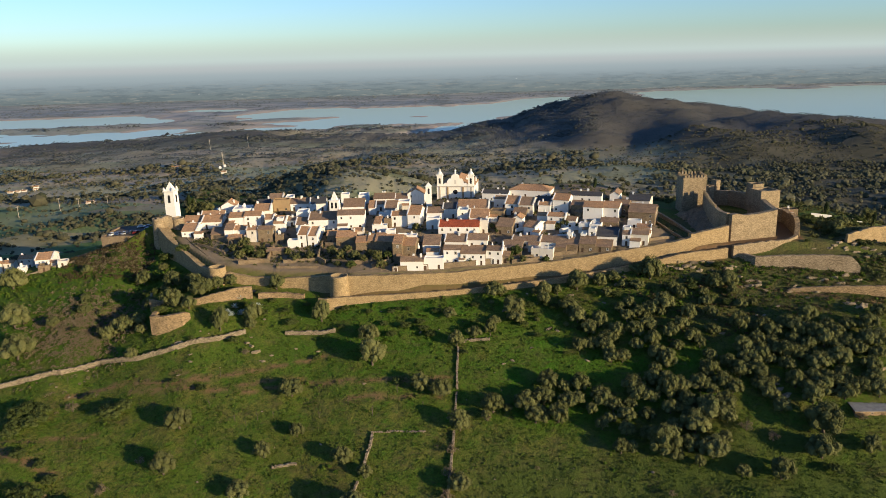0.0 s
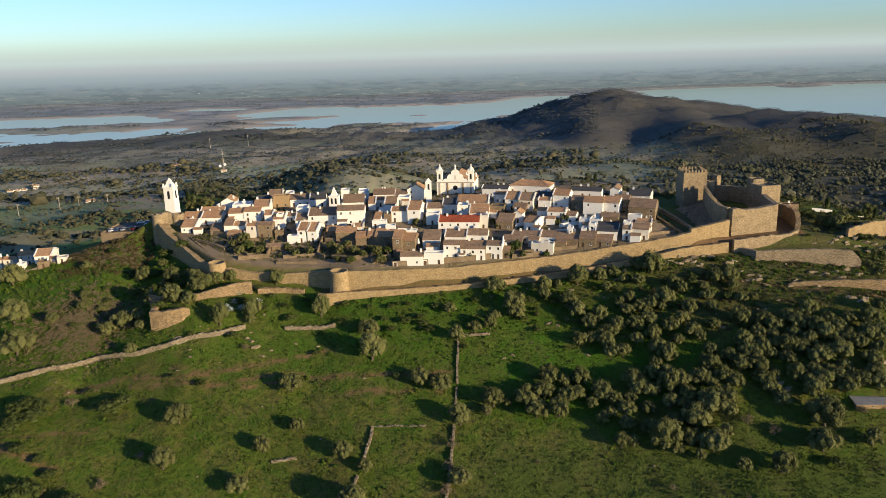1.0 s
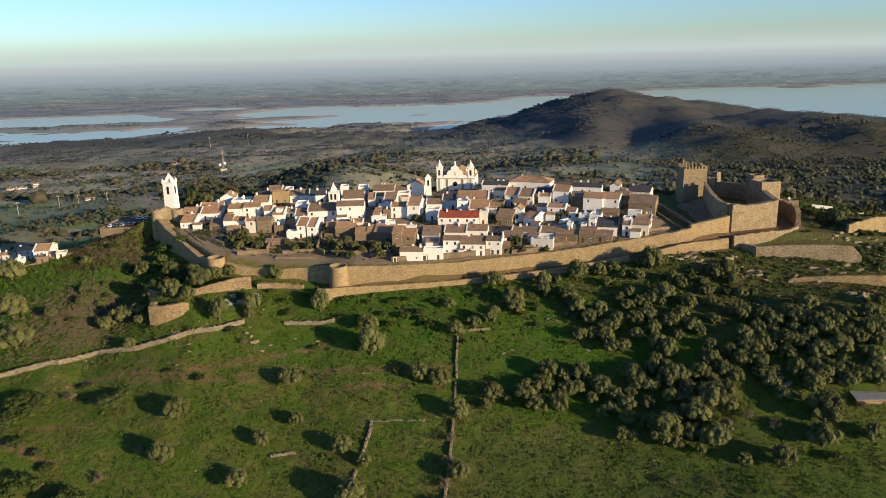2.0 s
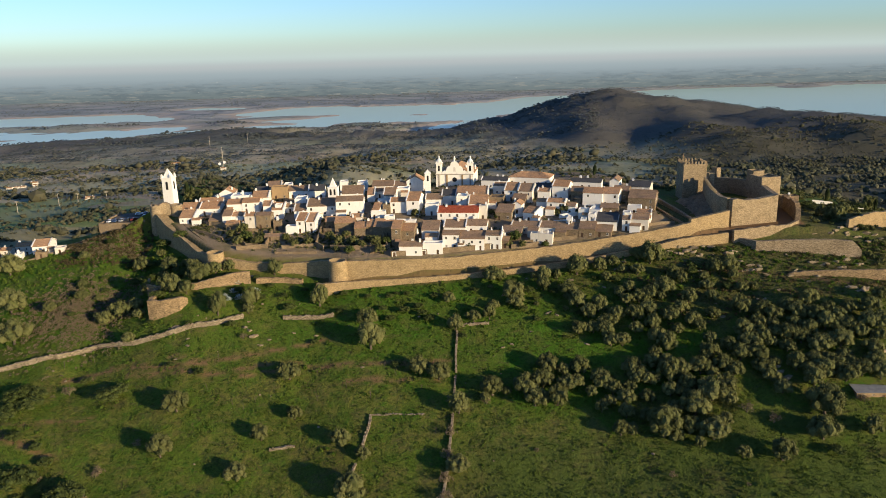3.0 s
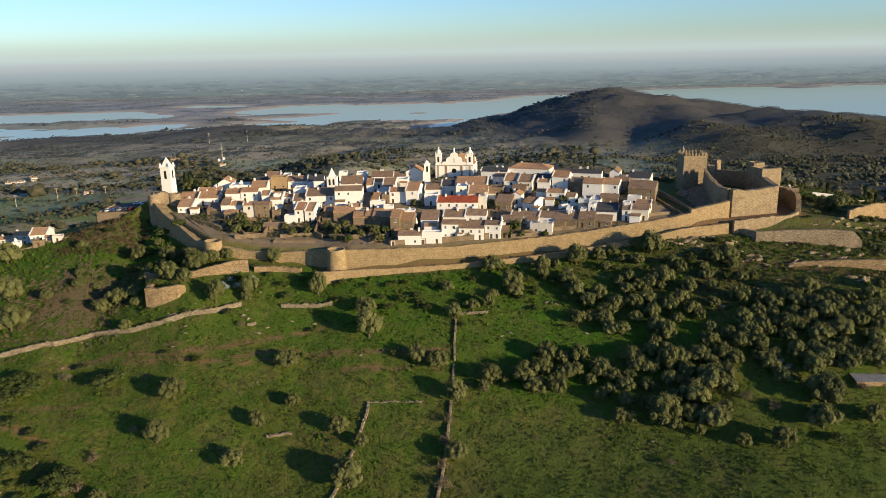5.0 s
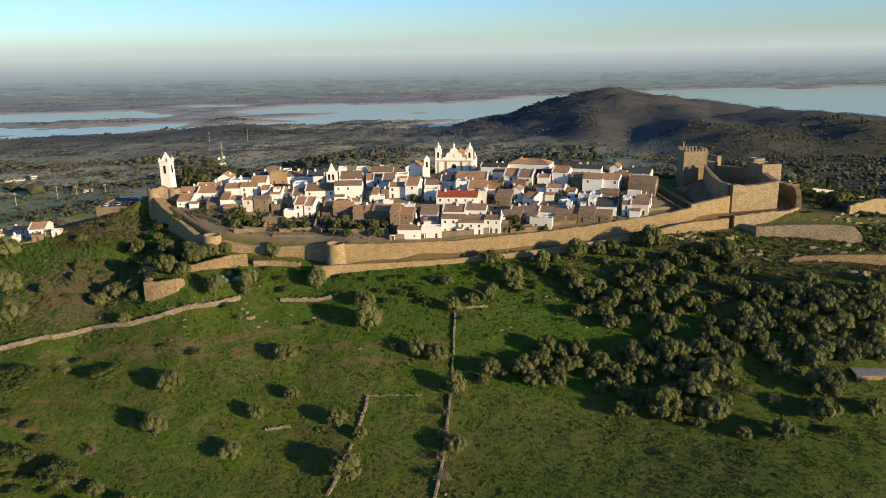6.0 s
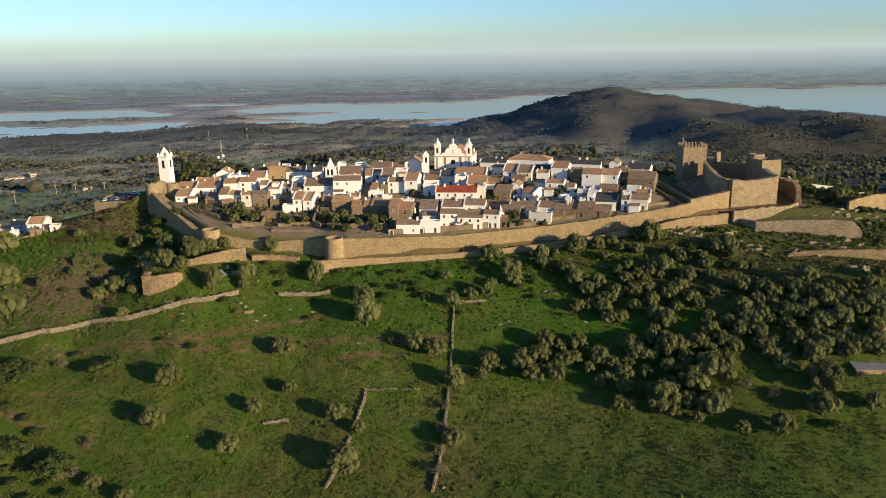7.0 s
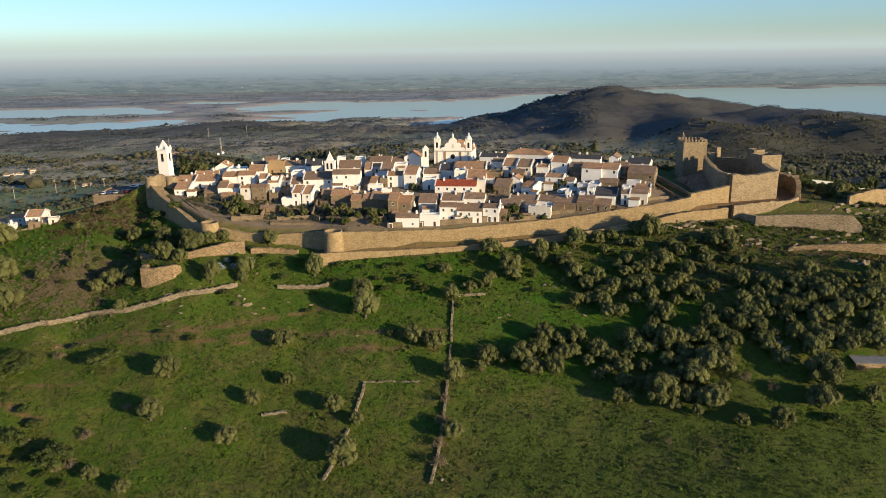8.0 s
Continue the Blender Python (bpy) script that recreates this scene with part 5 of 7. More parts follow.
def square_tower(x, y, w, d, rot, z0, z1, label):
    ob = placed("castle_tower", x, y, z0, rot, label, "castle tower", "corner towers of the castle")
    bm = bmesh.new()
    h = z1 - z0
    box(bm, -w / 2, w / 2, -d / 2, d / 2, -5, h, 0.12)
    part("shaft", bm, M_CASTLE, ob)
    bm = bmesh.new()
    W, D = w / 2 - 0.1, d / 2 - 0.1
    for s in ((-W, W, -D, -D + 0.7), (-W, W, D - 0.7, D), (-W, -W + 0.7, -D + 0.7, D - 0.7), (W - 0.7, W, -D + 0.7, D - 0.7)):
        box(bm, *s, h - 0.02, h + 0.9)
    part("parapet", bm, M_CASTLE, ob)


square_tower(169.6, 346.5, 10.6, 10, 10, 18, 32.6, "square sandy stone corner tower of the castle")
square_tower(171.5, 361, 6.2, 6, 8, 18, 33, "smaller square stone tower behind the castle yard")
square_tower(154, 376.5, 4, 4, 20, 18, 29.6, "small broken stone turret on the castle wall")
square_tower(158.6, 379, 3, 4, 20, 18, 32, "narrow upright stub of a ruined castle tower")
round_tower(176.2, 339, 2.8, 16, 25, "ruined round stone bastion with a broken rim", M_CASTLE)
rampart("castle_yard_wall", [(113, 352, 25.5), (117, 342, 24), (120.5, 328, 22), (123.4, 312, 20)], 1.2, M_CASTLE, "sloping stone wall between the houses and the castle yard", jag=0.1)

# rubble heaped in the castle's outer yard
bm = bmesh.new()
NX, NY = 14, 26
grid = []
for j in range(NY + 1):
    for i in range(NX + 1):
        u, v = i / NX, j / NY
        y = 312 + 42 * v
        x0, x1 = np.interp(y, [312, 328, 342, 354], [124.5, 121.6, 118.2, 114.5]), np.interp(y, [312, 319, 330, 342, 354], [133.4, 133.9, 135.9, 139.0, 142.4])
        x = x0 + (x1 - x0) * u
        z = 18.6 + 3.2 * u ** 2 + 2.6 * v * u + 0.9 * noise.noise(Vector((x * 0.45, y * 0.45, 3))) + 0.6 * noise.noise(Vector((x * 1.3, y * 1.3, 9)))
        grid.append(bm.verts.new((x, y, z)))
for j in range(NY):
    for i in range(NX):
        a = j * (NX + 1) + i
        bm.faces.new((grid[a], grid[a + 1], grid[a + NX + 2], grid[a + NX + 1]))
tagged(part("yard_ground", bm, M_SCHIST), "grey rubble and earth heaped in the castle yard", "rubble", kind="structure")

# ---- vegetation kit ----


def crown_mesh(name, seed, material, lobes, leaves, size, flat=0.85, spread=0.34, tall=1.0, core=0.72):
    """A crown about one metre wide, standing on z = 0: leaf sprays over several uneven lobes round a loose core."""
    r = np.random.RandomState(seed)
    verts, faces = [], []
    centres = []
    for i in range(lobes):
        a, up = 2.4 * i + r.uniform(-0.4, 0.4), r.uniform(-0.35, 1.0)
        k = math.sqrt(1 - up * up) * spread * r.uniform(0.8, 1.1)
        centres.append((k * math.cos(a), k * math.sin(a), (0.36 + 0.20 * up) * tall, r.uniform(0.075, 0.16) if lobes > 14 else r.uniform(0.11, 0.19)))
    centres.append((0, 0, 0.37 * tall, spread * 0.92))
    ico = bmesh.new()
    bmesh.ops.create_icosphere(ico, subdivisions=1, radius=1)
    iv, jf = [v.co.copy() for v in ico.verts], [[v.index for v in f.verts] for f in ico.faces]
    ico.free()
    for cx, cy, cz, cr in centres:
        o = len(verts)
        for v in iv:
            k = cr * (core if cr < 0.25 else core * 0.88) * r.uniform(0.75, 1.15)
            verts.append((cx + v.x * k, cy + v.y * k, cz + v.z * k * flat * tall))
        faces += [[o + i for i in f] for f in jf]
        for _ in range(int(leaves * (cr / 0.16) ** 2)):
            d = r.normal(size=3)
            d /= np.linalg.norm(d)
            if d[2] < -0.55:
                continue
            k = cr * r.uniform(0.87, 1.09)
            p = np.array((cx + d[0] * k, cy + d[1] * k, cz + d[2] * k * flat * tall))
            u = np.cross(d, r.normal(size=3))
            u /= np.linalg.norm(u) + 1e-6
            w = d * r.uniform(-0.5, 0.35) + r.normal(size=3) * 0.6
            w /= np.linalg.norm(w) + 1e-6
            s = size * r.uniform(0.6, 1.35)
            o = len(verts)
            for q in (p - u * s * 0.5, p + w * s * 0.3 + u * s * 0.35 * 0, p + u * s * 0.5, p + w * s):
                verts.append(tuple(q))
            faces.append([o, o + 1, o + 2, o + 3])
    me = bpy.data.meshes.new(name)
    me.from_pydata(verts, [], faces)
    me.materials.append(material)
    return me


def trunk_mesh(seed, h, r0, forks=3, bare=False):
    """A tapered, leaning trunk with limbs."""
    rnd = random.Random(seed)
    bm = bmesh.new()

    def limb(p, d, length, r, depth):
        n = 5
        rings = []
        for i in range(4):
            k = i / 3
            q = p + d * length * k + Vector((rnd.uniform(-1, 1), rnd.uniform(-1, 1), 0)) * length * 0.05
            rr = r * (1 - 0.5 * k)
            x = d.orthogonal().normalized()
            y = d.cross(x)
            rings.append([bm.verts.new(q + (x * math.cos(6.2832 * j / n) + y * math.sin(6.2832 * j / n)) * rr) for j in range(n)])
        for a, b in zip(rings, rings[1:]):
            for j in range(n):
                bm.faces.new((a[j], a[(j + 1) % n], b[(j + 1) % n], b[j]))
        bm.faces.new(rings[-1])
        if depth:
            for _ in range(forks):
                nd = (d + Vector((rnd.uniform(-1, 1), rnd.uniform(-1, 1), rnd.uniform(0, 0.6))) * 0.9).normalized()
                limb(p + d * length * rnd.uniform(0.8, 1.0), nd, length * rnd.uniform(0.55, 0.85), r * 0.5, depth - 1)

    limb(Vector((0, 0, -0.08)), Vector((rnd.uniform(-0.2, 0.2), rnd.uniform(-0.2, 0.2), 1)).normalized(), h, r0, 3 if bare else 1)
    me = bpy.data.meshes.new("trunk")
    bm.to_mesh(me)
    bm.free()
    me.materials.append(M_BARK)
    return me


CROWNS = {
    "olive": [crown_mesh("crown", 11 + i, M_OLIVE, 22 + i % 5, 135, 0.040, 0.9, 0.35, 1.0, 0.9) for i in range(6)],
    "tall": [crown_mesh("crown", 31 + i, M_OLIVE, 24, 135, 0.040, 1.0, 0.29, 1.35, 0.9) for i in range(3)],
    "bush": [crown_mesh("crown", 51 + i, M_SHRUB, 18, 110, 0.045, 0.7, 0.37, 0.7, 0.84) for i in range(3)],
    "garden": [crown_mesh("crown", 71 + i, M_GARDEN if i else M_SHRUB, 18, 115, 0.045, 0.9, 0.33, 1.05, 0.84) for i in range(3)],
}
TRUNKS = [trunk_mesh(5 + i, 0.26, 0.045) for i in range(4)]
BARE = [trunk_mesh(25 + i, 0.36, 0.04, 3, True) for i in range(3)]
SAY = {"olive": ("olive_tree", "grey-green olive tree with a rounded crown on the grass slope", "tree", "olive trees of the hillside"),
       "tall": ("holm_oak", "tall narrow evergreen tree on the hillside", "tree", "evergreen trees of the hillside"),
       "bush": ("shrub", "low dense dark green shrub in the grass", "shrub", "shrubs of the hillside"),
       "garden": ("garden_tree", "leafy green garden tree between village walls", "tree", "garden trees of the village")}
tree_no = [0]


def tree(kind, x, y, size):
    tree_no[0] += 1
    rnd = random.Random(tree_no[0] * 13 + 5)
    name, label, cat, group = SAY[kind]
    ob = tagged(new(name), label, cat, group)
    s = size * rnd.uniform(0.92, 1.08)
    ob.matrix_world = pose(x, y, gz(x, y) - 0.05, 0, 0, rnd.uniform(0, 360)) @ Matrix.Diagonal((s, s * rnd.uniform(0.9, 1.1), s * rnd.uniform(0.9, 1.12) * (1.28 if kind == "olive" else 1.1), 1))
    c = new("crown", rnd.choice(CROWNS[kind]))
    c.parent = ob
    c.location.z = {"bush": 0.02, "garden": -0.08}.get(kind, -0.1)
    if kind != "bush":
        t = new("trunk", rnd.choice(TRUNKS))
        t.parent = ob


def olive_tree(x, y, size):
    tree("olive", x, y, size)


def tall_tree(x, y, size):
    tree("tall", x, y, size)


def bush(x, y, size):
    tree("bush", x, y, size)


def garden_tree(x, y, size):
    tree("garden", x, y, size)


def bare_shrub(x, y, size):
    """A leafless shrub: branching limbs and a thin haze of twigs."""
    tree_no[0] += 1
    rnd = random.Random(tree_no[0] * 17)
    ob = tagged(new("bare_shrub"), "leafless brown shrub with tangled branches", "shrub", "bare shrubs of the hillside")
    ob.matrix_world = pose(x, y, gz(x, y) - 0.05, 0, 0, rnd.uniform(0, 360)) @ Matrix.Diagonal((size, size, size, 1))
    b = new("branching", rnd.choice(BARE))
    b.parent = ob
    t = tagged(new("twig_haze", TWIGS), kind="stuff")
    t.parent = ob


TWIGS = crown_mesh("twig_haze", 91, M_TWIG, 6, 60, 0.07, 0.9, 0.3, 0.9, 0.05)


def sapling(x, y, size):
    """A thin dead sapling."""
    tree_no[0] += 1
    rnd = random.Random(tree_no[0] * 19)
    ob = tagged(new("sapling"), "thin leafless sapling standing in the grass", "tree", "dead saplings of the meadow")
    ob.matrix_world = pose(x, y, gz(x, y) - 0.05, 0, 0, rnd.uniform(0, 360)) @ Matrix.Diagonal((size * 0.7, size * 0.7, size, 1))
    b = new("branching", rnd.choice(BARE))
    b.parent = ob


def agave(x, y, size, seed):
    """A rosette of thick pointed leaves."""
    rnd = random.Random(seed)
    ob = tagged(new("agave"), "pale blue-green agave rosette with pointed leaves", "agave", "agaves below the rampart")
    ob.matrix_world = pose(x, y, gz(x, y) - 0.05, 0, 0, rnd.uniform(0, 360)) @ Matrix.Diagonal((size, size, size, 1))
    bm = bmesh.new()
    for i in range(26):
        a, up = 2.4 * i, 0.25 + 1.15 * i / 26 + rnd.uniform(-0.1, 0.1)
        d = Vector((math.cos(a) * math.cos(up), math.sin(a) * math.cos(up), math.sin(up)))
        s = Vector((-math.sin(a), math.cos(a), 0)) * 0.055
        n = d.cross(s).normalized() * 0.02
        p, m, e = d * 0.06, d * 0.33 + n, d * rnd.uniform(0.48, 0.62) - n
        q = [bm.verts.new(v) for v in (p - s * 0.7, p + s * 0.7, m + s, m - s, e, m - n * 2.5)]
        for f in ((0, 1, 2, 3), (3, 2, 4), (1, 0, 5), (2, 1, 5), (0, 3, 5), (4, 2, 5), (3, 4, 5)):
            bm.faces.new([q[k] for k in f])
    part("leaves", bm, M_AGAVE, ob)

# ---- trees, one by one ----
olive_tree(188.0, 319.9, 9.3)
olive_tree(190.0, 316.3, 10.0)
olive_tree(199.8, 328.6, 8.9)
olive_tree(186.6, 323.7, 7.9)
bush(187.9, 332.1, 6.6)
bush(207.1, 333.9, 7.6)
bush(200.3, 338.2, 6.8)
bush(219.3, 346.8, 7.9)
olive_tree(234.0, 363.0, 9.1)
bush(188.4, 340.8, 5.2)
bush(193.4, 346.4, 5.3)
olive_tree(-58.1, 228.5, 7.7)
olive_tree(-91.4, 224.0, 11.0)
olive_tree(-90.6, 241.9, 11.4)
olive_tree(-63.9, 213.8, 9.9)
olive_tree(-47.5, 236.5, 7.8)
olive_tree(-30.3, 223.2, 8.4)
olive_tree(-22.3, 217.4, 7.3)
olive_tree(-25.1, 202.5, 12.6)
olive_tree(-51.4, 253.8, 9.7)
olive_tree(-2.4, 250.0, 8.9)
olive_tree(4.7, 246.8, 8.8)
tall_tree(11.0, 231.7, 10.0)
olive_tree(9.5, 208.9, 9.4)
bare_shrub(5.2, 198.4, 6.9)
tall_tree(-20.8, 263.2, 14.2)
tall_tree(12.3, 268.2, 8.3)
tall_tree(26.1, 272.1, 7.2)
bare_shrub(-110.9, 218.7, 5.3)
bush(-151.9, 250.6, 10.9)
bush(-145.3, 247.0, 10.1)
bush(-145.1, 252.8, 8.4)
bush(-150.7, 255.1, 7.9)
bush(-151.4, 246.3, 9.0)
bush(-151.2, 241.8, 7.7)
bush(-144.6, 232.7, 7.5)
bush(-135.6, 228.7, 6.2)
bush(-129.6, 223.3, 6.6)
bush(-116.9, 208.2, 15.7)
bush(-135.4, 215.2, 13.7)
bush(-118.2, 249.9, 11.5)
bare_shrub(-101.1, 229.1, 4.3)
bush(-114.7, 252.2, 8.6)
bush(-11.3, 253.9, 5.3)
bush(-121.9, 316.7, 4.0)
bush(-117.1, 315.4, 4.7)
bush(-112.7, 313.7, 4.0)
bush(-108.3, 312.4, 4.6)
bush(-125.5, 317.1, 3.4)
tall_tree(-84.1, 282.9, 10.1)
tall_tree(-71.3, 287.6, 10.1)
tall_tree(-43.3, 288.8, 10.0)
tall_tree(-64.9, 308.0, 8.8)
olive_tree(-97.2, 303.8, 12.7)
olive_tree(-128.4, 295.6, 9.7)
olive_tree(-122.3, 296.1, 7.7)
olive_tree(-134.7, 292.7, 9.7)
olive_tree(-119.9, 278.2, 7.4)
olive_tree(-119.8, 305.2, 8.5)
olive_tree(-107.2, 295.4, 10.7)
olive_tree(-99.0, 292.5, 7.4)
olive_tree(-85.6, 311.6, 7.7)
olive_tree(-91.0, 308.5, 7.7)
olive_tree(-179.2, 304.7, 15.5)
olive_tree(-168.5, 284.5, 14.6)
olive_tree(-194.1, 334.5, 13.7)
olive_tree(-114.5, 319.9, 10.1)
olive_tree(-102.7, 314.8, 8.5)
bush(-123.7, 341.8, 8.6)
bush(-113.4, 336.6, 8.3)
olive_tree(-130.4, 328.0, 9.1)
bush(-43.8, 269.3, 3.9)
bare_shrub(-72.2, 272.8, 4.0)
olive_tree(65.3, 290.8, 10.7)
tall_tree(50.8, 289.9, 8.2)
tall_tree(56.5, 289.8, 5.3)
olive_tree(96.1, 289.9, 13.3)
olive_tree(91.7, 293.0, 9.1)
olive_tree(29.6, 292.6, 10.0)
olive_tree(36.4, 281.4, 10.3)
olive_tree(19.8, 271.9, 7.2)
bush(40.0, 275.6, 5.1)
olive_tree(74.5, 291.2, 7.2)
olive_tree(80.7, 292.3, 6.6)
bush(-2.2, 280.1, 5.7)
bush(-8.0, 279.0, 5.7)
bush(2.2, 273.6, 6.1)
bush(-13.7, 275.5, 5.1)
olive_tree(143.5, 205.1, 7.9)
olive_tree(110.9, 198.4, 10.4)
olive_tree(99.5, 201.2, 5.9)
bare_shrub(114.4, 212.1, 5.1)
bare_shrub(107.0, 216.9, 5.6)
bush(128.2, 199.0, 6.1)
olive_tree(126.8, 205.0, 11.3)
tall_tree(87.9, 207.0, 4.9)
olive_tree(131.9, 213.4, 14.3)
olive_tree(121.4, 222.3, 7.9)
bare_shrub(145.2, 216.2, 3.8)
bare_shrub(146.3, 215.7, 3.8)
bare_shrub(76.0, 198.3, 3.3)
bare_shrub(96.8, 190.6, 1.9)
bare_shrub(35.9, 213.9, 2.4)
garden_tree(-41.7, 324.1, 6)
garden_tree(-37.3, 318.9, 6.5)
garden_tree(-34.6, 324.3, 5.5)
garden_tree(-30.7, 316.7, 7)
garden_tree(-26.7, 313.1, 6)
garden_tree(-24.0, 318.7, 5)
garden_tree(-20.4, 313.4, 7)
garden_tree(-18.5, 307.2, 6)
garden_tree(-15.7, 314.4, 6)
garden_tree(-38.0, 312.6, 5)
garden_tree(-31.9, 309.1, 5.5)
garden_tree(-58.1, 321.4, 6.5)
garden_tree(-51.8, 322.2, 6)
garden_tree(-62.8, 327.0, 5)
garden_tree(-84.1, 323.8, 7)
garden_tree(-80.8, 327.6, 8)
garden_tree(-75.2, 324.0, 6.5)
garden_tree(-88.2, 330.8, 6)
garden_tree(-72.3, 329.2, 4)
garden_tree(37.9, 305.4, 6)
garden_tree(41.3, 308.8, 7)
garden_tree(43.8, 303.3, 5)
garden_tree(20.6, 306.1, 4.5)
garden_tree(25.1, 306.2, 4)
garden_tree(67.4, 329.7, 6)
garden_tree(71.3, 332.9, 5.5)
garden_tree(73.4, 326.5, 5)
garden_tree(63.5, 329.9, 5)
garden_tree(53.6, 302.7, 4)
garden_tree(-2.6, 339.3, 5.5)
garden_tree(85.5, 327.4, 4.5)
garden_tree(33.6, 335.3, 4)
garden_tree(35.8, 330.7, 4.5)
garden_tree(-83.8, 334.7, 8)
garden_tree(-120.5, 381.8, 10.8)
garden_tree(-113.3, 379.5, 10.6)
garden_tree(-118.2, 386.5, 9.2)
bare_shrub(9.1, 236.1, 5.6)
bare_shrub(7.5, 222.9, 5.4)
bare_shrub(6.0, 214.1, 5.7)
bare_shrub(4.8, 205.8, 6.1)
sapling(2.6, 224.6, 3.4)
sapling(-71.0, 244.0, 4.3)
sapling(-62.9, 244.2, 4.3)
sapling(-29.6, 247.1, 3.7)
sapling(-11.2, 250.3, 4.2)
sapling(-41.3, 254.4, 3.8)
sapling(-83.0, 234.7, 3.2)
sapling(-66.4, 241.3, 3.2)
sapling(-57.3, 245.0, 3.7)
sapling(-20.4, 241.5, 5.2)
sapling(-15.5, 254.4, 3.7)
sapling(-1.9, 243.0, 3.1)
sapling(-81.9, 251.1, 3.9)
sapling(-80.4, 263.8, 4.0)
sapling(-142.4, 269.3, 4.3)
sapling(-131.9, 272.3, 4.3)
sapling(-40.1, 243.3, 3.7)
bare_shrub(21.1, 234.8, 4.0)
bush(54.1, 259.7, 3.3)
bush(15.1, 264.2, 3.8)
bush(44.6, 269.0, 4.4)
bush(-34.7, 282.8, 4.0)
bush(-13.9, 287.4, 4.6)
bush(-6.8, 288.1, 4.1)
bush(4.9, 285.4, 5.2)
bush(-23.3, 288.5, 4.1)
bush(-98.5, 262.3, 4.0)
bush(-86.5, 257.5, 5.1)
bush(-50.4, 259.3, 3.8)
bush(-131.1, 261.4, 5.4)
bare_shrub(-135.4, 256.1, 6.0)
olive_tree(23.5, 238.7, 9.6)
olive_tree(20.8, 235.8, 5.0)
olive_tree(28.7, 238.0, 5.0)
olive_tree(35.6, 237.3, 11.4)
olive_tree(38.5, 232.3, 9.9)
olive_tree(45.2, 245.9, 9.4)
olive_tree(46.3, 231.5, 9.0)
olive_tree(56.5, 244.0, 9.4)
olive_tree(58.4, 233.8, 5.9)
olive_tree(50.6, 237.0, 7.8)
olive_tree(60.8, 226.6, 6.3)
olive_tree(42.1, 239.5, 9.2)
olive_tree(62.5, 237.5, 10.7)
olive_tree(66.2, 233.5, 8.3)
olive_tree(75.1, 240.5, 10.4)
olive_tree(76.0, 236.1, 8.4)
olive_tree(82.6, 241.5, 9.0)
olive_tree(80.0, 234.7, 7.9)
olive_tree(86.6, 234.5, 10.8)
olive_tree(85.2, 228.3, 6.9)
olive_tree(69.9, 228.3, 7.7)
olive_tree(76.9, 228.0, 6.8)
olive_tree(90.4, 235.8, 8.5)
olive_tree(97.8, 235.0, 8.5)
olive_tree(102.6, 239.4, 8.7)
olive_tree(97.8, 223.9, 12.0)
olive_tree(103.3, 225.3, 9.3)
olive_tree(90.0, 226.5, 7.8)
olive_tree(83.8, 221.3, 7.7)
olive_tree(90.7, 219.0, 11.3)
olive_tree(78.0, 213.2, 13.3)
olive_tree(86.3, 213.0, 8.0)
olive_tree(81.2, 211.0, 6.1)
olive_tree(93.3, 209.2, 12.0)
olive_tree(68.3, 222.5, 7.6)
olive_tree(75.6, 219.7, 7.6)
olive_tree(108.5, 231.5, 8.1)
olive_tree(113.4, 237.7, 8.7)
olive_tree(105.9, 234.1, 8.1)
olive_tree(118.7, 236.7, 8.8)
olive_tree(118.5, 231.5, 8.2)
olive_tree(120.0, 227.5, 7.2)
olive_tree(129.7, 230.1, 8.8)
olive_tree(135.8, 230.3, 8.8)
olive_tree(132.9, 223.5, 8.7)
olive_tree(142.6, 227.4, 8.4)
olive_tree(144.1, 223.3, 8.3)
olive_tree(149.7, 224.4, 8.9)
olive_tree(155.0, 225.7, 9.0)
olive_tree(59.3, 280.7, 8.8)
olive_tree(61.9, 274.3, 8.7)
olive_tree(65.1, 267.8, 8.5)
olive_tree(69.7, 270.5, 8.6)
olive_tree(71.3, 262.2, 8.4)
olive_tree(75.5, 264.8, 8.5)
olive_tree(81.0, 270.6, 8.2)
olive_tree(81.7, 263.3, 8.5)
olive_tree(86.1, 271.2, 7.7)
olive_tree(87.5, 265.0, 8.1)
olive_tree(87.7, 258.1, 8.4)
olive_tree(87.1, 251.8, 8.8)
olive_tree(89.9, 247.1, 8.7)
olive_tree(74.6, 252.6, 8.2)
olive_tree(70.5, 253.6, 8.2)
olive_tree(65.4, 261.0, 7.9)
olive_tree(94.7, 259.8, 7.5)
olive_tree(99.8, 262.1, 7.6)
olive_tree(102.1, 255.9, 7.5)
olive_tree(110.4, 257.4, 7.1)
olive_tree(105.3, 246.8, 6.9)
olive_tree(121.0, 257.9, 8.7)
olive_tree(117.8, 246.9, 8.5)
olive_tree(118.8, 242.1, 8.9)
olive_tree(131.1, 251.6, 8.2)
olive_tree(137.0, 254.2, 8.3)
olive_tree(139.3, 250.1, 8.8)
olive_tree(145.3, 254.7, 8.4)
olive_tree(143.9, 246.7, 9.3)
olive_tree(146.1, 242.7, 9.2)
olive_tree(151.3, 244.9, 8.8)
olive_tree(153.0, 240.9, 8.8)
olive_tree(136.2, 239.8, 8.5)
olive_tree(140.3, 234.9, 9.0)
olive_tree(148.0, 235.1, 9.1)
olive_tree(163.8, 245.9, 9.5)
olive_tree(164.0, 238.7, 9.4)
olive_tree(157.2, 231.1, 9.1)
olive_tree(124.5, 249.8, 7.6)
olive_tree(110.6, 242.2, 7.3)
olive_tree(104.3, 266.2, 8.8)
olive_tree(104.0, 252.7, 6.0)
olive_tree(95.8, 253.6, 5.9)
olive_tree(128.9, 244.0, 7.5)
olive_tree(130.1, 237.4, 7.4)
olive_tree(155.2, 237.3, 7.7)
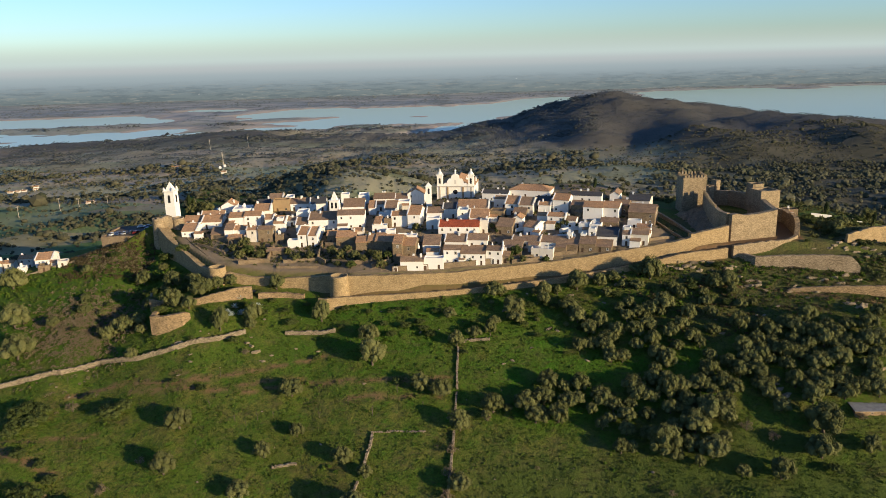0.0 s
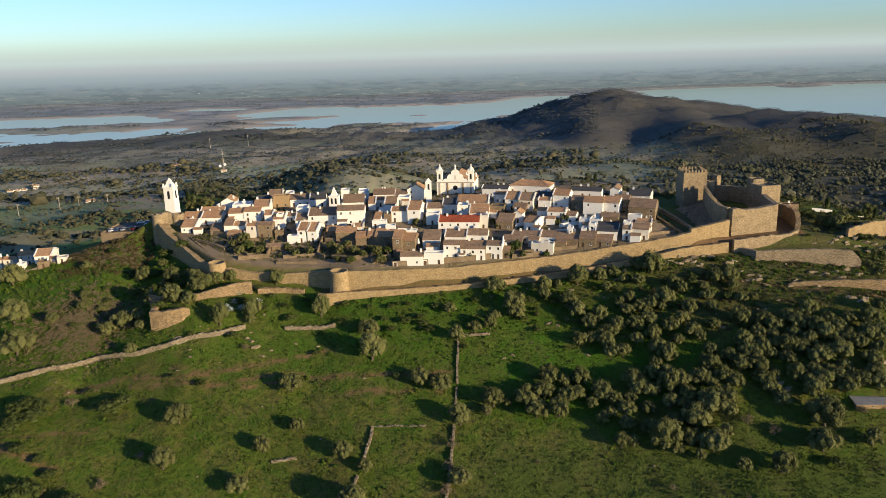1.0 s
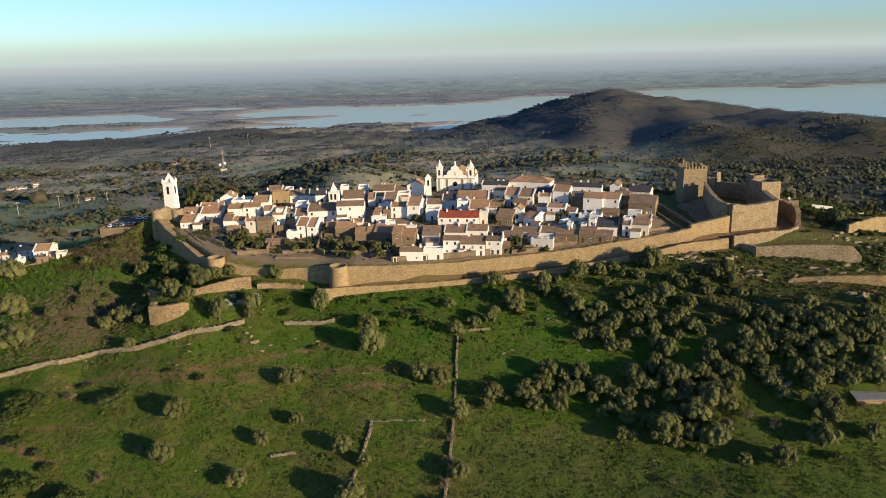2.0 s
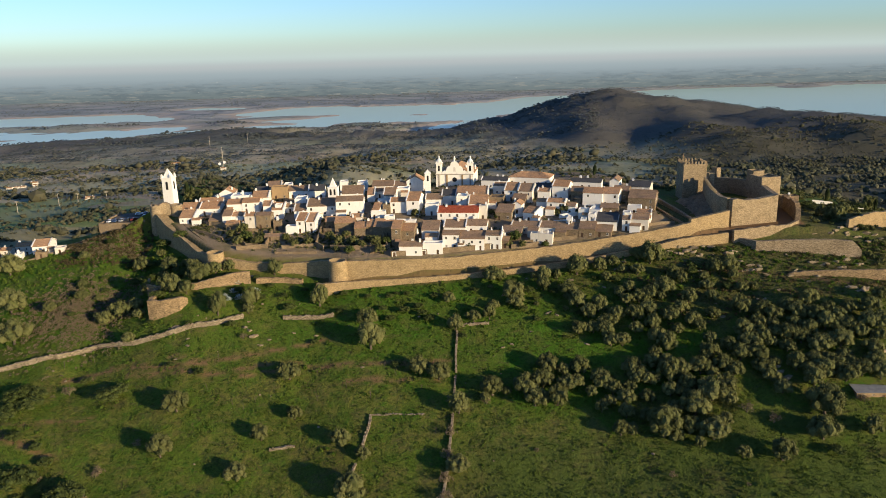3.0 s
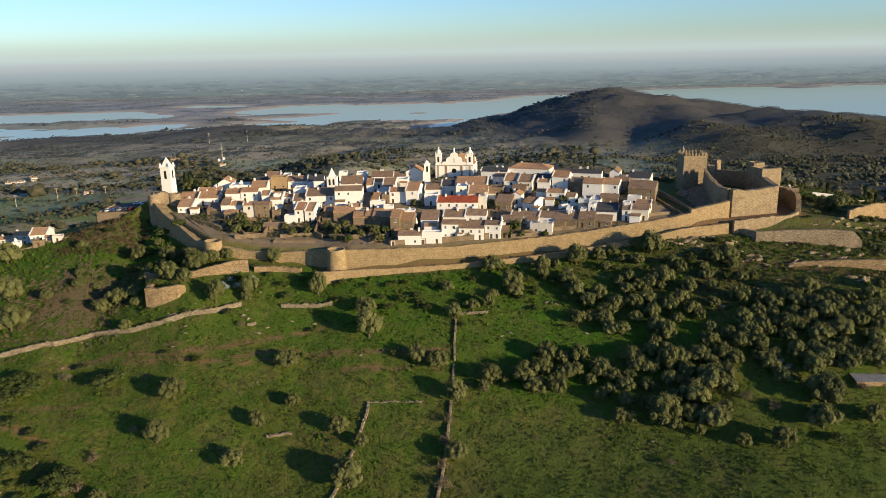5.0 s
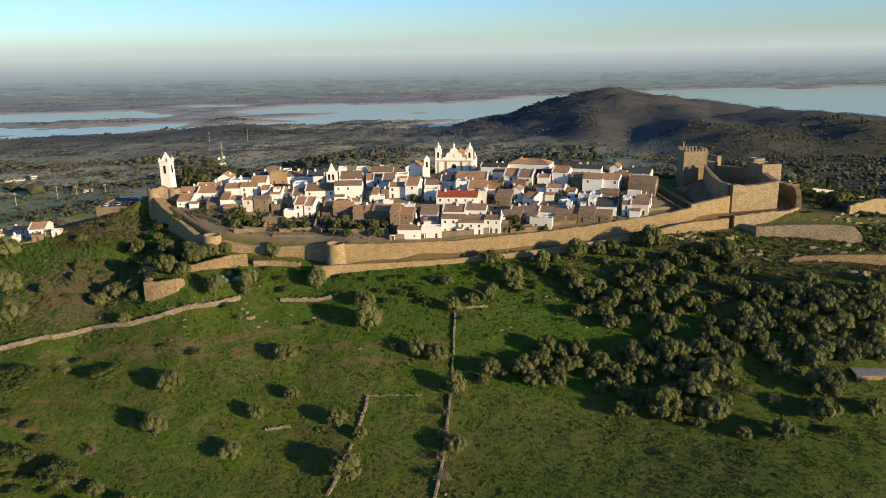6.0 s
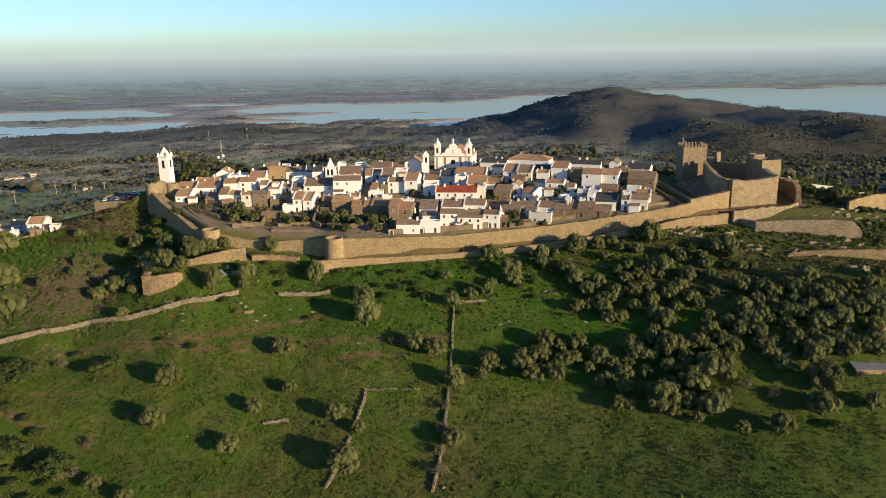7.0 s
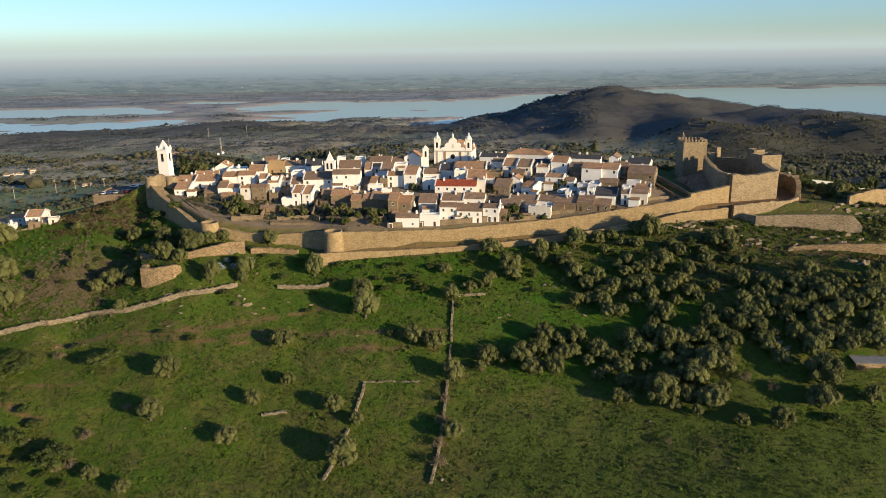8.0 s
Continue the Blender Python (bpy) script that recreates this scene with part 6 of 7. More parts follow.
olive_tree(171.3, 251.6, 8.2)
olive_tree(135.9, 245.9, 7.6)
olive_tree(125.1, 240.9, 6.0)
olive_tree(137.3, 225.9, 9.2)
olive_tree(157.0, 247.7, 6.9)
olive_tree(146.6, 230.7, 7.3)
olive_tree(146.9, 227.5, 7.6)
olive_tree(161.5, 234.9, 7.9)
olive_tree(150.0, 248.6, 7.5)
olive_tree(128.5, 254.6, 8.3)
olive_tree(144.2, 236.2, 8.1)
olive_tree(160.1, 240.2, 10.2)
olive_tree(131.9, 241.5, 9.6)
olive_tree(122.8, 243.7, 8.6)
olive_tree(139.6, 241.8, 9.2)
olive_tree(157.7, 229.1, 6.5)
olive_tree(155.3, 222.5, 8.9)
olive_tree(140.7, 230.2, 6.9)
olive_tree(133.4, 226.2, 9.7)
olive_tree(129.5, 248.1, 6.8)
olive_tree(149.4, 241.6, 7.8)
olive_tree(123.2, 232.6, 6.2)
olive_tree(59.6, 260.4, 7.3)
olive_tree(79.4, 276.1, 7.0)
olive_tree(90.8, 272.8, 8.2)
olive_tree(83.6, 277.2, 6.9)
olive_tree(69.0, 258.5, 7.2)
olive_tree(96.6, 272.6, 10.0)
olive_tree(112.5, 265.6, 7.8)
olive_tree(80.9, 257.3, 6.5)
olive_tree(113.2, 272.1, 6.6)
olive_tree(101.4, 232.4, 6.3)
olive_tree(87.6, 240.5, 8.0)
olive_tree(102.3, 221.0, 7.4)
olive_tree(72.4, 233.5, 6.1)
olive_tree(68.2, 216.0, 5.4)
olive_tree(84.8, 245.8, 6.7)
olive_tree(64.7, 216.3, 7.5)
olive_tree(98.4, 212.8, 6.8)
olive_tree(91.2, 229.2, 9.0)
olive_tree(54.4, 238.6, 7.2)
olive_tree(64.1, 229.0, 5.4)
olive_tree(50.1, 243.8, 6.4)
olive_tree(104.8, 277.2, 6.8)
olive_tree(119.9, 280.8, 8.5)
olive_tree(125.4, 280.3, 10.6)
olive_tree(-22.7, 275.3, 9.4)
bush(-16.7, 280.9, 5.2)
bush(-0.7, 276.9, 5.1)
olive_tree(10.2, 283.0, 6.2)
olive_tree(32.8, 292.2, 6.4)
olive_tree(37.3, 277.6, 9.3)
tall_tree(50.1, 284.7, 7.6)
olive_tree(47.4, 291.0, 5.1)
bush(-55.6, 286.4, 6.4)
olive_tree(-72.2, 284.8, 6.5)
bush(-67.9, 290.8, 5.2)
bush(-72.0, 304.2, 4.5)
bush(-77.6, 294.9, 5.3)
bush(-65.5, 298.9, 4.4)
bush(-59.2, 292.9, 4.8)
bush(-50.5, 296.5, 4.8)
bush(-78.0, 278.0, 5.5)
bush(-33.4, 291.6, 4.3)
bush(-11.4, 288.9, 3.8)
bush(38.1, 290.3, 4.3)
bush(21.3, 287.2, 4.6)
bare_shrub(-137.8, 220.4, 4.1)
bare_shrub(-130.3, 217.2, 4.6)
bush(-125.5, 213.4, 5.0)
bush(-128.1, 210.3, 5.5)
bare_shrub(-119.6, 210.6, 4.4)
bare_shrub(-115.7, 206.4, 5.3)
bare_shrub(-111.6, 207.1, 5.8)
olive_tree(-103.6, 202.5, 7.0)
bush(-119.4, 204.6, 4.8)
bush(-129.6, 205.7, 5.4)
bush(-110.7, 199.6, 4.7)
olive_tree(-91.8, 196.5, 5.9)
bush(-122.6, 200.0, 4.8)
bush(-134.8, 212.2, 4.6)
bare_shrub(-111.5, 218.3, 3.5)
agave(-81.2, 290.2, 3.7, 1)
agave(-79.6, 300.8, 4.1, 2)
agave(-71.0, 295.2, 5.1, 3)
agave(-77.1, 291.4, 4.8, 4)
agave(-84.2, 287.8, 3.7, 5)
agave(-80.2, 294.6, 4.4, 6)
agave(-74.7, 292.5, 4.1, 7)
agave(-83.0, 291.9, 3.4, 8)

# thicket of shrubs and young trees on the shaded western slope
thicket = random.Random(404)
for _ in range(64):
    tx, ty = thicket.uniform(-162, -78), thicket.uniform(279, 350)
    td = float(np.interp(tx, WX, WY)) - ty
    if 6 < td < 62 and not (-104 < tx < -72 and 284 < ty < 303):
        (bush if thicket.random() < 0.65 else olive_tree)(round(tx, 1), round(ty, 1), round(thicket.uniform(3.2, 7.0), 1))

# scrub and small olives crowding the foot of the rampart
for _ in range(58):
    tx, ty = thicket.uniform(14, 132), thicket.uniform(268, 293)
    if ty > 276 or tx > 55:
        (bush if thicket.random() < 0.5 else olive_tree)(round(tx, 1), round(ty, 1), round(thicket.uniform(2.8, 6.6), 1))

# low bushes on the shoulder outside the castle
for _ in range(46):
    tx, ty = thicket.uniform(150, 206), thicket.uniform(288, 322)
    if ty < 318 - 0.9 * max(0, 182 - tx) and not (ty < 293 and tx < 183):
        bush(round(tx, 1), round(ty, 1), round(thicket.uniform(1.6, 4.2), 1))

# ---- scattered growth and stones ----
FIELD_R = np.random.RandomState(77)


def clumps(name, xs, ys, sizes, material, label, category, cards, flat=0.7, leaf=0.5, core=0.6, coarse=False):
    """Many small leafy clumps as one body of growth."""
    r = np.random.RandomState(len(name) + cards)
    ico = bmesh.new()
    bmesh.ops.create_icosphere(ico, subdivisions=1, radius=1)
    iv = np.array([v.co for v in ico.verts])
    jf = np.array([[v.index for v in f.verts] for f in ico.faces])
    ico.free()
    if coarse:
        iv = np.array([(1, 0, 0), (0.3, 0.95, 0.1), (-0.8, 0.6, 0), (-0.8, -0.6, 0.1), (0.3, -0.95, 0), (0.1, 0, 1.0)])
        jf = np.array([[i, (i + 1) % 5, 5] for i in range(5)])
        if coarse == 2:
            iv = np.array([(0.7, 0, -0.1), (0, 0.75, -0.1), (-0.7, 0, -0.1), (0, -0.7, -0.1), (0.7, 0.7, 0.45), (-0.7, 0.7, 0.5), (-0.7, -0.7, 0.45), (0.7, -0.7, 0.5), (0.1, 0.05, 1.0)])
            jf = np.array([[0, 4, 7], [1, 5, 4], [2, 6, 5], [3, 7, 6], [0, 1, 4], [1, 2, 5], [2, 3, 6], [3, 0, 7], [4, 5, 8], [5, 6, 8], [6, 7, 8], [7, 4, 8]])
    n = len(xs)
    zs = land(xs, ys)
    V, F = [], []
    off = 0
    if core > 0:
        v = iv[None] * r.uniform(0.65, 1.25, (n, len(iv), 1)) * (sizes * core * 0.5)[:, None, None]
        v[:, :, 2] *= flat
        v += np.stack([xs, ys, zs + sizes * core * 0.5 * flat * 0.7], -1)[:, None]
        V.append(v.reshape(-1, 3))
        F += (jf[None] + (np.arange(n) * len(iv))[:, None, None]).reshape(-1, 3).tolist()
        off = n * len(iv)
    if cards:
        d = r.normal(size=(n, cards, 3))
        d /= np.linalg.norm(d, axis=2, keepdims=True)
        d[:, :, 2] = np.abs(d[:, :, 2])
        p = d * r.uniform(0.3, 0.55, (n, cards, 1)) * sizes[:, None, None]
        p[:, :, 2] *= flat * 1.3
        p += np.stack([xs, ys, zs], -1)[:, None]
        u = np.cross(d, r.normal(size=(n, cards, 3)))
        u /= np.linalg.norm(u, axis=2, keepdims=True) + 1e-6
        w = d + r.normal(size=(n, cards, 3)) * 0.5
        w /= np.linalg.norm(w, axis=2, keepdims=True)
        s = (leaf * np.minimum(sizes, 1.6))[:, None, None] * r.uniform(0.5, 1.2, (n, cards, 1))
        q = np.stack([p - u * s * 0.4, p + u * s * 0.4, p + w * s], 2)
        V.append(q.reshape(-1, 3))
        F += (np.arange(n * cards * 3).reshape(-1, 3) + off).tolist()
    me = bpy.data.meshes.new(name)
    me.from_pydata(np.concatenate(V).tolist(), [], F)
    me.materials.append(material)
    if coarse:
        me.polygons.foreach_set("use_smooth", [True] * len(me.polygons))
    return tagged(new(name, me), label, category, kind="stuff")


# far scrub on the back slopes, the plain and the hills
N_FAR = 460000
x = FIELD_R.uniform(-2300, 2300, N_FAR)
y = 405 + 2700 * FIELD_R.uniform(0, 1, N_FAR) ** 1.35
groves = sstep(0.0, 0.45, wave(x, y, 330, 21) + 0.5 * wave(x, y * 1.6, 120, 22) - 0.12)
hedges = 1 - sstep(0.02, 0.07, np.abs(wave(x * 0.8, y * 1.5, 620, 23)))
knots = sstep(0.1, 0.5, wave(x, y, 60, 24))
dens = 0.10 + (0.75 * groves + 0.6 * hedges) * (0.4 + 0.6 * knots) + 0.85 * sstep(-112, -70, land(x, y)) * sstep(1200, 1350, y) 
dens = dens + (0.5 * sstep(0.25, 0.4, x / y) * (1 - sstep(1100, 1700, y)) + 0.3 * sstep(0.25, 0.4, x / y)) * (0.35 + 0.65 * knots)
dens = dens + 0.9 * (1 - sstep(0, 70, np.minimum(seg(x, y, -200, 760, -185, 1000, 34), seg(x, y, -290, 930, -185, 975, 46))))
open_land = (1 - sstep(950, 1250, y)) * (1 - sstep(-150, -60, x))
hedge_row = 1 - sstep(0.015, 0.05, np.abs(wave(x * 0.7, y * 1.3, 420, 25)))
open_land = open_land * sstep(60, 110, np.hypot((x + 180) * 0.8, y - 970))
belts = sstep(0.12, 0.5, wave(x * 0.4, y * 1.15, 300, 123) + 0.4 * wave(x, y, 70, 124))
dens = dens * (1 - 0.8 * open_land) + 0.9 * open_land * hedge_row + 0.55 * belts * (x < 0.25 * y)
ok = (np.abs(x) < 0.72 * y + 60) & (FIELD_R.uniform(0, 1, N_FAR) < dens) & (land(x, y) > LAKE_Z + 7)
ok &= ~((y < 415) | ((y < 440) & (np.abs(x) < 120)))
x, y, belts = x[ok][:78000], y[ok][:78000], belts[ok][:78000]
size = 3.1 * np.exp(0.42 * FIELD_R.normal(size=len(x))) * (1 + y / 4500) * np.where(x < 0.25 * y, 1 + 0.6 * belts, 0.75)
near, heath = y < np.where(x < 0.16 * y, 1250, 1150), y > 1650
clumps("plain_trees", x[near & (x < 0.16 * y)], y[near & (x < 0.16 * y)], size[near & (x < 0.16 * y)], M_SCRUB, "dark oaks and olives in rows on the near plain", "scrub", 10, 0.8, 0.5, 0.85)
clumps("far_trees", x[~near & ~heath], y[~near & ~heath], size[~near & ~heath], M_SCRUB, "dark scattered oaks and scrub over the far plain", "scrub", 0, 0.72, 0.5, 1.0, 2)
# trees beyond 1650 m wear the haze-paled leaf colour
clumps("heath", x[heath], y[heath], 0.72 * size[heath], M_HAZY_SCRUB, "scrub and oaks towards the lake, coloured pale as through haze", "scrub", 0, 0.62, 0.5, 1.0, True)

# groves and tree lines along the lake's far banks
N_BANK = 90000
x, y = FIELD_R.uniform(-3400, 3400, N_BANK), FIELD_R.uniform(2400, 4930, N_BANK)
dens = sstep(0.05, 0.5, wave(x * 0.5, y * 1.2, 420, 121) + 0.5 * wave(x * 0.6, y * 1.5, 150, 122)) * 0.5 + 0.25 * (1 - sstep(20, 120, np.abs(shore_distance(x, y) - 120)))
ok = (np.abs(x) < 0.66 * y + 60) & (FIELD_R.uniform(0, 1, N_BANK) < dens) & (land(x, y) > LAKE_Z + 6)
x, y = x[ok][:16000], y[ok][:16000]
clumps("bank_groves", x, y, 5.0 * np.exp(0.4 * FIELD_R.normal(size=len(x))) * (y / 3200), M_HAZY_BANK, "grey-green groves along the far banks of the lake", "scrub", 0, 0.5, 0.5, 1.0, True)

# the wooded back slope east of the castle
N_WOOD = 60000
x, y = FIELD_R.uniform(60, 950, N_WOOD), 395 + 900 * FIELD_R.uniform(0, 1, N_WOOD) ** 1.05
glade = sstep(0.15, 0.6, wave(x, y * 1.4, 260, 27))
ok = (x < 0.72 * y + 60) & (x > 0.16 * y) & (FIELD_R.uniform(0, 1, N_WOOD) < (0.15 + 0.85 * sstep(0.27, 0.42, x / y)) * (0.30 + 0.55 * sstep(-0.2, 0.5, wave(x, y, 48, 28))) * (1 - 0.93 * glade)) & ((x > 195) | (y > 440))
x, y = x[ok][:8600], y[ok][:8600]
clumps("wood", x, y, 4.3 * np.exp(0.42 * FIELD_R.normal(size=len(x))) + 0.8, M_WOOD, "dense dusky olive and oak wood on the back slope", "wood", 20, 0.85, 0.6, 0.75)

# rough weeds and low shrubs on the near slope
x, y = FIELD_R.uniform(-235, 235, 30000), FIELD_R.uniform(172, 352, 30000)
d = np.interp(x, WX, WY) - y
dens = 0.01 + 0.55 * sstep(0.22, 0.6, wave(x, y, 46, 31)) * (0.6 + 0.6 * wave(x, y, 11, 33)) + 0.30 * (1 - sstep(10, 48, d)) + 0.6 * (1 - sstep(-130, -95, x)) * sstep(262, 285, y) + 0.12 * sstep(60, 110, x) * sstep(232, 256, y)
ok = (d > 5.5) & (FIELD_R.uniform(0, 1, 30000) < dens * (0.35 + 0.65 * sstep(232, 262, y)))
x, y = x[ok][:9000], y[ok][:9000]
clumps("weeds", x, y, FIELD_R.uniform(0.5, 1.5, len(x)) ** 1.5, M_WEED, "leafy green weeds and low bushes over the slope", "undergrowth", 22, 0.7, 0.42, 0.7)

# leafless brush on the western slope
x, y = FIELD_R.normal(-147, 14, 1500), FIELD_R.normal(300, 12, 1500)
d = np.interp(x, WX, WY) - y
ok = (d > 10) & (x < -122)
x, y = np.append(x[ok], FIELD_R.normal(-150, 9, 260)), np.append(y[ok], FIELD_R.normal(347, 4, 260))
ok = np.ones(len(x), bool)
clumps("dry_brush", x[ok], y[ok], FIELD_R.uniform(1.0, 2.4, ok.sum()), M_TWIG, "thicket of leafless greyish-brown brush", "brush", 60, 0.7, 0.24, 0.0)

# grass tussocks
x, y = FIELD_R.uniform(-210, 210, 90000), FIELD_R.uniform(172, 300, 90000)
d = np.interp(x, WX, WY) - y
ok = (d > 5.5) & (np.abs(x) < 0.66 * y + 12) & (FIELD_R.uniform(0, 1, 90000) < 0.55 + 0.5 * wave(x, y, 18, 41))
x, y = x[ok][:36000], y[ok][:36000]
clumps("grass", x, y, FIELD_R.uniform(0.35, 1.0, len(x)), M_GRASS, "tufts of fresh green winter grass", "grass", 6, 0.55, 0.6, 0.0)

# loose stones and outcrops
x, y = FIELD_R.uniform(-190, 200, 5000), FIELD_R.uniform(185, 300, 5000)
d = np.interp(x, WX, WY) - y
dens = 0.0 + 0.10 * wave(x, y, 40, 51) + 0.07 * (1 - sstep(8, 40, d)) + 0.10 * sstep(80, 140, x) * sstep(240, 270, y)
ok = (d > 6) & (FIELD_R.uniform(0, 1, 5000) < dens)
x, y = x[ok], y[ok]
clumps("stones", x, y, 0.25 + 1.3 * FIELD_R.uniform(0, 1, len(x)) ** 3, M_ROCK, "pale loose stones strewn over the slope", "stones", 0, 0.6, 0.5, 1.0)

# gardens and rough ground inside the walls
x, y = FIELD_R.uniform(-112, 116, 9000), FIELD_R.uniform(305, 400, 9000)
d = y - np.interp(x, WX, WY)
dens = 0.16 + 0.4 * wave(x, y, 30, 71) + 0.75 * (1 - sstep(14, 30, d)) * sstep(8, 12, d) * (1 - sstep(-25, -8, x))
ok = (d > 5) & (FIELD_R.uniform(0, 1, 9000) < dens)
clumps("garden_growth", x[ok], y[ok], FIELD_R.uniform(0.6, 2.1, ok.sum()), M_GARDEN, "weeds and low shrubs of the village gardens", "undergrowth", 22, 0.7, 0.4, 0.7)

# dusty brown scrub below the car park
x, y = FIELD_R.uniform(-176, -132, 900), FIELD_R.uniform(333, 362, 900)
ok = (FIELD_R.uniform(0, 1, 900) < 0.5 + 0.4 * wave(x, y, 14, 141)) & ((y < 360) | (x < -163))
clumps("road_scrub", x[ok], y[ok], FIELD_R.uniform(0.8, 2.4, ok.sum()), M_BROWNSCRUB, "dusty brown scrub on the bank below the car park", "scrub", 32, 0.75, 0.4, 0.6)

# scrub on the back slope behind the roofs
x, y = FIELD_R.uniform(-175, 150, 4200), FIELD_R.uniform(392, 520, 4200)
ok = (y > 396 + 14 * wave(x, y, 60, 131)) & (FIELD_R.uniform(0, 1, 4200) < 0.55 + 0.4 * wave(x, y, 50, 132))
clumps("slope_scrub", x[ok], y[ok], FIELD_R.uniform(1.2, 4.4, ok.sum()), M_SCRUB, "dark evergreen scrub on the steep back slope", "scrub", 26, 0.85, 0.5, 0.75)

# scrub on the shoulder behind the castle
x, y = FIELD_R.uniform(118, 330, 9000), FIELD_R.uniform(262, 430, 9000)
d = np.interp(x, WX, WY) - y
ok = ((d < -8) | (x > 185)) & ~((x < 176) & (y > 300) & (y < 385)) & (FIELD_R.uniform(0, 1, 9000) < 0.32 + 0.4 * wave(x, y, 40, 81))
x, y = x[ok][:1700], y[ok][:1700]
clumps("hill_scrub", x, y, FIELD_R.uniform(0.8, 3.4, len(x)), M_OLIVE, "grey-green scrub and young olives behind the castle", "scrub", 40, 0.85, 0.5, 0.7)

# low brown scrub on the eastern slope
x, y = FIELD_R.uniform(84, 235, 4000), FIELD_R.uniform(255, 300, 4000)
d = np.interp(x, WX, WY) - y
ok = (d > 7) & (FIELD_R.uniform(0, 1, 4000) < 0.22 + 0.4 * wave(x, y, 26, 101))
x, y = x[ok][:900], y[ok][:900]
clumps("brown_scrub", x, y, FIELD_R.uniform(0.6, 1.8, len(x)), M_BROWNSCRUB, "low brownish scrub among rocks below the castle", "scrub", 30, 0.7, 0.32, 0.7)

# ---- small things ----


def park_z(x, y):
    """Height of the car park's gravel."""
    return 16.3 + 0.10 * (y - 362) + 0.04 * (x + 152)


def car(x, y, rot, paint, say):
    ob = placed("car", x, y, park_z(x, y), rot, f"{say} hatchback car parked on the gravel by the gate", "car", "parked cars")
    bm = bmesh.new()
    v = box(bm, -2.1, 2.1, -0.86, 0.86, 0.3, 0.92)
    for q in v:
        if q.co.z > 0.6:
            q.co.y *= 0.94
            q.co.x *= 0.97
    bmesh.ops.bevel(bm, geom=bm.edges[:], offset=0.09, segments=2, affect="EDGES")
    part("body", bm, paint, ob)
    bm = bmesh.new()
    v = box(bm, -1.75, 0.85, -0.78, 0.78, 0.9, 1.36)
    for q in v:
        if q.co.z > 1.2:
            q.co.y *= 0.82
            q.co.x = q.co.x * 0.72 - 0.15
    part("windows", bm, M_PANE, ob, "dark glass cabin")
    bm = bmesh.new()
    box(bm, -1.36, 0.42, -0.62, 0.62, 1.355, 1.42, 0.04)
    part("roof", bm, paint, ob)
    for sx in (-1.3, 1.3):
        for sy in (-0.8, 0.8):
            bm = bmesh.new()
            bmesh.ops.create_cone(bm, cap_ends=True, segments=14, radius1=0.32, radius2=0.32, depth=0.2, matrix=Matrix.Translation((sx, sy, 0.32)) @ Matrix.Rotation(math.pi / 2, 4, "X"))
            part("wheel", bm, M_SLATE, ob)


M_CAR = [plain_material("car_paint_" + n, c, tuple(v * 0.9 for v in c), 2.0, 0.3, 0.0, 0.5) for n, c in (("white", (0.7, 0.7, 0.7)), ("blue", (0.05, 0.09, 0.2)), ("silver", (0.35, 0.36, 0.38)), ("dark", (0.04, 0.04, 0.045)), ("red", (0.3, 0.03, 0.02)))]
for i, (cx, cy, cr) in enumerate(((-158.2, 366.2, 72), (-155.3, 366.6, 75), (-152.2, 366.4, 70), (-149.2, 366.9, 74), (-146.3, 366.6, 72), (-146.8, 375.6, 20), (-142.8, 375.2, 24), (-141.6, 371.2, 30))):
    car(cx, cy, cr, M_CAR[i % 5], ("white", "dark blue", "silver", "black", "red")[i % 5])
bm = bmesh.new()
lot = []
for j in range(9):
    for i in range(9):
        x, y = -161.5 + 24 * i / 8, 362.6 + 17 * j / 8
        lot.append(bm.verts.new((x, y, park_z(x, y))))
for j in range(8):
    for i in range(8):
        a = j * 9 + i
        bm.faces.new((lot[a], lot[a + 1], lot[a + 10], lot[a + 9]))
rim = [lot[i] for i in range(9)] + [lot[9 * j + 8] for j in range(1, 9)] + [lot[72 + i] for i in range(7, -1, -1)] + [lot[9 * j] for j in range(7, 0, -1)]
low = [bm.verts.new((v.co.x, v.co.y, v.co.z - 14)) for v in rim]
for k in range(len(rim)):
    m = (k + 1) % len(rim)
    bm.faces.new((rim[m], rim[k], low[k], low[m]))
tagged(part("pavement_car_park", bm, M_COBBLE), "dark gravel car park held up beside the gate", "car park", kind="structure")
rampart("parking_wall", [(-158, 380, 18.6), (-161, 371, 17.4), (-162, 362.2, 16.8), (-156, 361.9, 16.9), (-150, 361.6, 17), (-143, 361.4, 17.4), (-138.5, 361, 18.2)], 1.0, M_SCHIST, "brown stone retaining wall below the car park", jag=0.2)
rampart("hamlet_wall", on_land([(-206, 343), (-196, 343.6), (-186, 345), (-180, 347), (-172, 349)], 0.9), 0.6, M_DRY, "low stone wall below the white cottages", jag=0.2)
rampart("road_wall", on_land([(-190, 362), (-180, 364), (-170, 364.5)], 0.9), 0.6, M_DRY, "low stone parapet beside the road bend", jag=0.15)


def parasol(x, y, z, h):
    ob = placed("parasol", x, y, z, 0, "tall closed white parasol on a terrace", "parasol", "closed parasols")
    bm = bmesh.new()
    lathe(bm, [(0.06, -1.5), (0.06, 0.4)], 6)
    part("pole", bm, M_STONE_TRIM, ob)
    bm = bmesh.new()
    lathe(bm, [(0.5, 0.3), (0.62, 0.9), (0.5, 1.8), (0.25, h - 0.5), (0.05, h)], 10)
    part("canopy", bm, M_WHITE, ob)


parasol(30.9, 308.6, 17.6, 3.6)
parasol(36, 311.6, 17.2, 3.8)
parasol(-1.8, 318, 16.4, 3.2)

# cypresses
CYP = crown_mesh("crown", 301, M_CYPRESS, 12, 200, 0.05, 1.0, 0.12, 3.0, 0.9)


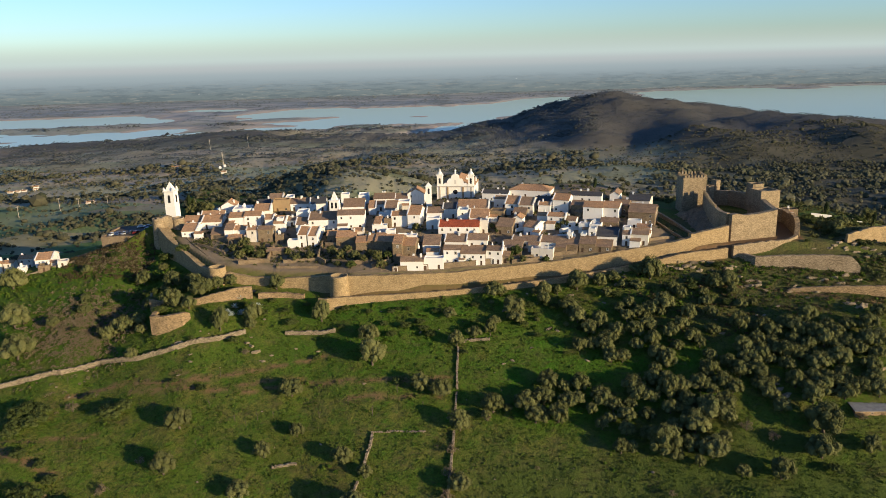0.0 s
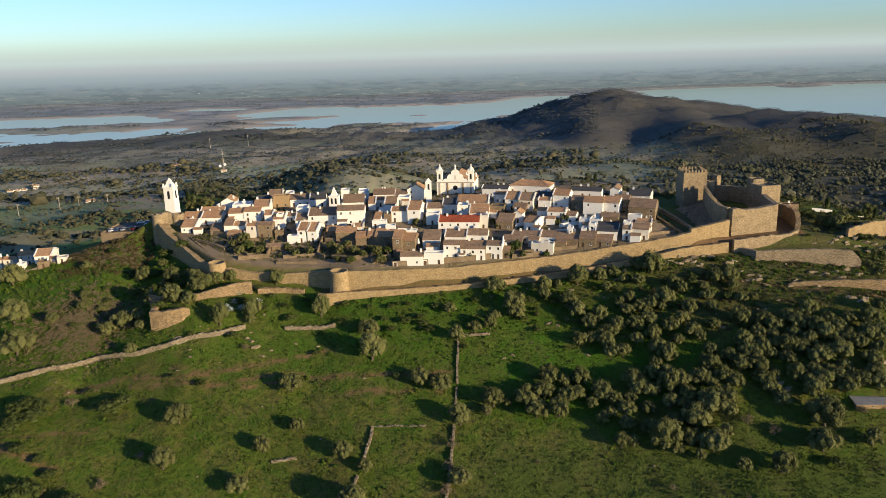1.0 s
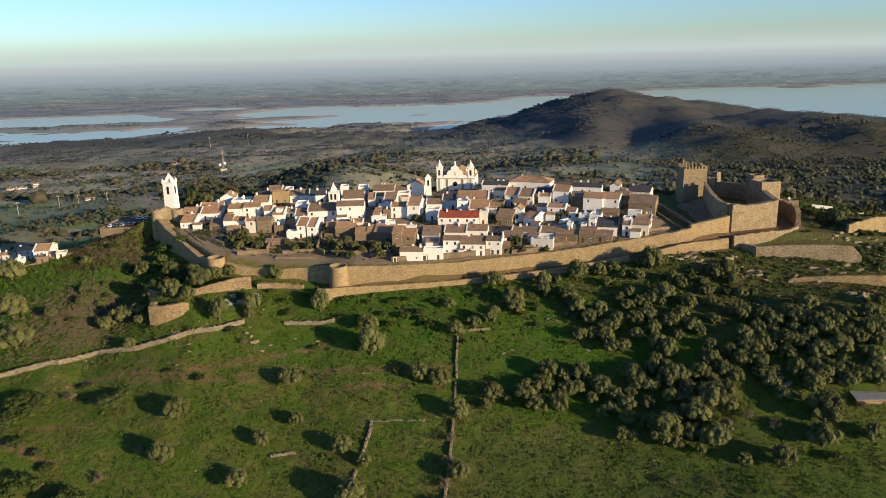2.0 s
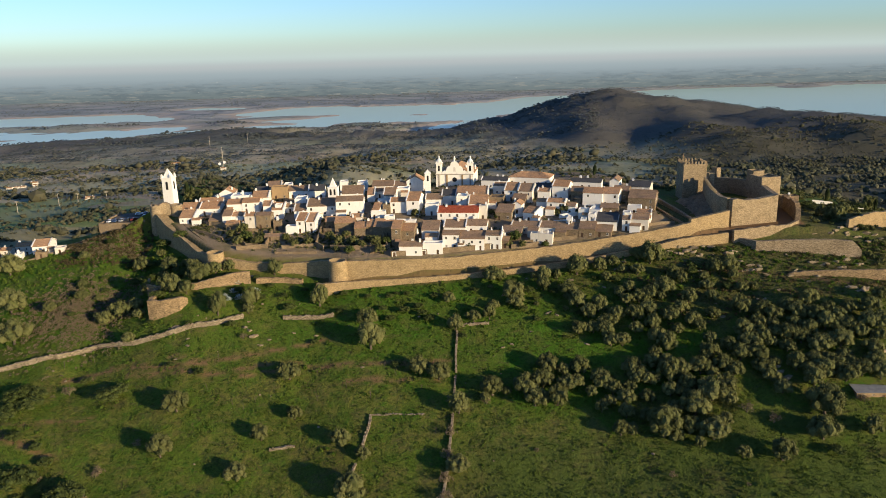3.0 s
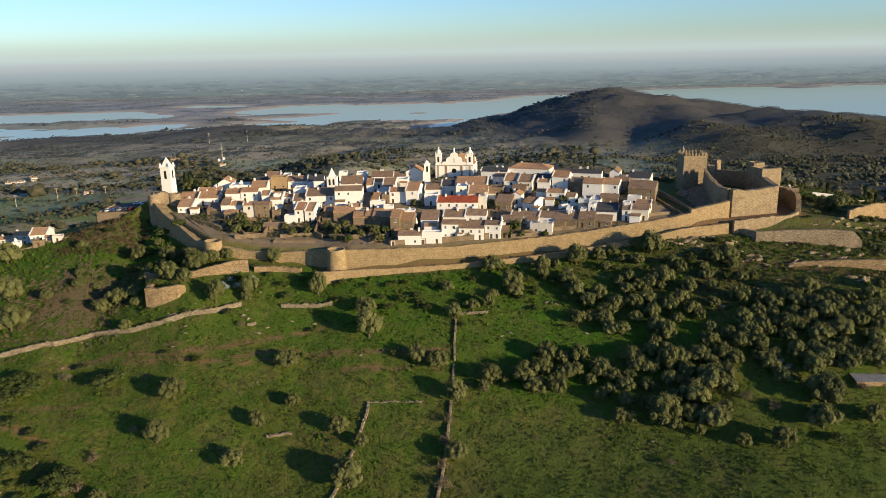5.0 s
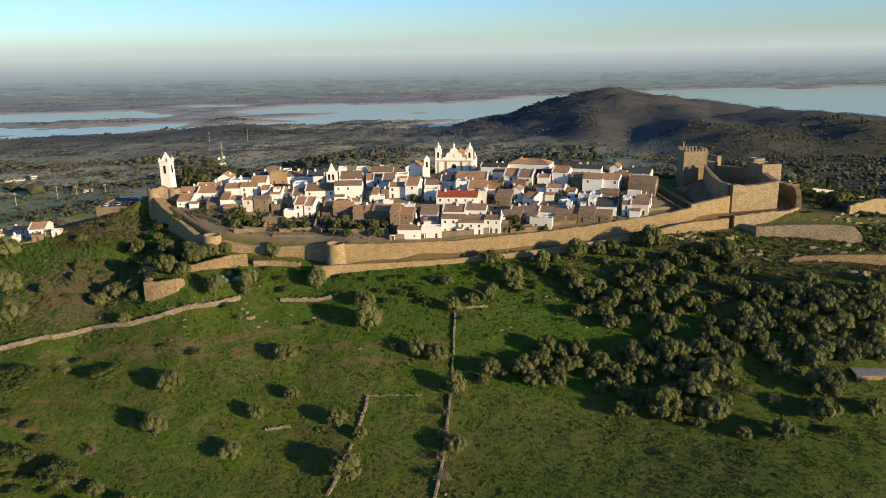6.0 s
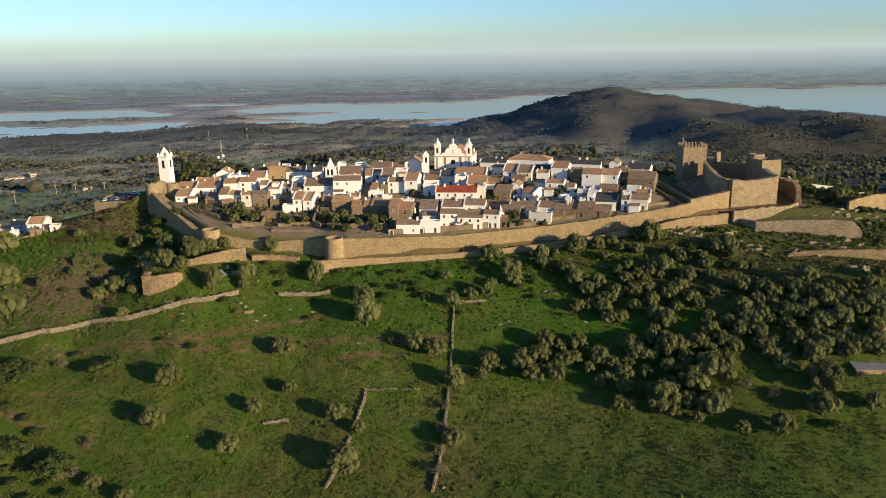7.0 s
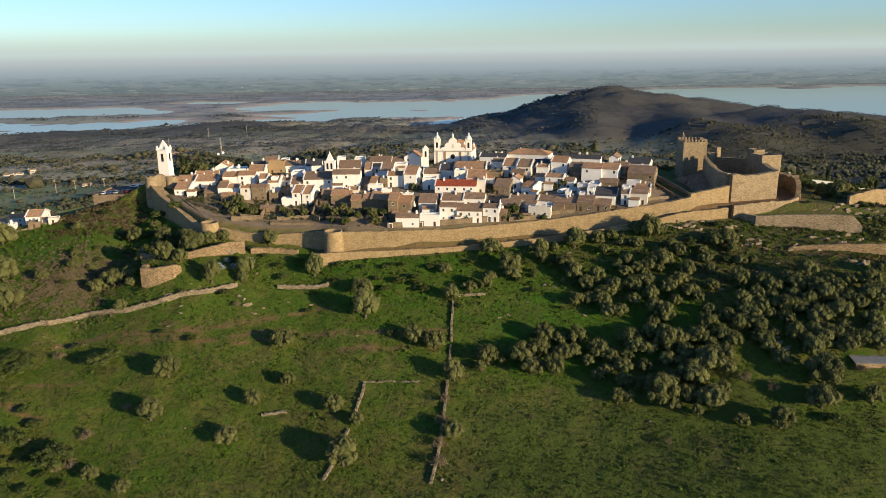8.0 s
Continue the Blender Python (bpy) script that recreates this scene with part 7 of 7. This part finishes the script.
def cypress(x, y, h):
    ob = placed("cypress", x, y, gz(x, y) - 0.1, 0, "slender dark green cypress tree", "tree", "cypresses")
    ob.matrix_world = ob.matrix_world @ Matrix.Diagonal((h / 2.4, h / 2.4, h / 2.4, 1))
    c = new("crown", CYP)
    c.parent = ob
    t = new("trunk", TRUNKS[0])
    t.parent = ob


cypress(-123.4, 384, 13)
cypress(-121.6, 385.5, 10)
cypress(92, 374, 9)
cypress(205, 352, 10)
cypress(226, 345, 9)

# farm shed in the olive grove
shed = placed("shed", 147.6, 219.5, gz(147.6, 218) - 1.8, -4, "long stone farm shed with a grey sheet roof", "shed")
bm = bmesh.new()
facade(bm, -3.2, 9, -2, 3.1, -2.6, [(-1.4, -0.7, 1.9, 2.4), (2.0, 2.7, 1.9, 2.4), (5.2, 6.2, 0, 2.1, 1)])
quad(bm, (9, -2.6, -2), (9, 2.6, -2), (9, 2.6, 3.9), (9, -2.6, 3.1))
quad(bm, (-3.2, 2.6, -2), (-3.2, -2.6, -2), (-3.2, -2.6, 3.1), (-3.2, 2.6, 3.9))
quad(bm, (9, 2.6, -2), (-3.2, 2.6, -2), (-3.2, 2.6, 3.9), (9, 2.6, 3.9))
part("wall", bm, M_OLD, shed)
bm = bmesh.new()
tiles(bm, (-3.6, -3.0, 3.12), (9.4, -3.0, 3.12), (9.4, 3.0, 4.05), (-3.6, 3.0, 4.05), 0.5, 0.05, 0.1)
part("roof", bm, plain_material("grey_sheet", (0.16, 0.165, 0.17), (0.24, 0.24, 0.24), 0.8, 0.6), shed, "weathered grey sheet metal roof")
for q in ((-1.4, -0.7, 1.9, 2.4), (2.0, 2.7, 1.9, 2.4)):
    glazing(shed, q, -2.6, random.Random(3))
glazing(shed, (5.2, 6.2, 0, 2.1), -2.6, random.Random(3), True)

# garage doors and gates in the street wall
for gx, gy, w, h, m in ((0.6, 303.88, 2.0, 2.0, M_DOOR), (5.8, 303.9, 2.6, 2.3, M_SLATE), (24.2, 304.16, 1.4, 2.1, M_WHITE), (31.4, 304.28, 2.8, 2.2, M_SLATE), (-12.0, 303.86, 1.2, 2.0, M_DOOR)):
    z = gz(gx, gy - 0.5)
    ob = placed("gate", gx, gy, z, 1, "plain gate set in the stone street wall", "gate", "gates of the street wall")
    bm = bmesh.new()
    box(bm, -w / 2, w / 2, -0.08, 0.2, 0, h)
    part("leaf", bm, m, ob)
    bm = bmesh.new()
    for s in ((-w / 2 - 0.25, -w / 2, 0, h + 0.25), (w / 2, w / 2 + 0.25, 0, h + 0.25), (-w / 2, w / 2, h, h + 0.25)):
        box(bm, s[0], s[1], -0.12, 0.2, s[2], s[3])
    part("surround", bm, M_WHITE, ob, "whitewashed gate surround")

# garden walls of the village
for pts, h, m, say in ((((-88, 330), (-80, 322), (-70, 321)), 1.8, M_SCHIST, "brown stone garden wall in the village"), (((-70, 334), (-71, 322)), 2.2, M_SCHIST, "brown stone wall along a lane"), (((-47, 334), (-48, 320), (-44, 316)), 2.4, M_SCHIST, "brown stone wall along a lane"),
                       (((-44, 326), (-30, 325), (-18, 323)), 2.0, M_SCHIST, "brown stone garden wall in the village"), (((-18, 323), (-15, 310)), 2.4, M_SCHIST, "brown stone garden wall in the village"), (((38, 306), (46, 306.4), (58, 306.6), (68, 306)), 1.6, M_SCHIST, "brown stone wall lining the street"),
                       (((50, 322), (60, 321), (70, 320)), 1.8, M_WHITE, "whitewashed garden wall in the village"), (((92, 306.6), (104, 307.4), (112, 308.6)), 1.4, M_SCHIST, "brown stone wall lining the street"), (((-102, 345), (-94, 341), (-90, 336)), 2.2, M_SCHIST, "broken brown stone wall by the terrace"),
                       (((-66, 316), (-56, 315), (-47, 314)), 1.0, M_SCHIST, "low brown stone wall on the terrace"), (((44, 330), (52, 333), (58, 331)), 1.6, M_WHITE, "whitewashed garden wall in the village"), (((64, 326), (74, 326)), 1.8, M_WHITE, "whitewashed garden wall in the village"),
                       (((110, 330), (113, 318), (116, 307)), 1.2, M_SCHIST, "brown stone wall at the village edge")):
    rampart("garden_wall", on_land(pts, h), 0.5, m, say, 1.5, 0.12, 2.0, category="wall")

# terrace and lane walls of the gardens above the rampart
for pts, h in ((((-63.5, 320.1), (-55.4, 320.6), (-47.7, 320.4)), 1.5),
                (((-41.0, 316.7), (-31.7, 312.1), (-24.1, 311.8)), 1.9),
                (((-92.3, 337.7), (-84.0, 335.7), (-77.0, 335.0)), 2.2),
                (((-107.1, 338.2), (-98.5, 332.6), (-91.5, 327.4)), 1.5),
                (((-83.6, 318.9), (-72.8, 320.9)), 1.9),
                (((-45.7, 332.4), (-36.6, 329.3), (-27.6, 327.9)), 2.2),
                (((-27.4, 324.3), (-20.1, 324.5), (-11.7, 319.5)), 1.5),
                (((-22.7, 307.7), (-19.5, 309.3), (-14.1, 310.8)), 2.2),
                (((63.6, 309.8), (73.3, 308.5), (84.5, 308.1)), 1.5),
                (((38.9, 303.3), (45.0, 303.1), (51.2, 303.5)), 1.9)):
    rampart("garden_wall", on_land(pts, h), 0.5, M_SCHIST, "rough brown stone garden wall above the rampart", 1.5, 0.18, 1.2, category="wall")

# farms of the plain and a row of pylons
for fx, fy, w, d, r in ((-524, 1571, 22, 9, 10), (-679, 1286, 14, 8, 20), (-697, 1262, 10, 7, -5), (-688, 1266, 9, 7, 12), (-706, 1256, 12, 7, 0), (-670, 1270, 8, 6, 15), (-512, 1122, 14, 7, 5), (-399, 1480, 12, 9, 0)):
    house(fx, fy, w * 0.85, d * 0.85, gz(fx, fy) + 3.3, r, "s", "WORN", "TILE", chimneys=1)


def pylon(x, y, h):
    ob = placed("pylon", x, y, gz(x, y) - 0.3, 25, "pale concrete power line pole on the plain", "pylon", "pylons of the plain")
    bm = bmesh.new()
    lathe(bm, [(0.5, 0), (0.28, h)], 8)
    part("mast", bm, M_STONE_TRIM, ob)
    for k in (0.86, 0.95):
        bm = bmesh.new()
        box(bm, -2.6, 2.6, -0.12, 0.12, h * k, h * k + 0.3)
        part("crossarm", bm, M_STONE_TRIM, ob)


for px_, py_, ph in ((-539, 1079, 22), (-549, 1929, 30), (-410, 1525, 34), (-458, 1967, 30), (-580, 1041, 18), (-474, 1094, 14), (-516, 1091, 16)):
    pylon(px_, py_, ph)
dish = placed("radio_mast", -404, 1500, gz(-404, 1500), 0, "thin lattice radio mast on the plain", "mast")
bm = bmesh.new()
for sx, sy in ((-0.8, -0.8), (0.8, -0.8), (0, 0.9)):
    box(bm, sx - 0.12, sx + 0.12, sy - 0.12, sy + 0.12, -1, 44)
for k in range(22):
    box(bm, -0.8, 0.8, -0.9, -0.75, k * 2, k * 2 + 0.14)
part("mast", bm, M_STONE_TRIM, dish)
for dz, dx in ((9, -6), (12, 4)):
    bm = bmesh.new()
    lathe(bm, [(0.2, 0), (2.2, 0.7), (3.0, 1.6)], 14)
    bmesh.ops.rotate(bm, verts=bm.verts, matrix=Matrix.Rotation(radians(70), 3, "X"))
    bmesh.ops.translate(bm, verts=bm.verts, vec=(dx, -2, dz))
    part("dish", bm, M_WHITE, dish, "white dish aerial")


def boulder(x, y, size):
    rnd = random.Random(int(x * 7 + y * 3))
    bm = bmesh.new()
    for i in range(rnd.randint(2, 4)):
        c = Vector((rnd.uniform(-0.4, 0.4), rnd.uniform(-0.3, 0.3), 0)) if i else Vector((0, 0, 0))
        k, tip = rnd.uniform(0.45, 1.0) if i else 1.0, Matrix.Rotation(rnd.uniform(-0.5, 0.5), 3, "X") @ Matrix.Rotation(rnd.uniform(-1.5, 1.5), 3, "Z")
        vs = [bm.verts.new(c + tip @ Vector((sx * rnd.uniform(0.3, 0.55) * k, sy * rnd.uniform(0.3, 0.55) * k, sz * rnd.uniform(0.25, 0.5) * k))) for sx in (-1, 1) for sy in (-1, 1) for sz in (-1, 1)]
        vs.append(bm.verts.new(c + tip @ Vector((rnd.uniform(-0.3, 0.3) * k, rnd.uniform(-0.3, 0.3) * k, 0.6 * k))))
        bmesh.ops.convex_hull(bm, input=vs)
    ob = part("boulder", bm, M_BOULDER)
    ob.matrix_world = pose(x, y, gz(x, y) - size * 0.02, rnd.uniform(-15, 15), rnd.uniform(-15, 15), rnd.uniform(-40, 30)) @ Matrix.Diagonal((size * 1.15, size * rnd.uniform(0.45, 0.7), size * rnd.uniform(0.4, 0.6), 1))
    tagged(ob, "pale weathered rock jutting from the grass slope", "rock", "rocks of the slope")


# ---- boulders and outcrops ----
boulder(105.4, 294.8, 2.2)
boulder(108.6, 293.2, 2.6)
boulder(112.6, 294.3, 3.0)
boulder(115.4, 293.3, 2.4)
boulder(117.7, 291.7, 2.0)
boulder(129.6, 291.3, 3.0)
boulder(132.8, 292.0, 2.0)
boulder(134.6, 280.1, 2.4)
boulder(139.0, 282.2, 2.0)
boulder(160.7, 281.0, 2.6)
boulder(164.6, 278.6, 3.0)
boulder(169.8, 276.2, 2.4)
boulder(165.8, 260.9, 3.0)
boulder(168.8, 258.5, 3.4)
boulder(188.6, 297.2, 2.4)
boulder(184.5, 298.8, 2.2)
boulder(178.0, 299.9, 2.0)
boulder(170.8, 300.3, 2.0)
boulder(191.3, 293.3, 2.4)
boulder(197.5, 295.4, 2.2)
boulder(123.9, 230.3, 3.4)
boulder(126.1, 228.0, 3.0)
boulder(123.7, 232.5, 2.6)
boulder(62.0, 288.7, 2.4)
boulder(33.7, 284.6, 2.4)
boulder(33.4, 259.8, 1.6)
boulder(29.9, 258.5, 1.4)
boulder(105.4, 256.7, 1.8)
boulder(114.2, 257.2, 2.0)
boulder(-65.0, 269.7, 1.6)
boulder(-61.9, 272.3, 1.4)
boulder(-24.8, 295.6, 1.6)
boulder(-20.8, 295.9, 1.8)
boulder(-16.4, 295.7, 1.6)
boulder(-28.0, 295.6, 1.4)
boulder(157.8, 230.1, 3.0)
boulder(153.1, 228.7, 2.6)
boulder(161.1, 231.2, 2.8)
boulder(-97.1, 265.4, 1.2)
boulder(-93.8, 270.4, 1.6)
boulder(-146.1, 267.5, 1.2)
boulder(41.7, 264.5, 1.2)
boulder(74.6, 281.8, 1.4)
boulder(-78.6, 307.6, 2.0)
boulder(-74.5, 306.8, 2.2)
boulder(-69.5, 305.0, 2.0)
boulder(-60.9, 304.1, 1.8)
boulder(-71.2, 280.5, 1.2)
boulder(106.2, 301.1, 2.4)
boulder(108.2, 299.6, 3.0)
boulder(111.4, 297.9, 3.0)
boulder(114.3, 299.4, 2.2)
boulder(116.5, 296.5, 3.2)
boulder(120.8, 296.9, 2.0)
boulder(124.5, 295.6, 3.4)
boulder(126.9, 293.6, 3.0)
boulder(128.4, 291.4, 2.6)
boulder(131.3, 292.5, 2.2)
boulder(117.4, 290.8, 2.0)
boulder(132.2, 285.8, 2.4)
boulder(135.8, 283.0, 2.6)
boulder(138.1, 280.1, 2.6)
boulder(132.9, 280.5, 1.8)
boulder(125.6, 278.0, 2.0)
boulder(139.7, 275.9, 2.0)
boulder(169.8, 280.5, 2.6)
boulder(174.9, 281.3, 2.8)
boulder(177.6, 277.6, 2.4)
boulder(183.8, 302.4, 2.6)
boulder(188.5, 306.1, 3.0)
boulder(189.0, 300.5, 2.6)
boulder(194.9, 304.1, 3.0)
boulder(202.9, 310.7, 3.0)
boulder(202.4, 304.5, 2.6)
boulder(193.0, 298.7, 2.4)
boulder(196.4, 297.9, 2.4)
boulder(180.7, 300.5, 2.2)
boulder(184.8, 299.5, 2.0)
boulder(-70.6, 276.6, 2.0)
boulder(-67.9, 274.0, 2.2)
boulder(-100.5, 279.3, 2.4)
boulder(-102.7, 278.8, 1.8)
boulder(-73.1, 277.9, 1.6)
boulder(-24.1, 255.1, 1.2)
boulder(-43.2, 273.5, 1.4)
boulder(-52.4, 275.3, 1.2)
boulder(-94.6, 273.5, 1.2)
boulder(49.8, 272.8, 1.6)
boulder(53.0, 271.6, 1.4)
boulder(62.0, 255.9, 1.6)
boulder(157.8, 270.9, 2.0)
boulder(162.9, 272.0, 2.0)
boulder(151.7, 276.9, 1.8)
boulder(147.8, 273.6, 2.2)
boulder(152.2, 268.7, 2.0)
boulder(114.5, 282.6, 1.6)
boulder(109.9, 286.4, 1.8)
boulder(32.3, 299.5, 1.4)
boulder(37.3, 300.0, 1.4)
boulder(85.8, 293.4, 1.6)
boulder(81.4, 290.2, 1.4)
boulder(139.7, 265.9, 1.8)
boulder(163.9, 261.4, 2.0)
boulder(166.5, 258.2, 2.0)
boulder(132.7, 262.6, 1.6)
